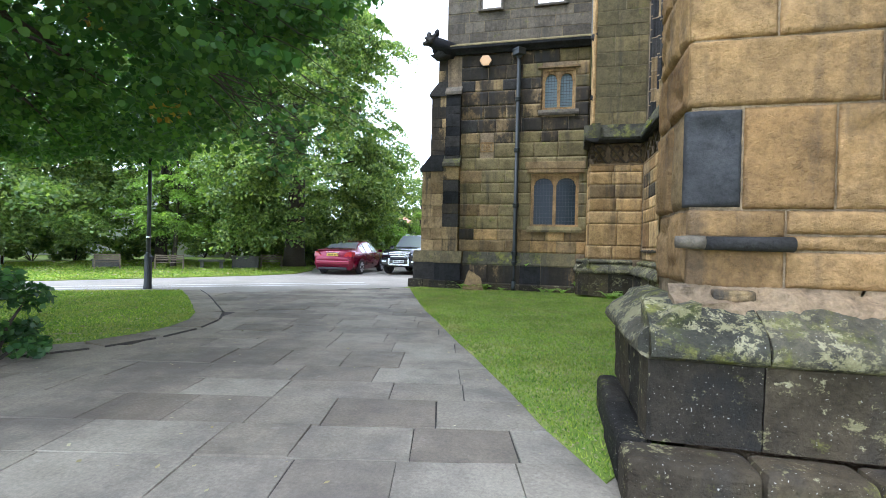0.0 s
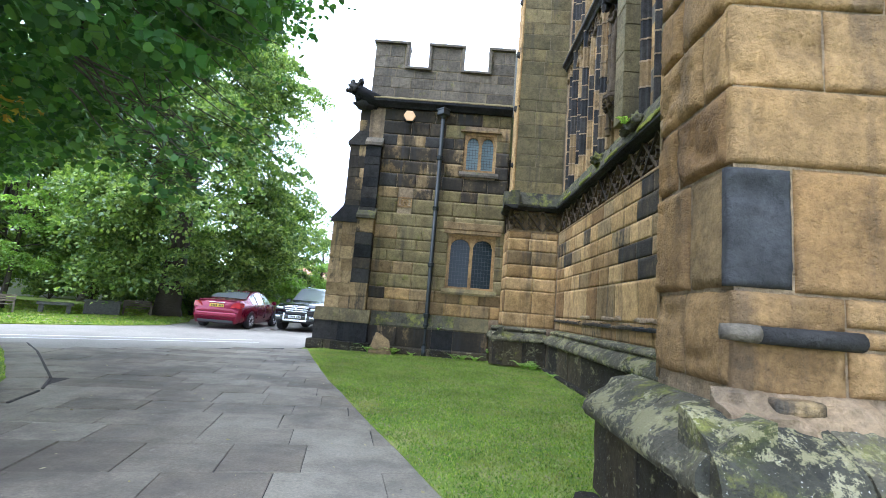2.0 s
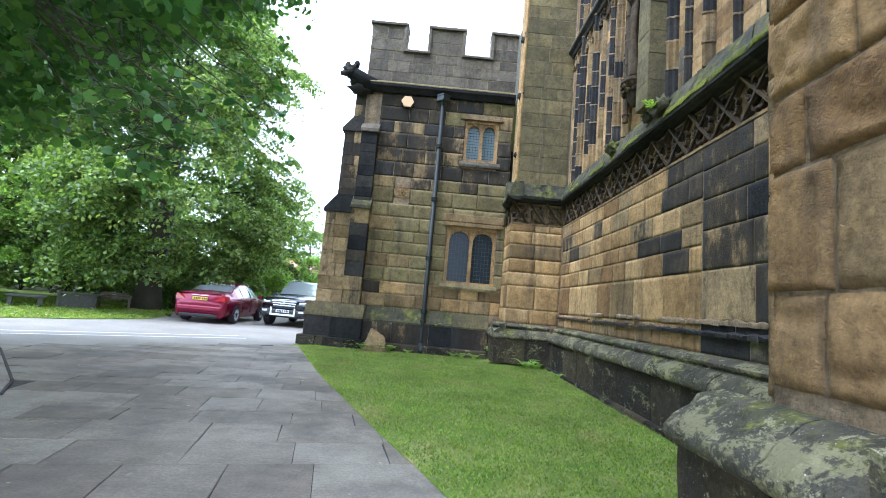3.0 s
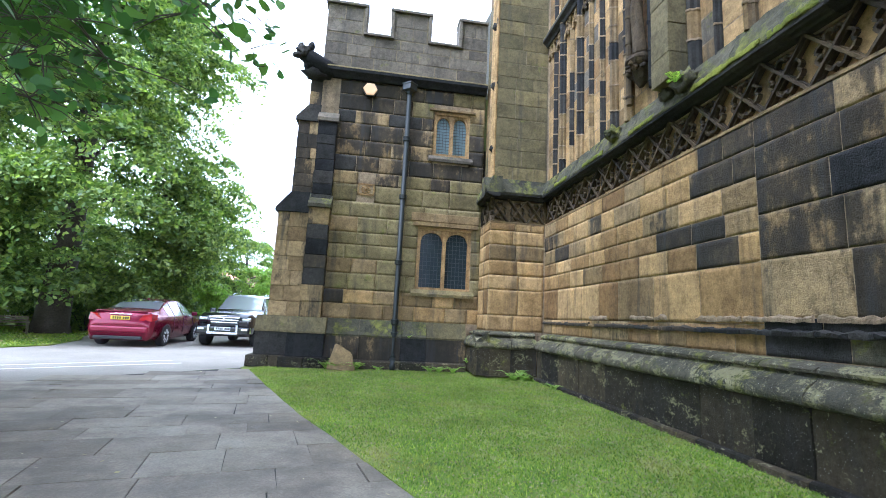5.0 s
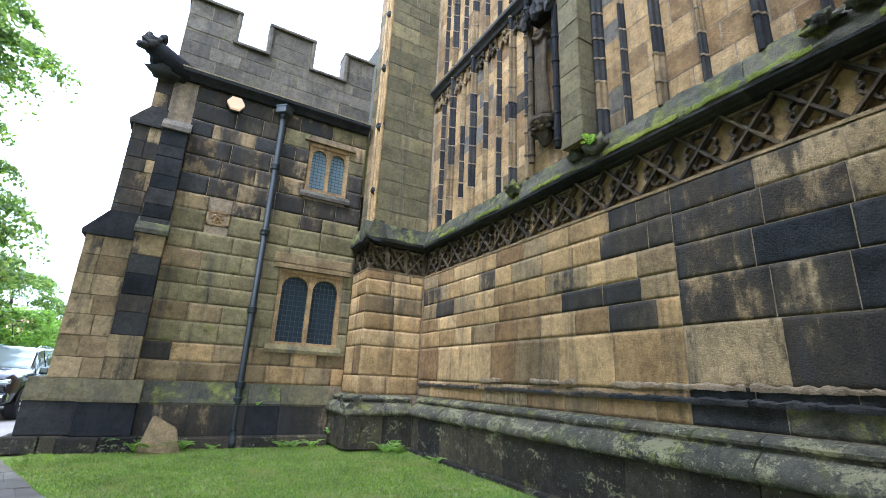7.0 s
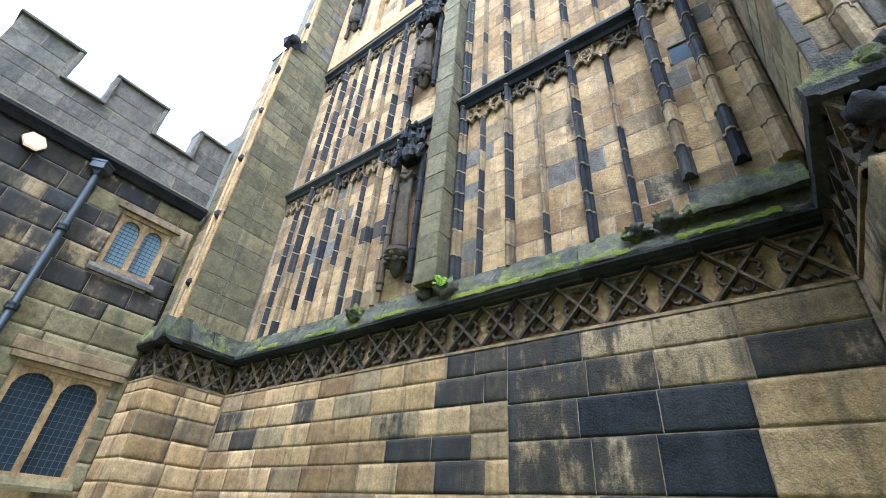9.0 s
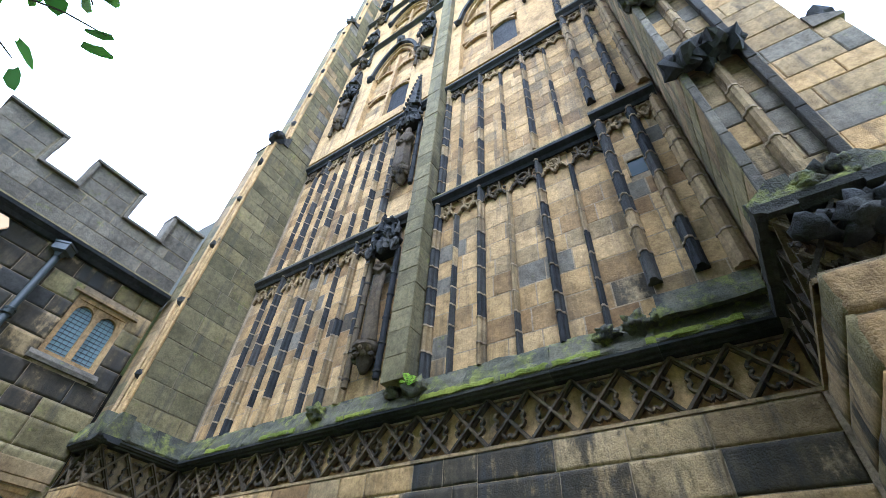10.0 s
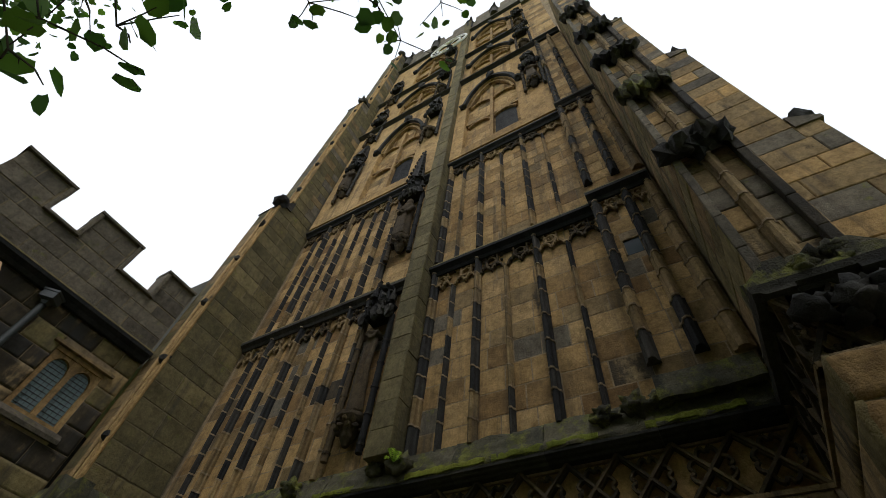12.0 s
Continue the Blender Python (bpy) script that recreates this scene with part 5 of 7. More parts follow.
QF = (-5.36, -4.86, 4.96, 5.32)
masonry(wing, FF, -6.1, WX1 + 0.0, wing_c, pick_f, 133, (0.5, 1.05), (LW[:2] + (LW[2], LW[3] + 0.12), UW, QF), depth=0.01, worn=0.1)
# plinth of the wing
rnd = random.Random(5)
x = -6.0
while x < -1.95:
    e = min(-1.95, x + rnd.uniform(0.7, 1.2))
    e = -1.95 if -1.95 - e < 0.3 else e
    part("plinth_stone", M().prism([(0, 0.26), (0.18, 0.26), (0.18, 0.88), (0, 0.88)], x + 0.005, e - 0.005, lambda o, z, s: (s, WY - o, z)), SOOT if rnd.random() < 0.7 else CRUST, wing)
    part("foot_stone", M().prism([(0, 0), (0.34, 0), (0.33, 0.22), (0.27, 0.255), (0, 0.255)], x + 0.004, e - 0.004, lambda o, z, s: (s, WY - o, z)), PLINTH, wing)
    part("plinth_moulding", M().prism([(0, 0.883), (0.19, 0.883), (0.2, 0.93), (0.03, 1.3), (0, 1.355)], x + 0.005, e - 0.005, lambda o, z, s: (s, WY - o, z)), ALGAE if rnd.random() < 0.6 else MOSSY, wing)
    x = e
# carved panel
m = M()
# the recess's darkness is put into the back plate's colour
part("panel_ground", fbox(M(), FF, QF[0], QF[1], QF[2], QF[3], -0.1, -0.05), SOOT, wing, "back of the carved panel, near-black for the shade in its recess")
for a, b, c, d in ((QF[0], QF[1], QF[2], QF[2] + 0.05), (QF[0], QF[1], QF[3] - 0.05, QF[3]), (QF[0], QF[0] + 0.05, QF[2], QF[3]), (QF[1] - 0.05, QF[1], QF[2], QF[3])):
    fbox(m, FF, a, b, c, d, -0.06, 0.022)
for k in range(8):
    a = k * math.pi / 4
    m.lump((-5.11 + 0.11 * math.cos(a), WY, 5.14 + 0.1 * math.sin(a)), (0.045, 0.04, 0.045), k, 0.4, 1)
m.lump((-5.11, WY - 0.01, 5.14), (0.05, 0.05, 0.05), 3, 0.4, 2)
part("carved_panel", m, DRESSED, wing, "small square panel carved with a quatrefoil")


def window(name, box, pane_mat, hood, sill):
    x0, x1, z0, z1 = box
    w = empty(name, "two-light mullioned window with leaded panes", "window", kind="structure")
    c = (x0 + x1) / 2
    m = M()
    jw = 0.1
    for a, b in ((x0, x0 + jw), (x1 - jw, x1), (c - 0.055, c + 0.055)):
        fbox(m, FF, a, b, z0, z1 - 0.06, -0.16, -0.02)
    fbox(m, FF, x0, x1, z1 - 0.08, z1, -0.16, 0.0)
    fbox(m, FF, x0, x1, z0 - 0.0, z0 + 0.07, -0.2, 0.02)
    lights = [(x0 + jw, c - 0.055, z1 - 0.42, 0.27), (c + 0.055, x1 - jw, z1 - 0.42, 0.27)]
    arch_plate(m, FF, lights, z1 - 0.08, -0.14, -0.04, 10, False)
    part("window_frame", m, DRESSED, w, "moulded stone frame and mullion")
    m = M()
    fbox(m, FF, x0 - 0.16, x1 + 0.16, z1 + 0.02, z1 + hood, -0.02, 0.1)
    part("hood_mould", m, BROWN, w)
    m = M().prism([(0, z0 - 0.2), (0.07, z0 - 0.2), (0.08, z0 - 0.12), (0, z0)], x0 - 0.12, x1 + 0.12, lambda o, z, s: (s, WY - 0.02 - o, z))
    part("window_sill", m, GREEN if sill else PATINA, w)
    for a, b, sp, rise in lights:
        m = M()
        pts = arch_points(a, b, sp, rise, 10, False)
        n = len(pts)
        m.add([FF @ Vector((a, z0 + 0.07, -0.12)), FF @ Vector((b, z0 + 0.07, -0.12))] + [FF @ Vector((p, q, -0.12)) for p, q in pts[::-1]], [tuple(range(n + 2))])
        pane = part("pane", m, pane_mat, w)
        m = M()
        k = max(3, round((b - a) / 0.11))
        for i in range(1, k):
            u = a + (b - a) * i / k
            fbar(m, FF, (u, z0 + 0.07), (u, sp + rise * math.sqrt(max(0, 1 - ((2 * i / k) - 1) ** 2))), 0.005, -0.12, -0.108)
        for i in range(1, 13):
            v = z0 + 0.07 + (sp + rise * 0.9 - z0) * i / 13
            h = 1 if v < sp else math.sqrt(max(0.05, 1 - ((v - sp) / rise) ** 2))
            q = (a + b) / 2
            fbar(m, FF, (q - (b - a) / 2 * h, v), (q + (b - a) / 2 * h, v), 0.005, -0.12, -0.108)
        part("lead_cames", m, LEADCOL, pane)
    return w


window("window_1", LW, PANE, 0.14, True)
window("window_2", UW, PANE_LIGHT, 0.08, False)
part("lintel", M().bevel_box(-3.72, -1.66, WY - 0.05, WY + 0.02, 4.32, 4.58, 0.02), BROWN, wing)

# string course and parapet
m = M().prism([(0, 8.52), (0.1, 8.52), (0.16, 8.6), (0.26, 8.68), (0.27, 8.76), (0, 8.76)], WX0 - 0.2, WX1, lambda o, z, s: (s, WY - o, z))
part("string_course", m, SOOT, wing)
m = M().prism([(0, 8.763), (0.272, 8.763), (0.27, 8.8), (0.0, 8.96)], WX0 - 0.2, WX1, lambda o, z, s: (s, WY - o, z))
part("weathering", m, GREEN, wing)
PX0 = -6.68
MER = [(PX0, -5.5), (-4.68, -3.48), (-2.5, WX1)]
part("parapet_core", M().box(PX0, WX1, WY + 0.02, WY + 0.45, 8.7, 10.06), MORTAR_DARK, wing)
FPAR = axes((0, WY + 0.02, 0), (1, 0, 0), (0, -1, 0))
pk = lambda u, v, r: PATINA
masonry(wing, FPAR, PX0, WX1, [8.93, 9.32, 9.72, 10.04], pk, 141, (0.6, 1.05), depth=0.02)
for i, (a, b) in enumerate(MER):
    part("merlon_core", M().box(a, b, WY + 0.02, WY + 0.45, 10.06, 11.0), MORTAR_DARK, wing)
    masonry(wing, FPAR, a, b - (0.1 if i < 2 else 0), [10.06, 10.5, 10.98], pk, 143 + i, (0.5, 0.8), depth=0.02)
    m = M().prism([(-0.1, 10.99), (-0.1, 11.05), (-0.03, 11.12), (0.48, 11.12), (0.52, 11.05), (0.52, 10.99)], a - 0.06, b + (0.06 if i < 2 else 0), lambda o, z, s: (s, WY + 0.02 + o, z))
    part("coping", m, PATINA, wing, "moulded coping on the merlon")
    for s, (p, q) in ((-1, (a - 0.05, a + 0.06)), (1, (b - 0.06, b + 0.05))):
        if (i == 0 and s < 0) or (i == 2 and s > 0):
            continue
        part("coping", M().bevel_box(p, q, WY - 0.06, WY + 0.5, 10.1, 10.99, 0.02), PATINA, wing)
for a, b in ((-5.45, -4.73), (-3.43, -2.55)):
    part("coping", M().prism([(-0.1, 10.05), (-0.1, 10.1), (-0.03, 10.17), (0.48, 10.17), (0.52, 10.05)], a - 0.1, b + 0.1, lambda o, z, s: (s, WY + 0.02 + o, z)), PATINA, wing)
part("parapet_side", M().box(PX0, PX0 + 0.4, WY + 0.46, 30, 8.7, 10.9), PATINA, wing)
# slated gable behind, next to the tower
part("stair_roof", M().add([(-2.4, 20, 10), (0.1, 20, 10), (-0.4, 20, 14.8), (-2.4, 27, 10), (0.1, 27, 10), (-0.4, 27, 14.8)], [(0, 1, 2), (3, 5, 4), (0, 2, 5, 3), (0, 3, 4, 1), (1, 4, 5, 2)]), GREYSLATE, wing)

# gargoyle
m = M()
m.tube([(-6.4, 17.1, 8.7), (-6.75, 16.92, 8.8), (-7.0, 16.8, 8.92), (-7.2, 16.72, 9.02)], [0.3, 0.29, 0.25, 0.2], 10)
m.lump((-7.2, 16.72, 9.05), (0.23, 0.22, 0.2), 2, 0.6, 3)
m.lump((-7.02, 16.74, 9.28), (0.1, 0.1, 0.15), 3, 0.5, 2)
m.lump((-7.3, 16.74, 9.24), (0.09, 0.1, 0.14), 4, 0.5, 2)
m.lump((-7.38, 16.62, 8.9), (0.13, 0.12, 0.09), 5, 0.6, 2)
m.lump((-6.8, 16.95, 8.55), (0.36, 0.26, 0.22), 6, 0.7, 2)
m.lump((-7.0, 16.85, 8.72), (0.2, 0.2, 0.18), 8, 0.7, 2)
garg = thing("gargoyle", m, SOOT, "blackened beast gargoyle jutting from the wing's corner", "gargoyle", smooth=True)

# corner buttresses of the wing
cb = empty("buttress_wing", "stepped corner buttress with mossy set-offs and dark plinth", "buttress", kind="structure")
for x0, x1, y0, z0, z1, mt, st in ((-6.64, -6.06, 16.68, 1.35, 4.42, None, 0.42), (-6.62, -6.08, 16.82, 4.42, 7.05, SOOT, 0.4)):
    zs = evenly(z0, z1, st, int(z1 * 10))
    rr = random.Random(int(z1 * 7))
    for a, b in zip(zs, zs[1:]):
        mm = mt or rr.choice((SOOT, CRUST, SMOKED, SOOT))
        part("stone", M().bevel_box(x0 + rr.uniform(-0.01, 0.01), x1 + rr.uniform(-0.01, 0.01), y0 + rr.uniform(-0.01, 0.01), 17.2, a + 0.003, b - 0.003, 0.014), mm, cb)
for x0, x1, y0, y1, z0, z1 in ((-6.67, -6.03, 16.62, 16.95, 4.42, 4.86), (-6.65, -6.05, 16.76, 17.0, 7.05, 7.4)):
    part("set_off", M().prism([(y0, z0), (y0, z0 + 0.1), (y1, z1), (y1 + 0.15, z1), (y1 + 0.15, z0)], x0, x1, lambda p, q, s: (s, p, q)), MOSSY if z0 < 5 else PATINA, cb)
rr = random.Random(77)
for x0, z0, z1, cap in ((-7.52, 1.35, 4.3, (-7.6, -7.2, 4.3, 4.9)), (-7.22, 4.3, 7.08, (-7.3, -6.95, 7.08, 7.6)), (-6.98, 7.08, 8.5, None)):
    zs = evenly(z0, z1, 0.42, int(z1 * 11))
    for a, b in zip(zs, zs[1:]):
        q = x0 + rr.uniform(0.3, 0.55)
        for p, e in ((x0, q), (q, -6.6)):
            if e - p > 0.05:
                part("stone", M().bevel_box(p + 0.003, e - 0.003, 17.02 + rr.uniform(-0.012, 0.012), 17.85, a + 0.003, b - 0.003, 0.014), rr.choice((BROWN, SMOKED, BROWN, SMOKED) if z0 < 2 else (SMOKED, CRUST, CRUST)), cb)
    if cap:
        p0, p1, c0, c1 = cap
        part("set_off", M().prism([(p0, c0), (p0, c0 + 0.1), (p1, c1), (-6.6, c1), (-6.6, c0)], 16.98, 17.9, lambda p, q, s: (p, s, q)), SOOT, cb)
for x0, x1, y0, y1 in ((-7.75, -6.9, 16.86, 17.95), (-6.88, -5.9, 16.58, 17.1)):
    part("plinth_stone", M().bevel_box(x0, x1, y0, y1, 0.3, 0.92, 0.02), SOOT, cb)
    part("foot_stone", M().bevel_box(x0 - 0.15, (x0 + x1) / 2 - 0.003, y0 - 0.14, y1 + 0.1, 0, 0.297, 0.025), PLINTH, cb)
    part("foot_stone", M().bevel_box((x0 + x1) / 2 + 0.003, x1 + 0.13, y0 - 0.13, y1 + 0.1, 0, 0.297, 0.025), PLINTH, cb)
    m = M().prism([(y0 - 0.03, 0.923), (y0 - 0.03, 0.98), (y0 + 0.1, 1.35), (y1, 1.35), (y1, 0.923)], x0 - 0.02, x1 + 0.02, lambda p, q, s: (s, p, q))
    part("plinth_moulding", m, ALGAE, cb)

# downpipe
pipe = empty("downpipe", "dark green cast-iron rainwater pipe with hopper head", "downpipe", at=(-4.02, 16.88, 0))
part("pipe", M().tube([(0, -0.06, 0.3), (0, 0, 0.45), (0, 0, 8.25)], 0.072, 12), PIPE, pipe, smooth=True)
part("pipe_foot", M().tube([(0, -0.2, 0.02), (0, -0.2, 0.12), (0, -0.06, 0.31)], 0.085, 12), PIPE, pipe, smooth=True)
part("hopper", M().lathe([(0.07, 8.22), (0.1, 8.3), (0.2, 8.34), (0.2, 8.5), (0.22, 8.51), (0.22, 8.56)], (0, -0.04, 0), 4, 1.1, 0.9), IRON, pipe)
for z in (0.9, 1.25, 2.95, 4.9, 6.7):
    part("collar", M().lathe([(0.08, 0), (0.1, 0.02), (0.1, 0.1), (0.112, 0.1), (0.112, 0.14), (0.08, 0.16)], (0, 0, z), 12), PIPE, pipe)
    part("bracket", M().box(-0.11, 0.11, 0.02, 0.1, z + 0.04, z + 0.09), PIPE, pipe)

# wall lamp
wl_ = empty("wall_lamp", "lit hexagonal bulkhead lamp under the string course", "lamp", at=(-5.21, 16.86, 8.22))
hexa = [(0.21 * math.cos(math.pi / 3 * k), 0.19 * math.sin(math.pi / 3 * k)) for k in range(6)]
part("lamp_back", M().prism([(p * 1.06, q * 1.06) for p, q in hexa], 0.02, 0.14, lambda p, q, s: (p, s, q)), IRON, wl_)
part("lens", M().prism(hexa, -0.07, 0.019, lambda p, q, s: (p, s, q)), LAMPGLOW, wl_, "glowing warm white lens")

# ---------- trees ----------
def leaf_array(rng, centers, radii, counts, size, droop=0.35, shape=4, sag=0.0):
    """Leaves scattered in flattened clumps; one face each."""
    cs, rs = np.repeat(centers, counts, 0), np.repeat(radii, counts, 0)
    n = len(cs)
    d = rng.normal(size=(n, 3))
    d /= np.linalg.norm(d, axis=1)[:, None]
    p = cs + d * rs * (rng.random((n, 1)) ** 0.45)
    if sag:
        # sprays bow over and hang outwards from the trunk
        flat = (p - cs)[:, :2]
        out = cs[:, :2] / (np.linalg.norm(cs[:, :2], axis=1)[:, None] + 0.3)
        p[:, 2] -= sag * (0.55 * (flat ** 2).sum(1) / rs[:, 0] + 0.5 * (flat * out).sum(1))
    nrm = rng.normal(size=(n, 3)) * 0.75 + np.array([0, 0, 0.8]) + d * 0.35
    nrm /= np.linalg.norm(nrm, axis=1)[:, None]
    a = np.cross(nrm, rng.normal(size=(n, 3)))
    a /= np.linalg.norm(a, axis=1)[:, None]
    a[:, 2] -= droop
    a /= np.linalg.norm(a, axis=1)[:, None]
    b = np.cross(nrm, a)
    b /= np.linalg.norm(b, axis=1)[:, None] + 1e-9
    s = size * rng.uniform(0.6, 1.25, (n, 1))
    if shape == 4:
        out = np.stack([p - a * s * 0.5, p + b * s * 0.36 + nrm * s * 0.05, p + a * s * 0.55, p - b * s * 0.36 + nrm * s * 0.05], 1)
    else:
        c = nrm * s
        out = np.stack([p - a * s * 0.4, p - a * s * 0.46 + b * s * 0.26, p - a * s * 0.08 + b * s * 0.48 + c * 0.05, p + a * s * 0.32 + b * s * 0.33, p + a * s * 0.56 - c * 0.06,
                        p + a * s * 0.32 - b * s * 0.33, p - a * s * 0.08 - b * s * 0.48 + c * 0.05, p - a * s * 0.46 - b * s * 0.26], 1)
    return out.reshape(-1, 3)


def limb(m, p0, p1, r0, r1, rnd, bend=0.12, seg=6):
    p0, p1 = Vector(p0), Vector(p1)
    ln = (p1 - p0).length
    mid = [p0.lerp(p1, i / seg) + (Vector((rnd.uniform(-1, 1), rnd.uniform(-1, 1), rnd.uniform(-0.3, 1))) * bend * ln * math.sin(math.pi * i / seg) * 0.5 if 0 < i < seg else Vector()) for i in range(seg + 1)]
    m.tube(mid, [r0 + (r1 - r0) * (i / seg) ** 0.8 for i in range(seg + 1)], 7)
    return mid


def tree(label, at, height, radius, low, trunk_r, n_clumps, per, size, mat, seed, squash=1.0):
    """A broadleaf tree: tapered trunk, limbs, and a crown of many clumps with gaps."""
    rnd, rng = random.Random(seed), np.random.default_rng(seed)
    root = empty("tree", label, "tree", "churchyard trees", at=at)
    m = M()
    fork = low + (height - low) * 0.15
    m.tube([(0, 0, -0.2), (0.05, 0, 0.5), (0.1, 0.05, fork * 0.6), (0.1, 0.1, fork), (0.2, 0.1, height * 0.6), (0.1, 0, height * 0.9)],
           [trunk_r * 1.5, trunk_r * 1.05, trunk_r * 0.85, trunk_r * 0.8, trunk_r * 0.4, 0.05], 10)
    cents, rads = [], []
    n_l = 13
    lumps = []
    for i in range(n_l):
        a = i * 2.4 + rnd.uniform(-0.4, 0.4)
        k = i / (n_l - 1)
        z0 = fork + (height * 0.7 - fork) * k
        r = radius * (0.95 - 0.55 * k ** 1.6) * rnd.uniform(0.75, 1.0)
        z1 = low + (height * 0.94 - low) * (0.12 + 0.85 * k) + rnd.uniform(-0.5, 0.5)
        end = (r * math.cos(a), r * math.sin(a) * squash, z1)
        if i > 2:
            limb(m, (0.1, 0.05, z0 * 0.85), end, trunk_r * (0.26 - 0.14 * k), 0.03, rnd)
        lumps.append((end, radius * rnd.uniform(0.28, 0.42)))
    part("trunk", m, BARK, root, smooth=True)
    for i in range(n_clumps):
        if i % 2:
            (cx, cy, cz), lr = rnd.choice(lumps)
            d = Vector((rnd.gauss(0, 1), rnd.gauss(0, 1), rnd.gauss(0, 0.7))).normalized() * lr * rnd.random() ** 0.4
            c = (cx + d.x, cy + d.y, max(low * 0.8, cz + d.z))
        else:
            u, t = rnd.random() ** 1.35, rnd.uniform(0, 2 * math.pi)
            z = low + (height - low) * u
            prof = math.sin(math.pi * min(1, 0.16 + 0.84 * (1 - u)) * 0.5) ** 0.8 * (1 if u > 0.12 else 0.85)
            rr = radius * prof * (1 + 0.17 * math.sin(3 * t + seed) + 0.12 * math.sin(7 * t + 5 * u)) * rnd.uniform(0.72, 1.0)
            c = (rr * math.cos(t), rr * math.sin(t) * squash, z + rnd.uniform(-0.4, 0.4))
        cents.append(c)
        w = rnd.uniform(0.55, 1.25) * radius / 7
        rads.append((w * 1.25, w * 1.25, w * 0.3))
    counts = rng.integers(int(per * 0.5), int(per * 1.5), len(cents))
    v = leaf_array(rng, np.array(cents), np.array(rads), counts, size, sag=0.9)
    crown = new("crown", quads_mesh("crown", v, 4, mat))
    tagged(crown, kind="stuff")
    crown.parent = root
    return root


tree("large spreading tree with full green crown on the lawn", (-18.5, 26.3, 0), 19.6, 6.5, 1.9, 0.62, 1150, 190, 0.19, LEAF_TREE, 11)
tree("dark dense tree at the back of the churchyard", (-27.5, 25.2, 0), 14.5, 6.2, 1.8, 0.35, 420, 170, 0.2, LEAF_DARK, 12)
tree("dark dense tree at the back of the churchyard", (-31.5, 17.5, 0), 13.5, 6.5, 1.8, 0.35, 420, 170, 0.2, LEAF_DARK, 13)
tree("dark dense tree at the back of the churchyard", (-29.5, 34.5, 0), 17.0, 7.0, 2.0, 0.4, 420, 170, 0.21, LEAF_DARK, 14)
tree("young bright green tree beside the lamp post", (-23.2, 21.8, 0), 7.5, 2.7, 1.7, 0.12, 150, 150, 0.12, LEAF_BRIGHT, 15)
tree("leafy tree beyond the parked cars", (-15.5, 44.0, 0), 8.0, 4.6, 0.8, 0.25, 220, 150, 0.18, LEAF_TREE, 16)
tree("leafy tree beyond the parked cars", (-22.5, 41.0, 0), 10.5, 4.8, 0.8, 0.25, 220, 150, 0.18, LEAF_TREE, 17)
tree("grey-green tree far behind the parking area", (-10.5, 58.0, 0), 7.5, 5.0, 0.5, 0.25, 200, 80, 0.3, LEAF_DARK, 18)
tree("dark dense tree at the back of the churchyard", (-42, 22, 0), 16.0, 8.0, 1.5, 0.4, 320, 90, 0.3, LEAF_DARK, 19)
tree("dark dense tree at the back of the churchyard", (-38, 9, 0), 15.0, 7.5, 1.5, 0.4, 300, 90, 0.3, LEAF_DARK, 20)


def bush(label, spots, size, per, mat, seed, name="bush", at=(0, 0, 0)):
    rng, rnd = np.random.default_rng(seed), random.Random(seed)
    root = empty(name, label, "bush", at=at)
    cents, rads = [], []
    m = M()
    for x, y, w, h in spots:
        for k in range(int(5 + 7 * w * h)):
            a, r, z = rnd.uniform(0, 6.28), w * rnd.random() ** 0.5, rnd.uniform(0.12, 1.0) * h
            q = (x + r * math.cos(a) * (1 - 0.4 * z / h), y + r * math.sin(a) * (1 - 0.4 * z / h), z)
            cents.append(q)
            s = rnd.uniform(0.22, 0.42) * (0.5 + 0.5 * min(w, h))
            rads.append((s, s, s * 0.7))
            if k < 8:
                m.tube([(x, y, -0.05), ((x + q[0]) / 2, (y + q[1]) / 2, q[2] * 0.6), q], [0.03, 0.02, 0.006], 5)
    tagged(part("stem_work", m, BARK, root), kind="stuff")
    v = leaf_array(rng, np.array(cents), np.array(rads), np.full(len(cents), per), size)
    ob = new("foliage", quads_mesh("foliage", v, 4, mat))
    tagged(ob, kind="stuff").parent = root
    return root


rnd = random.Random(4)
bush("unclipped green shrubs along the parking edge", [(-20 + 1.6 * i + rnd.uniform(-0.4, 0.4), 32.5 + rnd.uniform(-1.2, 1.2), 1.5, rnd.uniform(2.4, 4.2)) for i in range(10)], 0.15, 200, LEAF_BRIGHT, 31)
bush("tall overgrown shrubs filling the back of the parking", [(-33 + 1.7 * i, 35.5 - 0.1 * i + rnd.uniform(-0.8, 0.8), 1.8, rnd.uniform(3.4, 5.2)) for i in range(12)], 0.19, 130, LEAF_TREE, 36)
bush("dark shrubs under the big tree", [(-19.8, 28.2, 1.3, 1.8), (-18.4, 28.6, 1.2, 1.5), (-16.6, 28.4, 1.2, 1.7), (-21.5, 27.0, 1.1, 1.3)], 0.17, 110, LEAF_DARK, 32)
bush("dark shrubs along the churchyard boundary", [(-30 - 1.2 * i, 27 - 1.7 * i, 1.6, rnd.uniform(1.2, 2.6)) for i in range(9)], 0.22, 110, LEAF_DARK, 33)
bush("distant clipped hedge and shrubs", [(-26 + 2.4 * i, 52 + rnd.uniform(-2, 2), 2.0, rnd.uniform(2.0, 4.0)) for i in range(9)], 0.3, 110, LEAF_DARK, 34)
bush("leafy shoots sprouting at the foot of a tree", [(-9.35, 4.75, 0.62, 1.15), (-9.9, 4.9, 0.6, 1.1), (-9.3, 4.4, 0.5, 1.0)], 0.115, 120, LEAF_SHOOT, 35)

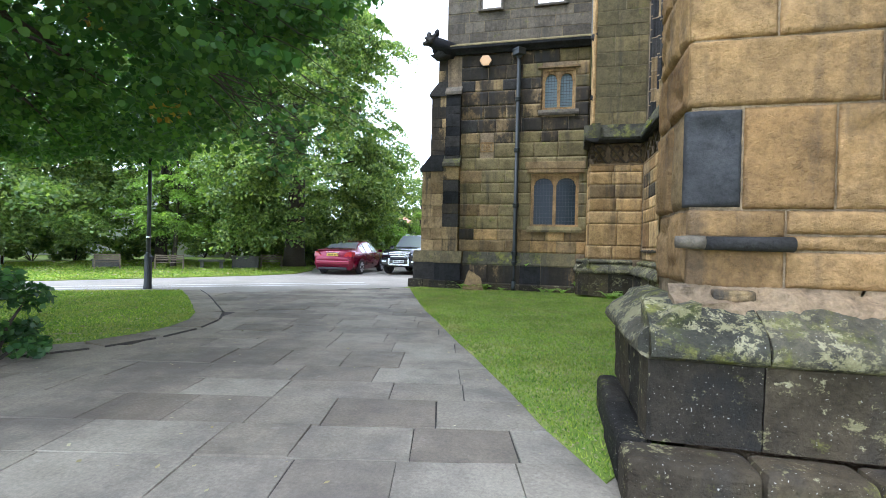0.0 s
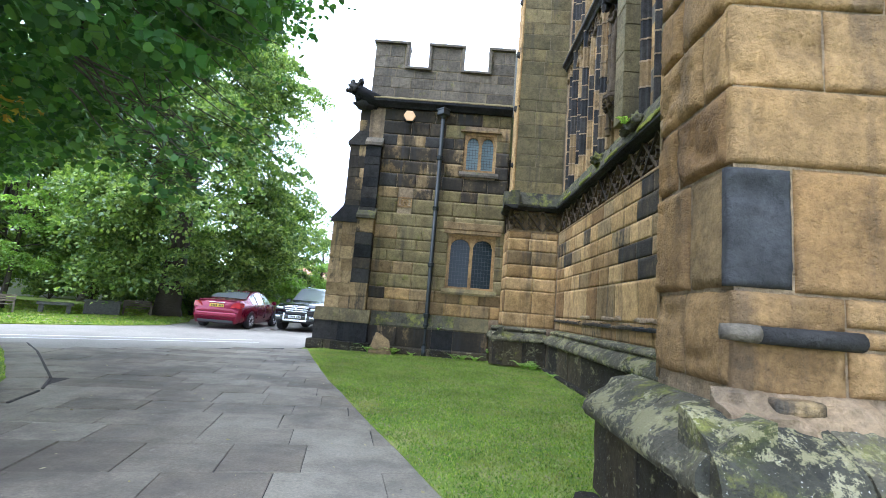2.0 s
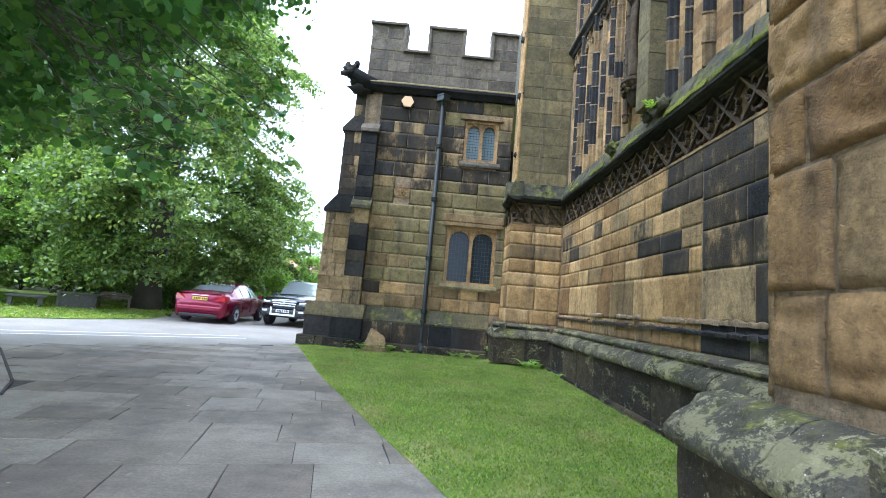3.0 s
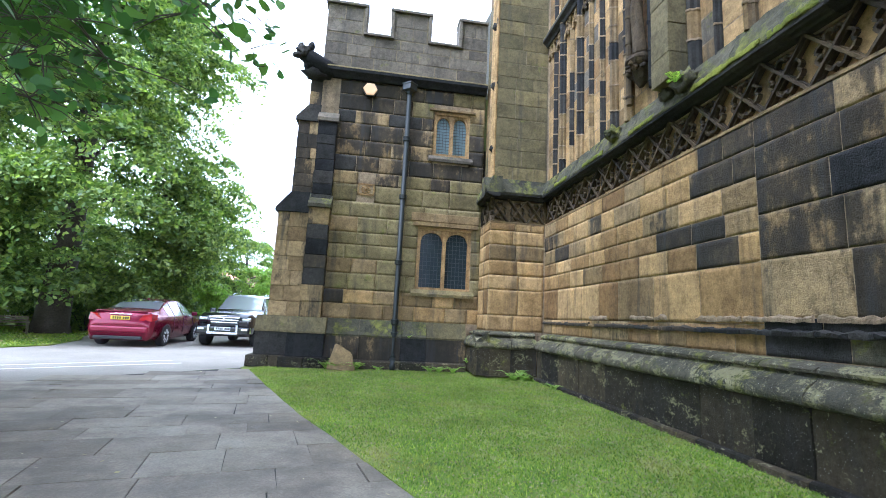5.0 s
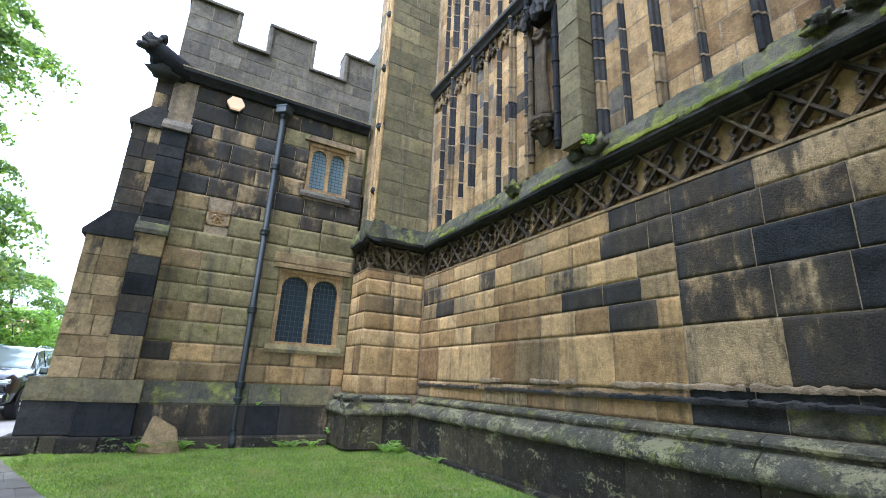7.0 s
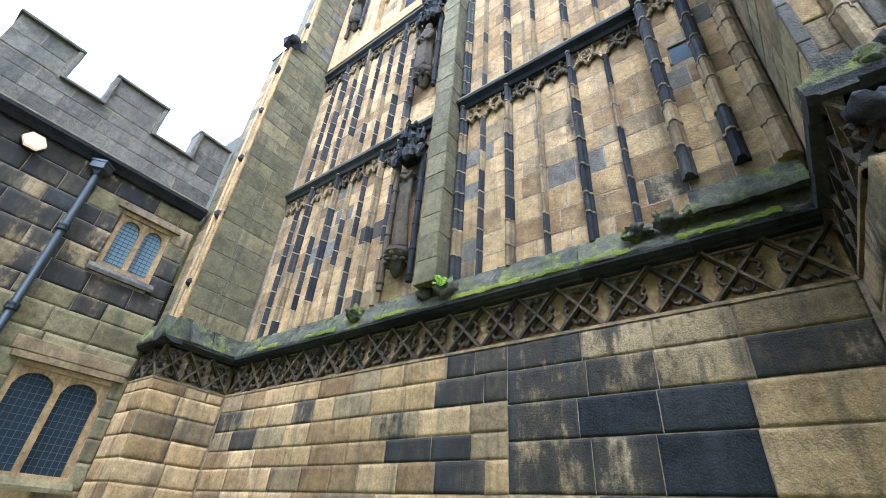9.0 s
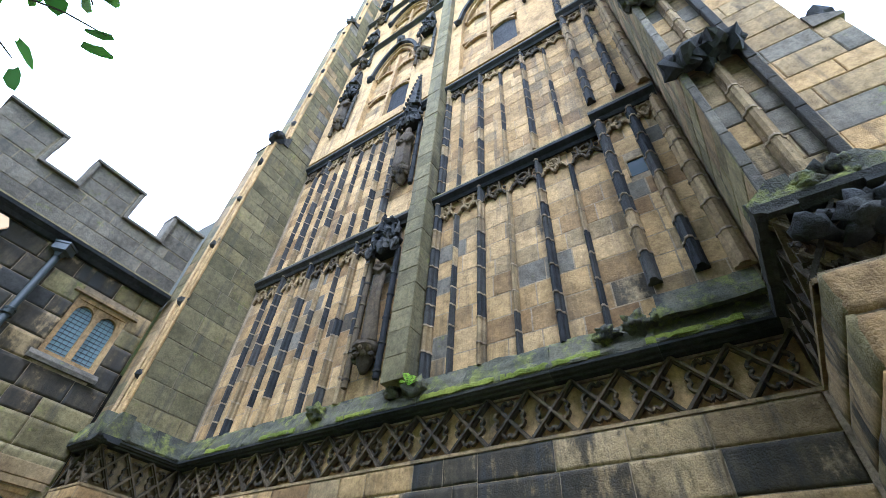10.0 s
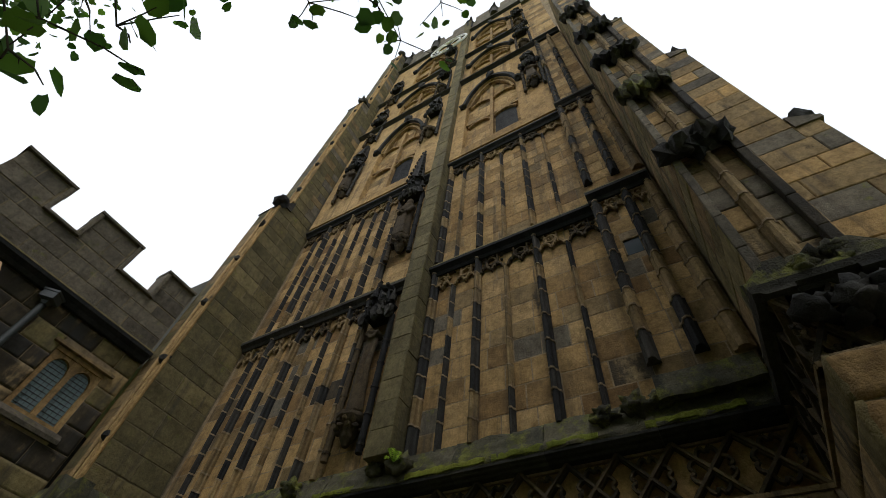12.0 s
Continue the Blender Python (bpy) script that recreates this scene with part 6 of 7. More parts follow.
# the lime tree that overhangs the path
rnd, rng = random.Random(77), np.random.default_rng(77)
lime = empty("lime_tree", "lime tree with low branches overhanging the path and an unseen tall crown added for shade", "tree", at=(0, 0, 0))
TX, TY = -10.6, 4.2
m = M()
m.tube([(TX, TY, -0.2), (TX, TY, 0.4), (TX + 0.05, TY + 0.1, 2.2), (TX, TY + 0.2, 5), (TX + 0.2, TY + 0.4, 9), (TX, TY + 0.5, 14)], [0.75, 0.5, 0.42, 0.36, 0.24, 0.06], 12)
part("trunk", m, BARK, lime, smooth=True)
cents, rads = [], []
branch = M()


def clear_of_lawn(x, y, z):
    """The crown keeps clear of the open lawn."""
    return x < -5.6 - 0.42 * max(0.0, y - 5.75) and (y > 3.4 or x < -6.0)


tries = 0
while len(cents) < 1500 and tries < 14000:
    tries += 1
    a, r = rnd.uniform(0, 2 * math.pi), 8.2 * math.sqrt(rnd.random())
    x, y = -10.4 + r * math.cos(a), 6.2 + r * math.sin(a)
    # the underside of the crown rises towards the drive and the church
    zl = max(3.5, 1.65 + 0.2 * y, 2.3 + 0.8 * x + 1.08 * y, 6.5 + 2.2 * x + 1.7 * y) + 0.3 * rnd.random() + 0.15 * math.sin(2.3 * x + y)
    if zl > 14:
        continue
    # out of view, the crown is raised and thickened to shade the lower walls
    z = zl + rnd.random() ** 1.5 * max(1.5, 15.0 * (1 - (r / 9.0) ** 2) - zl + 3.5)
    if not clear_of_lawn(x, y, z):
        continue
    cents.append((x, y, z))
    w = rnd.uniform(0.45, 0.9) * (1.0 if z < 7 else 1.5)
    rads.append((w, w, w * 0.42))
for i in range(0, len(cents), 14):
    x, y, z = cents[i]
    limb(branch, (TX + 0.1 * (x - TX), TY + 0.1 * (y - TY), 3.4 + 0.35 * z * rnd.uniform(0.7, 1.3)), (x, y, z), 0.06, 0.008, rnd, 0.1, 5)
tagged(part("branchwork", branch, BARK, lime), kind="stuff")
v = leaf_array(rng, np.array(cents), np.array(rads), rng.integers(70, 140, len(cents)), 0.125, 0.3, 8)
crown = new("crown", quads_mesh("crown", v, 8, LEAF_NEAR))
tagged(crown, kind="stuff").parent = lime
# low twigs hanging nearest the path
tw, tr, tc = [], [], []
twig = M()
SPRAYS = (((-5.71, 7.06, 3.35), 9, 0.2), ((-5.6, 6.95, 3.47), 9, 0.2), ((-5.77, 6.99, 3.53), 8, 0.2), ((-5.68, 7.15, 3.26), 6, 0.15), ((-5.69, 6.91, 3.74), 5, 0.16), ((-5.59, 6.75, 4.08), 5, 0.15),
          ((-5.39, 6.7, 4.45), 8, 0.22), ((-5.19, 6.57, 5.12), 10, 0.26), ((-5.0, 6.23, 5.29), 9, 0.26), ((-4.95, 6.55, 5.11), 9, 0.26),
          ((-5.74, 5.76, 2.89), 14, 0.3), ((-5.66, 5.95, 2.85), 12, 0.3), ((-5.92, 5.71, 2.8), 20, 0.4), ((-6.2, 5.8, 2.85), 26, 0.45), ((-6.5, 6.3, 2.75), 26, 0.42), ((-6.55, 6.35, 2.5), 20, 0.36), ((-6.2, 6.3, 2.75), 20, 0.4),
          ((-6.6, 6.4, 3.45), 36, 0.5), ((-6.95, 6.9, 3.2), 46, 0.55), ((-7.3, 7.6, 3.0), 40, 0.5))
for end, n, spread in SPRAYS:
    start = Vector((-7.6, 6.2, end[2] + 1.1))
    mid = limb(twig, start, end, 0.014, 0.003, rnd, 0.12, 7)
    for k in range(n):
        q = mid[6 + k % 2] + Vector((rnd.gauss(0, spread * 0.5), rnd.gauss(0, spread * 0.5), rnd.gauss(-0.03, spread * 0.22)))
        base = mid[6 + k % 2]
        if (q - base).length < 0.6:
            twig.tube([base, base.lerp(q, 0.6) + Vector((0, 0, 0.02)), q], [0.004, 0.003, 0.002], 4)
        tw.append(tuple(q))
        tr.append((0.07, 0.07, 0.05))
        tc.append(2)
tagged(part("twig_work", twig, BARK, lime), kind="stuff")
v = leaf_array(rng, np.array(tw), np.array(tr), np.array(tc), 0.085, 0.3, 8)
ob = new("hanging_leaves", quads_mesh("hanging_leaves", v, 8, LEAF_NEAR))
tagged(ob, kind="stuff").parent = lime
YEL = leafy_mat("yellowing leaf", (0.3, 0.16, 0.02), (0.4, 0.24, 0.03), (0.45, 0.33, 0.06), 0.4)
cy = np.array([(-9.4, 7.5, 4.0), (-9.7, 7.6, 3.85), (-10.4, 6.6, 5.2)])
v = leaf_array(rng, cy, np.array([(0.35, 0.35, 0.25)] * 3), np.array([30, 26, 24]), 0.11, 0.5, 8)
ob = new("yellowed_leaves", quads_mesh("yellowed_leaves", v, 8, YEL))
tagged(ob, "orange turning leaves", kind="stuff").parent = lime

# ---------- cars ----------
def blend_stations(stations, step):
    """Smooth run of stations through the given ones."""
    out = []
    n = len(stations)
    for i in range(n - 1):
        p = [np.array(stations[max(0, min(n - 1, j))]) for j in (i - 1, i, i + 1, i + 2)]
        m = max(1, round((p[2][0] - p[1][0]) / step))
        d1 = (p[2] - p[0]) / max(1e-6, p[2][0] - p[0][0]) * (p[2][0] - p[1][0])
        d2 = (p[3] - p[1]) / max(1e-6, p[3][0] - p[1][0]) * (p[2][0] - p[1][0])
        for k in range(m):
            u = k / m
            q = p[1] * (2 * u ** 3 - 3 * u * u + 1) + d1 * (u ** 3 - 2 * u * u + u) + p[2] * (3 * u * u - 2 * u ** 3) + d2 * (u ** 3 - u * u)
            q[0] = p[1][0] + (p[2][0] - p[1][0]) * u
            out.append(tuple(float(v) for v in q))
    return out + [tuple(stations[-1])]


def loft(stations, half, flags):
    """Rings of half-outlines mirrored and joined; faces that flags() names also carry a pane."""
    body, glass = M(), {}
    rings = []
    stations = blend_stations(stations, 0.11)
    for st in stations:
        h = half(*st)
        rings.append([(x, st[0], z) for x, z in h] + [(-x, st[0], z) for x, z in h[::-1][1:]])
    n = len(rings[0])
    for r in rings:
        body.v += r
    for i in range(len(rings) - 1):
        for k in range(n - 1):
            body.f.append((i * n + k, i * n + k + 1, (i + 1) * n + k + 1, (i + 1) * n + k))
            key = flags((stations[i][0] + stations[i + 1][0]) / 2, min(k, n - 2 - k))
            if key:
                q = [Vector(rings[i][k]), Vector(rings[i][k + 1]), Vector(rings[i + 1][k + 1]), Vector(rings[i + 1][k])]
                c = sum(q, Vector()) / 4
                nrm = (q[1] - q[0]).cross(q[3] - q[0])
                if nrm.length < 1e-6:
                    nrm = (q[2] - q[1]).cross(q[3] - q[1])
                nrm.normalize()
                if nrm.dot(c - Vector((0, c.y, 0.8))) < 0:
                    nrm = -nrm
                lift = Vector((math.copysign(0.008, c.x), 0, 0.004)) if key[0] == "side_window" else Vector((0, 0, 0.01))
                glass.setdefault((*key, k > n / 2 and key[0] == "side_window"), M()).add([p + lift for p in q], [(0, 1, 2, 3)])
    body.f += [tuple(range(n))[::-1], tuple(range((len(rings) - 1) * n, len(rings) * n))]
    return body, glass


def saloon_glass(s, k):
    if k == 5:
        for j, (a, b) in enumerate(((1.15, 1.6), (1.68, 2.45), (2.53, 3.3))):
            if a < s < b:
                return ("side_window", j)
    if k in (7, 8) and 0.86 < s < 1.62:
        return ("rear_screen", 0)
    if k in (7, 8) and 2.9 < s < 3.66:
        return ("windscreen", 0)


def tall_glass(s, k):
    if k == 5:
        for j, (a, b) in enumerate(((1.6, 2.45), (2.53, 3.4), (3.48, 4.6))):
            if a < s < b:
                return ("side_window", j)
    if k in (7, 8) and 1.4 < s < 2.06:
        return ("windscreen", 0)


def van_glass(s, k):
    if k == 5 and 1.2 < s < 3.9:
        return ("side_window", 0)
    if k in (7, 8) and (0.95 < s < 1.38 or 3.65 < s < 4.05):
        return ("windscreen" if s < 2 else "rear_screen", 0)


def wheel(parent, x, y, r, w):
    s = 1 if x > 0 else -1
    prof = [(r * 0.62, -w / 2), (r * 0.92, -w / 2), (r, -w * 0.35), (r, w * 0.35), (r * 0.92, w / 2), (r * 0.62, w / 2)]
    k = M().lathe(prof, (0, 0, 0), 24)
    t = part("wheel", M().add([(x + s * vz * 1.0, y + vx, r + vy) for vx, vy, vz in k.v], k.f), TYRE, parent, smooth=False)
    rim = M()
    k = M().lathe([(r * 0.64, -w * 0.2), (r * 0.64, w * 0.48), (r * 0.58, w * 0.5), (r * 0.56, w * 0.3), (0.02, w * 0.28)], (0, 0, 0), 24)
    rim.add([(x + s * vz, y + vx, r + vy) for vx, vy, vz in k.v], k.f)
    part("rim", rim, BLACKPLASTIC, t)
    sp = M()
    for i in range(5):
        a = 2 * math.pi * i / 5 + 0.3
        d, o = Vector((0, math.cos(a), math.sin(a))), Vector((0, -math.sin(a), math.cos(a)))
        c, xo = Vector((x, y, r)), Vector((s * w * 0.5, 0, 0))
        for sg in (-1, 1):
            p = [c + xo * 0.95 + o * sg * 0.005, c + xo * 0.95 + o * sg * 0.055, c + xo * 1.08 + d * r * 0.63 + o * sg * 0.085, c + xo * 1.08 + d * r * 0.63 + o * sg * 0.03]
            sp.add(p + [q - Vector((s * 0.03, 0, 0)) for q in p], [(0, 1, 2, 3), (4, 5, 6, 7), (0, 1, 5, 4), (1, 2, 6, 5), (2, 3, 7, 6), (3, 0, 4, 7)])
    part("spokes", sp, ALLOY, t)
    # flat dark half ring stands in for the shaded gap of an uncut arch
    ar = M()
    for k in range(14):
        a, b = math.pi * k / 14, math.pi * (k + 1) / 14
        ar.add([(x + s * 0.105, y + q * math.cos(t_), r + q * math.sin(t_)) for q in (r * 1.02, r * 1.17) for t_ in (a, b)], [(0, 1, 3, 2)])
    part("wheel_arch", ar, BLACKPLASTIC, parent)


def plate_bars(parent, mat, x, y, z, s):
    p = part("number_plate", M().bevel_box(x - 0.26, x + 0.26, y - 0.012, y + 0.012, z - 0.055, z + 0.055, 0.006), mat, parent)
    for i in range(7):
        u = x - 0.2 + i * 0.06 + (0.04 if i > 3 else 0)
        part("plate_character", M().box(u, u + 0.04, y + s * 0.0125, y + s * 0.0155, z - 0.035, z + 0.035), INK, p)


def half_saloon(s, hw, zb, zt, wt):
    z0 = 0.2 + (0.1 if s < 0.05 or s > 4.55 else 0)
    return [(0.0, z0), (hw * 0.86, z0), (hw * 0.97, z0 + 0.14), (hw, z0 + (zb - z0) * 0.55), (hw * 0.985, zb - 0.06), (hw * 0.95, zb), (wt + (hw * 0.93 - wt) * 0.15, zt - (zt - zb) * 0.13), (wt, zt), (wt * 0.5, zt + 0.018), (0, zt + 0.025)]


red = empty("saloon_car", "dark red metallic saloon parked with its rear outward", "car", "parked cars", at=(-13.15, 21.05, -0.005))
st = [(0.0, 0.8, 0.66, 0.72, 0.66), (0.04, 0.85, 0.82, 0.95, 0.7), (0.1, 0.88, 0.9, 1.04, 0.72), (0.45, 0.91, 0.95, 1.09, 0.74), (0.82, 0.925, 0.96, 1.13, 0.71), (1.25, 0.93, 0.96, 1.31, 0.63), (1.7, 0.93, 0.955, 1.435, 0.57), (2.3, 0.93, 0.95, 1.48, 0.56), (2.85, 0.93, 0.94, 1.43, 0.57), (3.3, 0.93, 0.93, 1.23, 0.64), (3.72, 0.92, 0.91, 1.02, 0.72), (4.2, 0.89, 0.82, 0.9, 0.7), (4.5, 0.83, 0.7, 0.76, 0.62), (4.63, 0.72, 0.58, 0.62, 0.55)]
body, glass = loft(st, half_saloon, saloon_glass)
part("body", body, RED, red, smooth=True)
for key, g in glass.items():
    part(key[0], g, CARGLASS, red)
for x in (-0.855, 0.855):
    for y in (0.98, 3.72):
        wheel(red, x, y, 0.325, 0.22)
part("rear_bumper", M().bevel_box(-0.66, 0.66, -0.02, 0.12, 0.22, 0.33, 0.03), BLACKPLASTIC, red)
part("bumper_lip", M().bevel_box(-0.8, 0.8, -0.05, 0.14, 0.42, 0.62, 0.06), RED, red)
part("boot_edge", M().bevel_box(-0.7, 0.7, 0.05, 0.14, 1.045, 1.075, 0.012), RED, red)
for s in (-1, 1):
    lamp = M().add([(s * 0.5, 0.0, 0.8), (s * 0.86, 0.03, 0.78), (s * 0.905, 0.3, 0.84), (s * 0.885, 0.34, 0.98), (s * 0.84, 0.05, 1.0), (s * 0.62, 0.012, 0.97), (s * 0.5, 0.1, 0.8), (s * 0.8, 0.13, 0.78), (s * 0.8, 0.3, 0.84), (s * 0.8, 0.34, 0.98), (s * 0.8, 0.15, 1.0), (s * 0.62, 0.112, 0.97)],
                   [(0, 1, 4, 5), (1, 2, 3, 4), (0, 1, 7, 6), (1, 2, 8, 7), (3, 4, 10, 9), (4, 5, 11, 10), (5, 0, 6, 11), (2, 3, 9, 8)])
    part("tail_lamp", lamp, TAILRED, red, "glossy red tail lamp")
    part("mirror", M().bevel_box(min(s * 0.92, s * 1.1), max(s * 0.92, s * 1.1), 3.2, 3.3, 0.96, 1.1, 0.03), RED, red)
    for y in (1.75, 2.65):
        part("door_handle", M().bevel_box(min(s * 0.925, s * 0.95), max(s * 0.925, s * 0.95), y, y + 0.2, 0.83, 0.86, 0.008), RED, red)
    for y in (1.63, 2.49, 3.4):
        part("door_gap", M().box(min(s * 0.9, s * 0.934), max(s * 0.9, s * 0.934), y, y + 0.012, 0.4, 0.9), BLACKPLASTIC, red)
part("boot_lid_trim", M().bevel_box(-0.3, 0.3, -0.005, 0.03, 0.96, 0.98, 0.006), SILVER, red)
plate_bars(red, YELLOWPLATE, 0, -0.008, 0.86, -1)
part("aerial_fin", M().bevel_box(-0.03, 0.03, 1.7, 1.88, 1.45, 1.51, 0.02), RED, red)
red.rotation_euler = (0, 0, radians(2))


def half_suv(s, hw, zb, zt, wt):
    z0 = 0.36
    return [(0.0, z0), (hw * 0.86, z0), (hw * 0.98, z0 + 0.1), (hw, z0 + (zb - z0) * 0.6), (hw * 0.985, zb - 0.06), (hw * 0.95, zb), (wt + (hw * 0.93 - wt) * 0.15, zt - (zt - zb) * 0.1), (wt, zt), (wt * 0.5, zt + 0.02), (0, zt + 0.03)]


suv = empty("off_road_car", "black four-wheel-drive car with chrome grille, parked nose outward", "car", "parked cars", at=(-10.3, 22.8, -0.005))
st = [(0.0, 0.82, 0.9, 0.98, 0.74), (0.06, 0.88, 0.98, 1.06, 0.78), (0.3, 0.92, 1.04, 1.13, 0.8), (1.25, 0.935, 1.1, 1.2, 0.8), (1.4, 0.935, 1.11, 1.24, 0.78), (1.75, 0.935, 1.12, 1.52, 0.72), (2.1, 0.935, 1.12, 1.78, 0.66), (3.0, 0.935, 1.12, 1.83, 0.66), (4.5, 0.93, 1.12, 1.8, 0.66), (4.75, 0.9, 1.1, 1.6, 0.68), (4.85, 0.86, 1.0, 1.2, 0.7)]
body, glass = loft(st, half_suv, tall_glass)
part("body", body, BLACKCAR, suv, smooth=True)
for key, g in glass.items():
    part(key[0], g, CARGLASS, suv)
for x in (-0.85, 0.85):
    for y in (0.85, 3.6):
        wheel(suv, x, y, 0.38, 0.26)
part("front_bumper", M().bevel_box(-0.88, 0.88, -0.1, 0.15, 0.42, 0.68, 0.05), BLACKCAR, suv)
part("skid_plate", M().bevel_box(-0.5, 0.5, -0.125, -0.09, 0.42, 0.5, 0.012), SILVER, suv, "silver lower bumper guard")
for s in (-0.5, 0.42):
    part("bumper_guard", M().bevel_box(s, s + 0.08, -0.12, -0.08, 0.502, 0.74, 0.012), SILVER, suv, "silver upright on the bumper")
part("intake", M().bevel_box(-0.4, 0.4, -0.11, -0.07, 0.72, 0.8, 0.01), BLACKPLASTIC, suv)
for i in range(3):
    part("grille_bar", M().bevel_box(-0.5 + 0.03 * i, 0.5 - 0.03 * i, -0.03, 0.03, 0.96 - 0.085 * i, 1.01 - 0.085 * i, 0.012), SILVER, suv, "chrome grille bar")
part("badge", M().lump((0, -0.05, 0.9), (0.06, 0.02, 0.06), 1, 0.1, 2), SILVER, suv)
for s in (-1, 1):
    part("headlamp", M().bevel_box(min(s * 0.54, s * 0.86), max(s * 0.54, s * 0.86), -0.01, 0.3, 0.86, 1.0, 0.05), HEADLAMP, suv, "clear headlamp with bright reflector")
    part("fog_lamp", M().bevel_box(min(s * 0.6, s * 0.82), max(s * 0.6, s * 0.82), -0.112, -0.08, 0.56, 0.63, 0.01), SILVER, suv)
    part("mirror", M().bevel_box(min(s * 0.94, s * 1.14), max(s * 0.94, s * 1.14), 1.6, 1.7, 1.12, 1.3, 0.03), BLACKCAR, suv)
    part("roof_rail", M().tube([(s * 0.6, 2.3, 1.83), (s * 0.61, 2.45, 1.89), (s * 0.61, 4.2, 1.88), (s * 0.6, 4.35, 1.82)], 0.018, 6), SILVER, suv)
    part("wiper", M().tube([(s * 0.1 + 0.2, 1.42, 1.25), (s * 0.1 - 0.3, 1.62, 1.41)], 0.009, 5), BLACKPLASTIC, suv)
plate_bars(suv, WHITEPLATE, 0, -0.12, 0.61, -1)
suv.rotation_euler = (0, 0, radians(-3))

van = empty("parked_van", "pale grey vehicle far across the churchyard", "car", "parked cars", at=(-27.6, 15.2, 0.0))
van.rotation_euler = (0, 0, radians(55))
st = [(0.0, 0.8, 0.8, 0.86, 0.7), (0.1, 0.88, 0.95, 1.0, 0.76), (0.9, 0.9, 1.0, 1.1, 0.78), (1.4, 0.9, 1.0, 1.6, 0.66), (3.6, 0.9, 1.0, 1.65, 0.66), (4.1, 0.86, 0.95, 1.1, 0.7)]
body, glass = loft(st, half_suv, van_glass)
part("body", body, SILVER, van, smooth=True)
for key, g in glass.items():
    part(key[0], g, CARGLASS, van)
for x in (-0.78, 0.78):
    for y in (0.8, 3.3):
        wheel(van, x, y, 0.32, 0.2)

# ---------- churchyard furniture ----------
post = empty("lamp_post", "slim dark lamp post with fluted base on the grass", "lamp post", at=(-14.75, 12.1, 0))
part("column", M().lathe([(0.06, 1.0), (0.055, 2.5), (0.045, 5.2)], (0, 0, 0), 10), IRON, post, smooth=True)
part("base", M().lathe([(0.125, 0), (0.125, 0.08), (0.11, 0.14), (0.1, 0.85), (0.115, 0.9), (0.115, 0.97), (0.08, 1.05), (0.07, 1.12)], (0, 0, 0), 12), IRON, post)
part("collar", M().lathe([(0.075, 1.55), (0.075, 1.6)], (0, 0, 0), 10), SILVER, post)


def bench(at, turn, length=1.6):
    b = empty("bench", "weathered slatted timber bench", "bench", "churchyard benches", at=at)
    for i in range(4):
        part("seat_slat", M().bevel_box(-length / 2, length / 2, -0.22 + 0.12 * i, -0.12 + 0.12 * i, 0.42, 0.45, 0.005), WOOD, b)
    for i in range(3):
        part("back_slat", M().bevel_box(-length / 2, length / 2, 0.26, 0.29, 0.55 + 0.13 * i, 0.64 + 0.13 * i, 0.005), WOOD, b)
    for s in (-length / 2, length / 2 - 0.07):
        for y, h in ((-0.22, 0.62), (0.24, 0.92)):
            part("leg", M().bevel_box(s, s + 0.07, y, y + 0.07, 0, h, 0.006), WOOD, b)
        part("armrest", M().bevel_box(s, s + 0.07, -0.26, 0.3, 0.62, 0.66, 0.006), WOOD, b)
    b.rotation_euler, b.scale = (0, 0, radians(turn)), (0.8, 0.8, 0.8)
    return b


bench((-23.5, 18.2, 0.03), 50, 1.3)
bench((-21.4, 19.7, 0.03), 42)
bench((-18.9, 24.6, 0.03), 40, 1.5)


def tomb(at, turn, l, w, h, table):
    t = empty("table_tomb", "weathered stone table tomb on the lawn", "tomb", "table tombs", at=at)
    part("slab", M().bevel_box(-l / 2, l / 2, -w / 2, w / 2, h - 0.12, h, 0.02), TOMBSTONE, t)
    if table:
        for x in (-l / 2 + 0.2, l / 2 - 0.2):
            part("support", M().bevel_box(x - 0.1, x + 0.1, -w / 2 + 0.1, w / 2 - 0.1, 0, h - 0.122, 0.015), TOMBSTONE, t)
    else:
        part("chest", M().bevel_box(-l / 2 + 0.08, l / 2 - 0.08, -w / 2 + 0.08, w / 2 - 0.08, 0, h - 0.122, 0.015), TOMBSTONE, t)
        for x in (-l / 2 + 0.1, l / 2 - 0.1):
            part("pilaster", M().bevel_box(x - 0.06, x + 0.06, -w / 2 + 0.03, -w / 2 + 0.1, 0, h - 0.122, 0.01), TOMBSTONE, t)
    t.rotation_euler, t.scale = (0, 0, radians(turn)), (0.85, 0.85, 0.85)


tomb((-20.6, 21.7, 0.03), 40, 1.5, 0.8, 0.55, True)
tomb((-19.5, 23.0, 0.03), 40, 1.7, 0.8, 0.8, False)
tomb((-25.0, 19.4, 0.03), 50, 1.4, 0.8, 0.5, False)


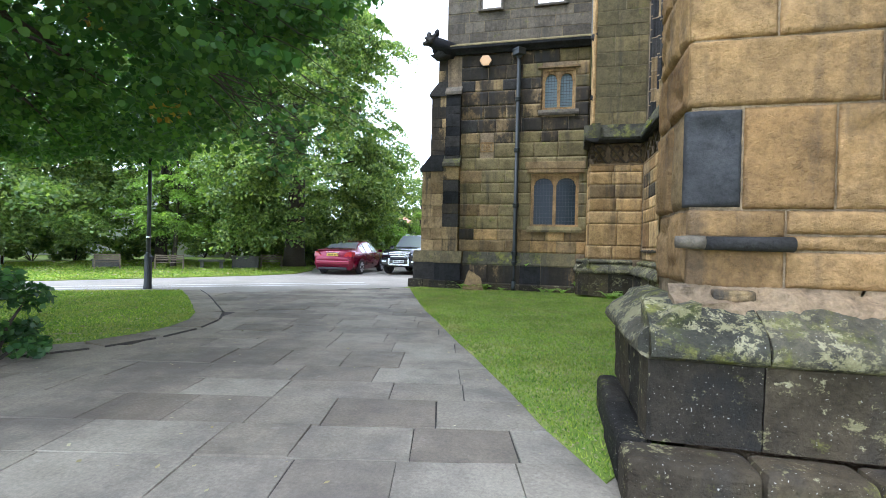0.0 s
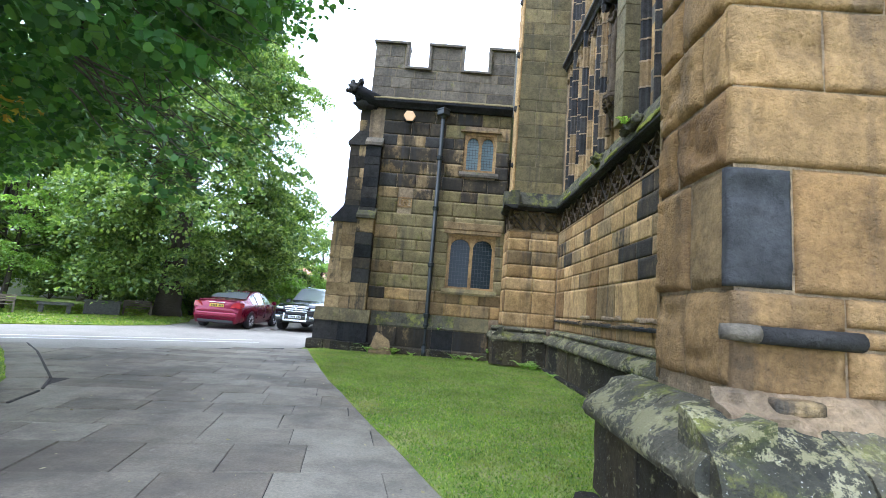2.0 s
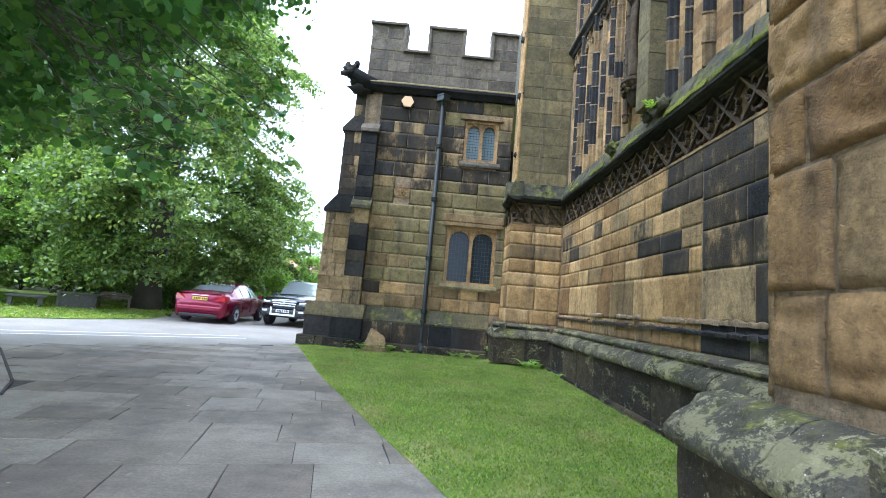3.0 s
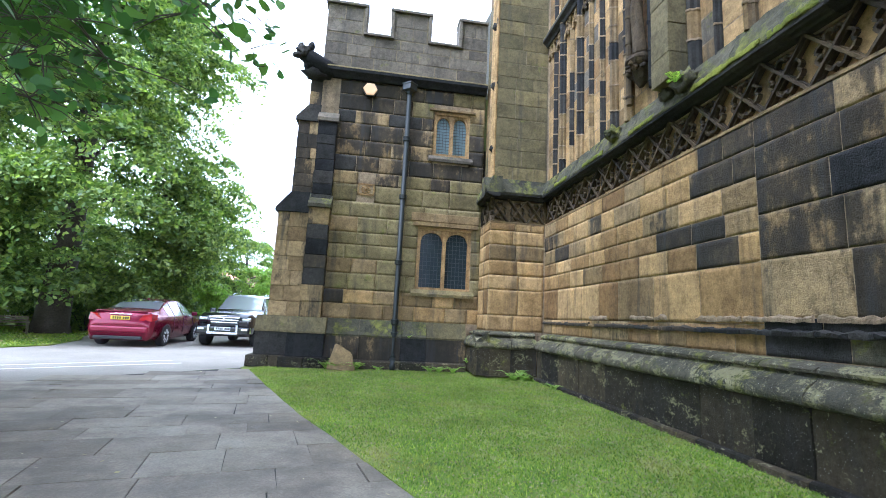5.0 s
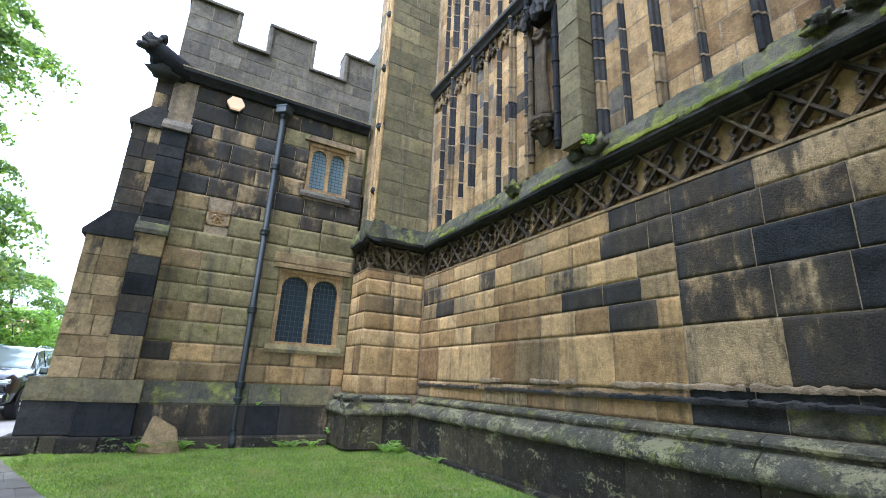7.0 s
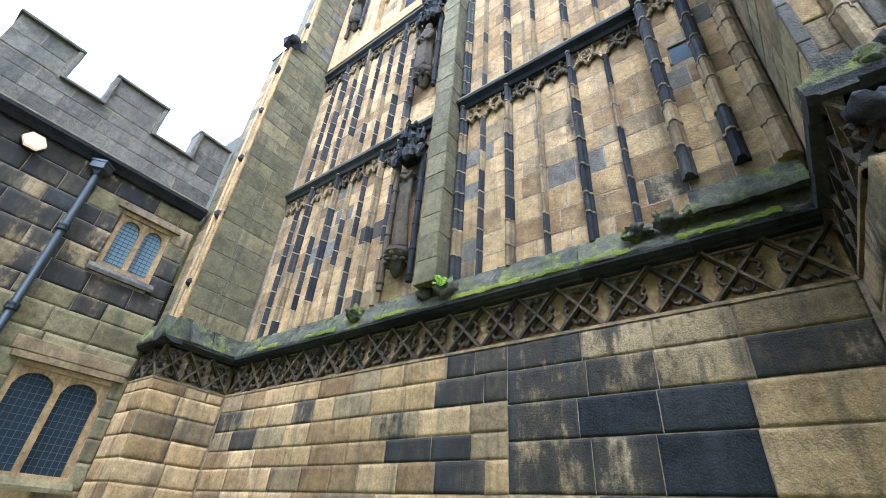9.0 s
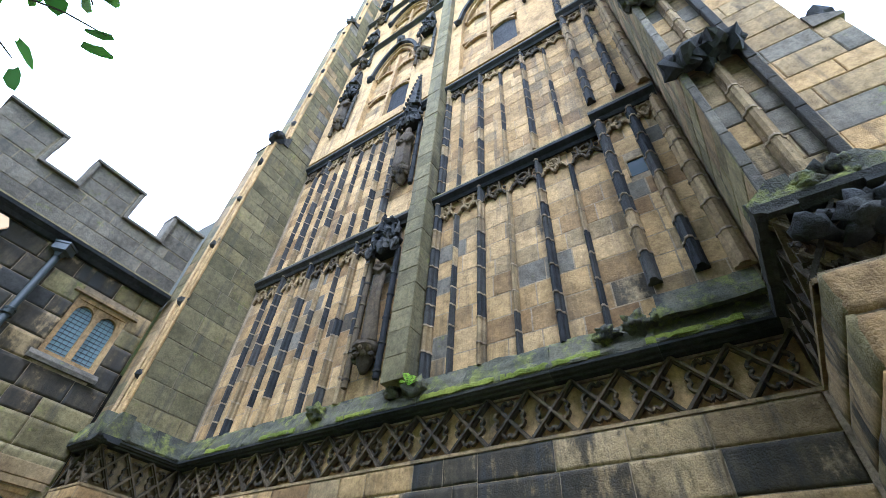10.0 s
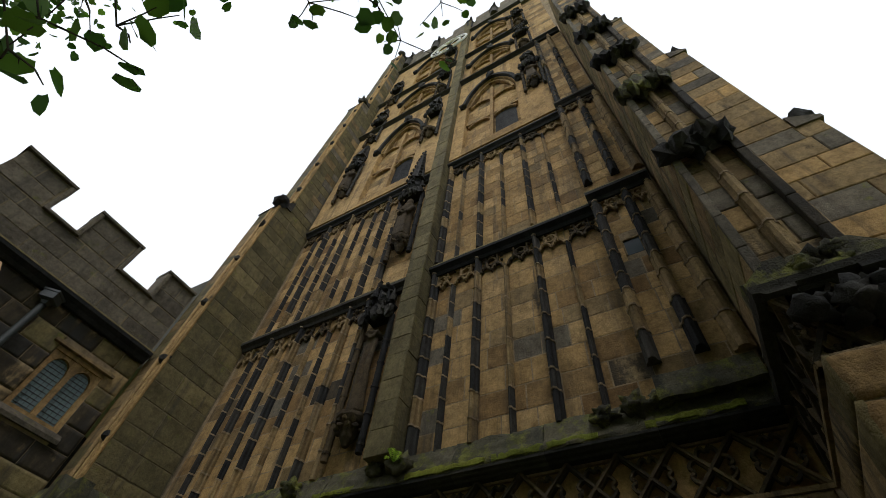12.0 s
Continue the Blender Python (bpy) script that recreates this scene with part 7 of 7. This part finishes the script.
def house(label, at, turn, w, d, h, roof, wall, tile, wins):
    hs = empty("house", label, "house", "far houses", at=at)
    part("wall", M().box(-w / 2, w / 2, -d / 2, d / 2, 0, h), wall, hs)
    m = M().add([(-w / 2 - 0.3, -d / 2 - 0.3, h), (w / 2 + 0.3, -d / 2 - 0.3, h), (w / 2 + 0.3, d / 2 + 0.3, h), (-w / 2 - 0.3, d / 2 + 0.3, h), (-w / 2 - 0.3, 0, h + roof), (w / 2 + 0.3, 0, h + roof)], [(0, 1, 5, 4), (3, 4, 5, 2), (0, 4, 3), (1, 2, 5), (0, 3, 2, 1)])
    rf = part("roof", m, tile, hs)
    part("chimney", M().box(-w / 4 - 0.4, -w / 4 + 0.4, -0.4, 0.4, h + roof * 0.5, h + roof + 1.2), wall, rf)
    for i in range(wins):
        x = -w / 2 + w * (i + 0.5) / wins
        for z in ((1.0,) if h < 4 else (1.0, 3.8)):
            wd = part("window", M().box(x - 0.55, x + 0.55, -d / 2 - 0.05, -d / 2 - 0.01, z, z + 1.4), WHITEPLATE, hs)
            part("pane", M().box(x - 0.47, x + 0.47, -d / 2 - 0.06, -d / 2 - 0.052, z + 0.08, z + 1.32), PANE, wd)
    hs.rotation_euler = (0, 0, radians(turn))


house("distant house with orange clay tile roof", (-27, 92, 0), 12, 14, 8, 4.6, 3.4, BRICKRED, ROOFRED, 4)
house("pale rendered building behind the trees", (-39, 38, 0), 44, 20, 8, 3.6, 2.5, RENDERWALL, GREYSLATE, 7)
house("pale rendered building behind the trees", (-52, 16, 0), 66, 18, 8, 5.0, 2.5, RENDERWALL, GREYSLATE, 6)

# low railing by the parking
rail = empty("railing", "low dark railing behind the parked cars", "railing", at=(0, 0, 0))
for i in range(9):
    part("rail_post", M().box(-15.5 + i * 1.3, -15.44 + i * 1.3, 29.5, 29.56, 0, 1.0), WOOD, rail)
for z in (0.55, 0.92):
    part("rail_bar", M().box(-15.5, -5.0, 29.49, 29.57, z, z + 0.07), WOOD, rail)

# stone and plants at the foot of the wing
m = M()
bm = bmesh.new()
bmesh.ops.create_cube(bm, size=1)
bmesh.ops.scale(bm, vec=(0.78, 0.17, 0.74), verts=bm.verts)
for v_ in bm.verts:
    if v_.co.z > 0:
        v_.co.x, v_.co.z = v_.co.x * 0.62 - 0.07, v_.co.z - (0.2 if v_.co.x > 0 else 0)
bmesh.ops.bevel(bm, geom=bm.edges[:], offset=0.03, segments=2, affect="EDGES")
bmesh.ops.rotate(bm, matrix=Matrix.Rotation(radians(-22), 3, "X"), verts=bm.verts)
m.bm(bm)
slab = thing("loose_slab", m, BROWN, "broken tan stone slab leaning against the plinth", "stone slab")
slab.location = (-5.32, 16.38, 0.31)
slab.rotation_euler = (0, radians(8), 0)


def fern(at, n, ln, seed):
    rnd = random.Random(seed)
    m = M()
    for i in range(n):
        a = 2 * math.pi * i / n + rnd.uniform(-0.3, 0.3)
        L = ln * rnd.uniform(0.6, 1.1)
        p0 = Vector((0, 0, 0))
        for k in range(9):
            t = (k + 1) / 9
            p1 = Vector((math.cos(a) * L * t * 0.8, math.sin(a) * L * t * 0.8, L * (1.1 * t - 0.75 * t * t)))
            d = (p1 - p0).normalized()
            s = d.cross(Vector((0, 0, 1))).normalized()
            w = L * 0.26 * math.sin(math.pi * min(1, t * 0.85 + 0.1))
            for sg in (-1, 1):
                tip = p1 + s * sg * w + d * w * 0.4
                m.add([p0, p0.lerp(p1, 0.55), tip, p0 + (tip - p0) * 0.55 - d * 0.015], [(0, 1, 2, 3)])
            p0 = p1
    f = thing("fern", m, LEAF_BRIGHT, "green fern growing at the foot of the wall", "plant", "wall ferns", normals=False)
    f.location = at
    f.rotation_euler, f.scale = (0, 0, seed), (1.3, 1.3, 1.3)


for x, y, n, ln in ((-5.75, 16.45, 9, 0.5), (-5.55, 16.35, 8, 0.42), (-5.0, 16.5, 8, 0.4), (-5.15, 16.42, 7, 0.35), (-3.0, 16.55, 6, 0.3), (-2.75, 16.5, 7, 0.32), (-2.35, 16.5, 7, 0.36), (-1.0, 15.3, 8, 0.45), (-0.75, 15.25, 7, 0.36), (-0.5, 13.9, 6, 0.26), (-4.4, 16.55, 5, 0.22)):
    fern((x, y, 0.01), n, ln, int(x * 31 + y * 7) % 97)
for x, y, z in ((-3.6, 16.78, 0.9), (-1.95, 16.6, 0.3), (-0.35, 9.7, 5.25)):
    fern((x, y, z), 5, 0.2, int(z * 50))

# ---------- grass, fallen leaves and paving ----------
def scatter_blades(name, poly, n, h, seed, mat, box, z0=0.02, label="", wide=0.008):
    rng = np.random.default_rng(seed)
    pts = rng.uniform((box[0], box[2]), (box[1], box[3]), (n, 2))
    keep = np.array([inside(x, y, poly) for x, y in pts])
    pts = pts[keep]
    k = len(pts)
    p = np.concatenate([pts, np.full((k, 1), z0 - 0.005)], 1)
    a = rng.uniform(0, 2 * np.pi, k)
    side = np.stack([np.cos(a), np.sin(a), np.zeros(k)], 1) * wide * rng.uniform(0.6, 1.3, (k, 1))
    lean = rng.normal(size=(k, 3)) * np.array([0.6, 0.6, 0]) + np.array([0, 0, 1.0])
    tip = p + lean * h * rng.uniform(0.4, 1.2, (k, 1))
    v = np.stack([p - side, p + side, tip], 1).reshape(-1, 3)
    ob = new(name, quads_mesh(name, v, 3, mat))
    return tagged(ob, label, "grass", kind="stuff")


scatter_blades("grass_blades", LAWN, 170000, 0.035, 1, BLADE, (-7.6, -0.2, 3.7, 17), 0.02, "short green grass blades of the lawn")
scatter_blades("grass_clippings", LAWN, 26000, 0.014, 2, STRAW, (-7.6, -0.2, 3.7, 17), 0.035, "pale dry grass clippings on the lawn", 0.014)
scatter_blades("grass_blades", ISLAND, 60000, 0.04, 3, BLADE, (-17, -9, 3, 12.2), 0.035, "short grass blades of the island", 0.012)
scatter_blades("grass_blades", FAR_LAWN, 60000, 0.06, 4, BLADE, (-32, -14, 10, 30), 0.035, "churchyard grass blades", 0.03)


def litter(name, poly, n, size, seed, box, z, label):
    rng = np.random.default_rng(seed)
    pts = rng.uniform((box[0], box[2]), (box[1], box[3]), (n, 2))
    keep = np.array([inside(x, y, poly) for x, y in pts])
    pts = pts[keep]
    c = np.concatenate([pts, np.full((len(pts), 1), z)], 1)
    k = len(c)
    a = rng.uniform(0, 2 * np.pi, k)
    s = size * rng.uniform(0.5, 1.3, (k, 1))
    u = np.stack([np.cos(a), np.sin(a), rng.normal(size=k) * 0.15], 1) * s
    w = np.stack([-np.sin(a), np.cos(a), rng.normal(size=k) * 0.25], 1) * s * 0.7
    v = np.stack([c - u * 0.5, c + w * 0.4, c + u * 0.6, c - w * 0.4], 1).reshape(-1, 3)
    ob = new(name, quads_mesh(name, v, 4, FALLEN))
    return tagged(ob, label, "leaves", kind="stuff")


PAVED = [(-9.6, -4), (-2.0, -4), (-2.05, 3.0)] + PATH_EDGE + [(-7.9, 16.35), (-12.9, 11.6), (-9.0, 8.4), (-8.6, 7.0), (-8.8, 5.6), (-10, 4.2)]
litter("fallen_leaves", PAVED, 260, 0.045, 5, (-10, -2, -1, 16), 0.014, "small fallen leaves scattered on the flagstones")
litter("fallen_leaves", ISLAND, 900, 0.06, 6, (-17, -9, 3, 12), 0.07, "pale fallen leaves on the grass island")
litter("fallen_leaves", FAR_LAWN, 2600, 0.1, 7, (-32, -14, 10, 30), 0.1, "yellow fallen leaves on the churchyard lawn")
litter("fallen_leaves", LAWN, 500, 0.03, 8, (-7.6, -0.2, 3.7, 17), 0.05, "tiny pale leaf bits on the lawn")
litter("fallen_leaves", [(-12, 3), (-9.3, 5.4), (-9.4, 6.0), (-12, 6.5)], 900, 0.07, 9, (-12, -9, 3, 6.6), 0.06, "brown leaf litter under the lime tree")

# edging round the island
kerb = empty("kerb_island", "flat dark edging stones curving round the grass island", "kerb", kind="structure")
rim = ISLAND[:12]
for (xa, ya), (xb, yb) in zip(rim, rim[1:]):
    L = math.hypot(xb - xa, yb - ya)
    n = max(1, round(L / 0.85))
    for i in range(n):
        c = (i + 0.5) / n
        ob = part("edging_stone", M().bevel_box(-L / n / 2 + 0.006, L / n / 2 - 0.006, -0.5, 0.03, -0.03, 0.022 + 0.006 * (i % 2), 0.012), PAVE, kerb)
        joint = part("dirt_joint", M().bevel_box(-L / n / 2, L / n / 2, -0.54, -0.503, -0.03, 0.022, 0.006), SOIL, kerb, "soil and moss in the open joint")
        ob.location = joint.location = (xa + (xb - xa) * c, ya + (yb - ya) * c, 0)
        ang = math.atan2(yb - ya, xb - xa)
        ob.rotation_euler = joint.rotation_euler = (0, 0, ang if (-(yb - ya), xb - xa)[0] * (-11.5 - xa) + (xb - xa) * (6.5 - ya) > 0 else ang + math.pi)

# flagstones
def slab_mesh(seed):
    rnd = random.Random(seed)
    j = lambda s: rnd.uniform(-s, s)
    c = [(-0.5, -0.5), (0.5, -0.5), (0.5, 0.5), (-0.5, 0.5)]
    o = [(x + j(0.008), y + j(0.01)) for x, y in c]
    m = M()
    m.add([(x, y, -1) for x, y in o] + [(x * 0.999, y * 0.998, -0.3) for x, y in o] + [(x * 0.994, y * 0.989, j(0.05)) for x, y in o],
          [(8, 9, 10, 11)] + [(i, (i + 1) % 4, 4 + (i + 1) % 4, 4 + i) for i in range(4)] + [(4 + i, 4 + (i + 1) % 4, 8 + (i + 1) % 4, 8 + i) for i in range(4)])
    me = m.mesh("flagstone")
    fix_normals(me)
    me.materials.append(PAVE)
    return me


pavement = empty("pavement", "worn grey sandstone flags laid in uneven rows", "pavement", kind="structure")
SLABS = [slab_mesh(i) for i in range(8)]
rnd = random.Random(12)
turn = radians(13)
ca, sa = math.cos(turn), math.sin(turn)
v = -4.5
while v < 21:
    h = rnd.uniform(0.5, 0.82)
    u = -12.5 + rnd.uniform(0, 1)
    while u < 6:
        w = rnd.uniform(0.6, 1.35)
        x, y = (u + w / 2) * ca - (v + h / 2) * sa - 2.0, (u + w / 2) * sa + (v + h / 2) * ca
        near = any(inside(x + a, y + b, PAVED) for a, b in ((0, 0), (0.35, 0), (-0.35, 0), (0, 0.3), (0, -0.3), (-w / 2, h / 2), (-w / 2, -h / 2), (-w / 2, 0)))
        if near and not inside(x, y, ISLAND) and not (y - 16.35 > (x + 7.9) * 0.93 - 0.2):
            ob = new("flagstone", rnd.choice(SLABS))
            ob.matrix_world = pose(x, y, rnd.uniform(-0.004, 0.006), rnd.uniform(-0.35, 0.35), rnd.uniform(-0.35, 0.35), 13) @ Matrix.Diagonal((w - 0.005, h - 0.005, 0.05, 1))
            ob.parent = pavement
        u += w
    v += h

# the plan above is drawn in units a little over a metre: bring it to metres, but for the cars, which have their true size
bpy.context.view_layer.update()
for ob in list(scene.objects):
    if ob.parent is None and ob not in (cam, sun):
        if ob.get("category") == "car":
            ob.location = ob.location * PLAN_TO_METRES
        else:
            ob.matrix_world = Matrix.Scale(PLAN_TO_METRES, 4) @ ob.matrix_world
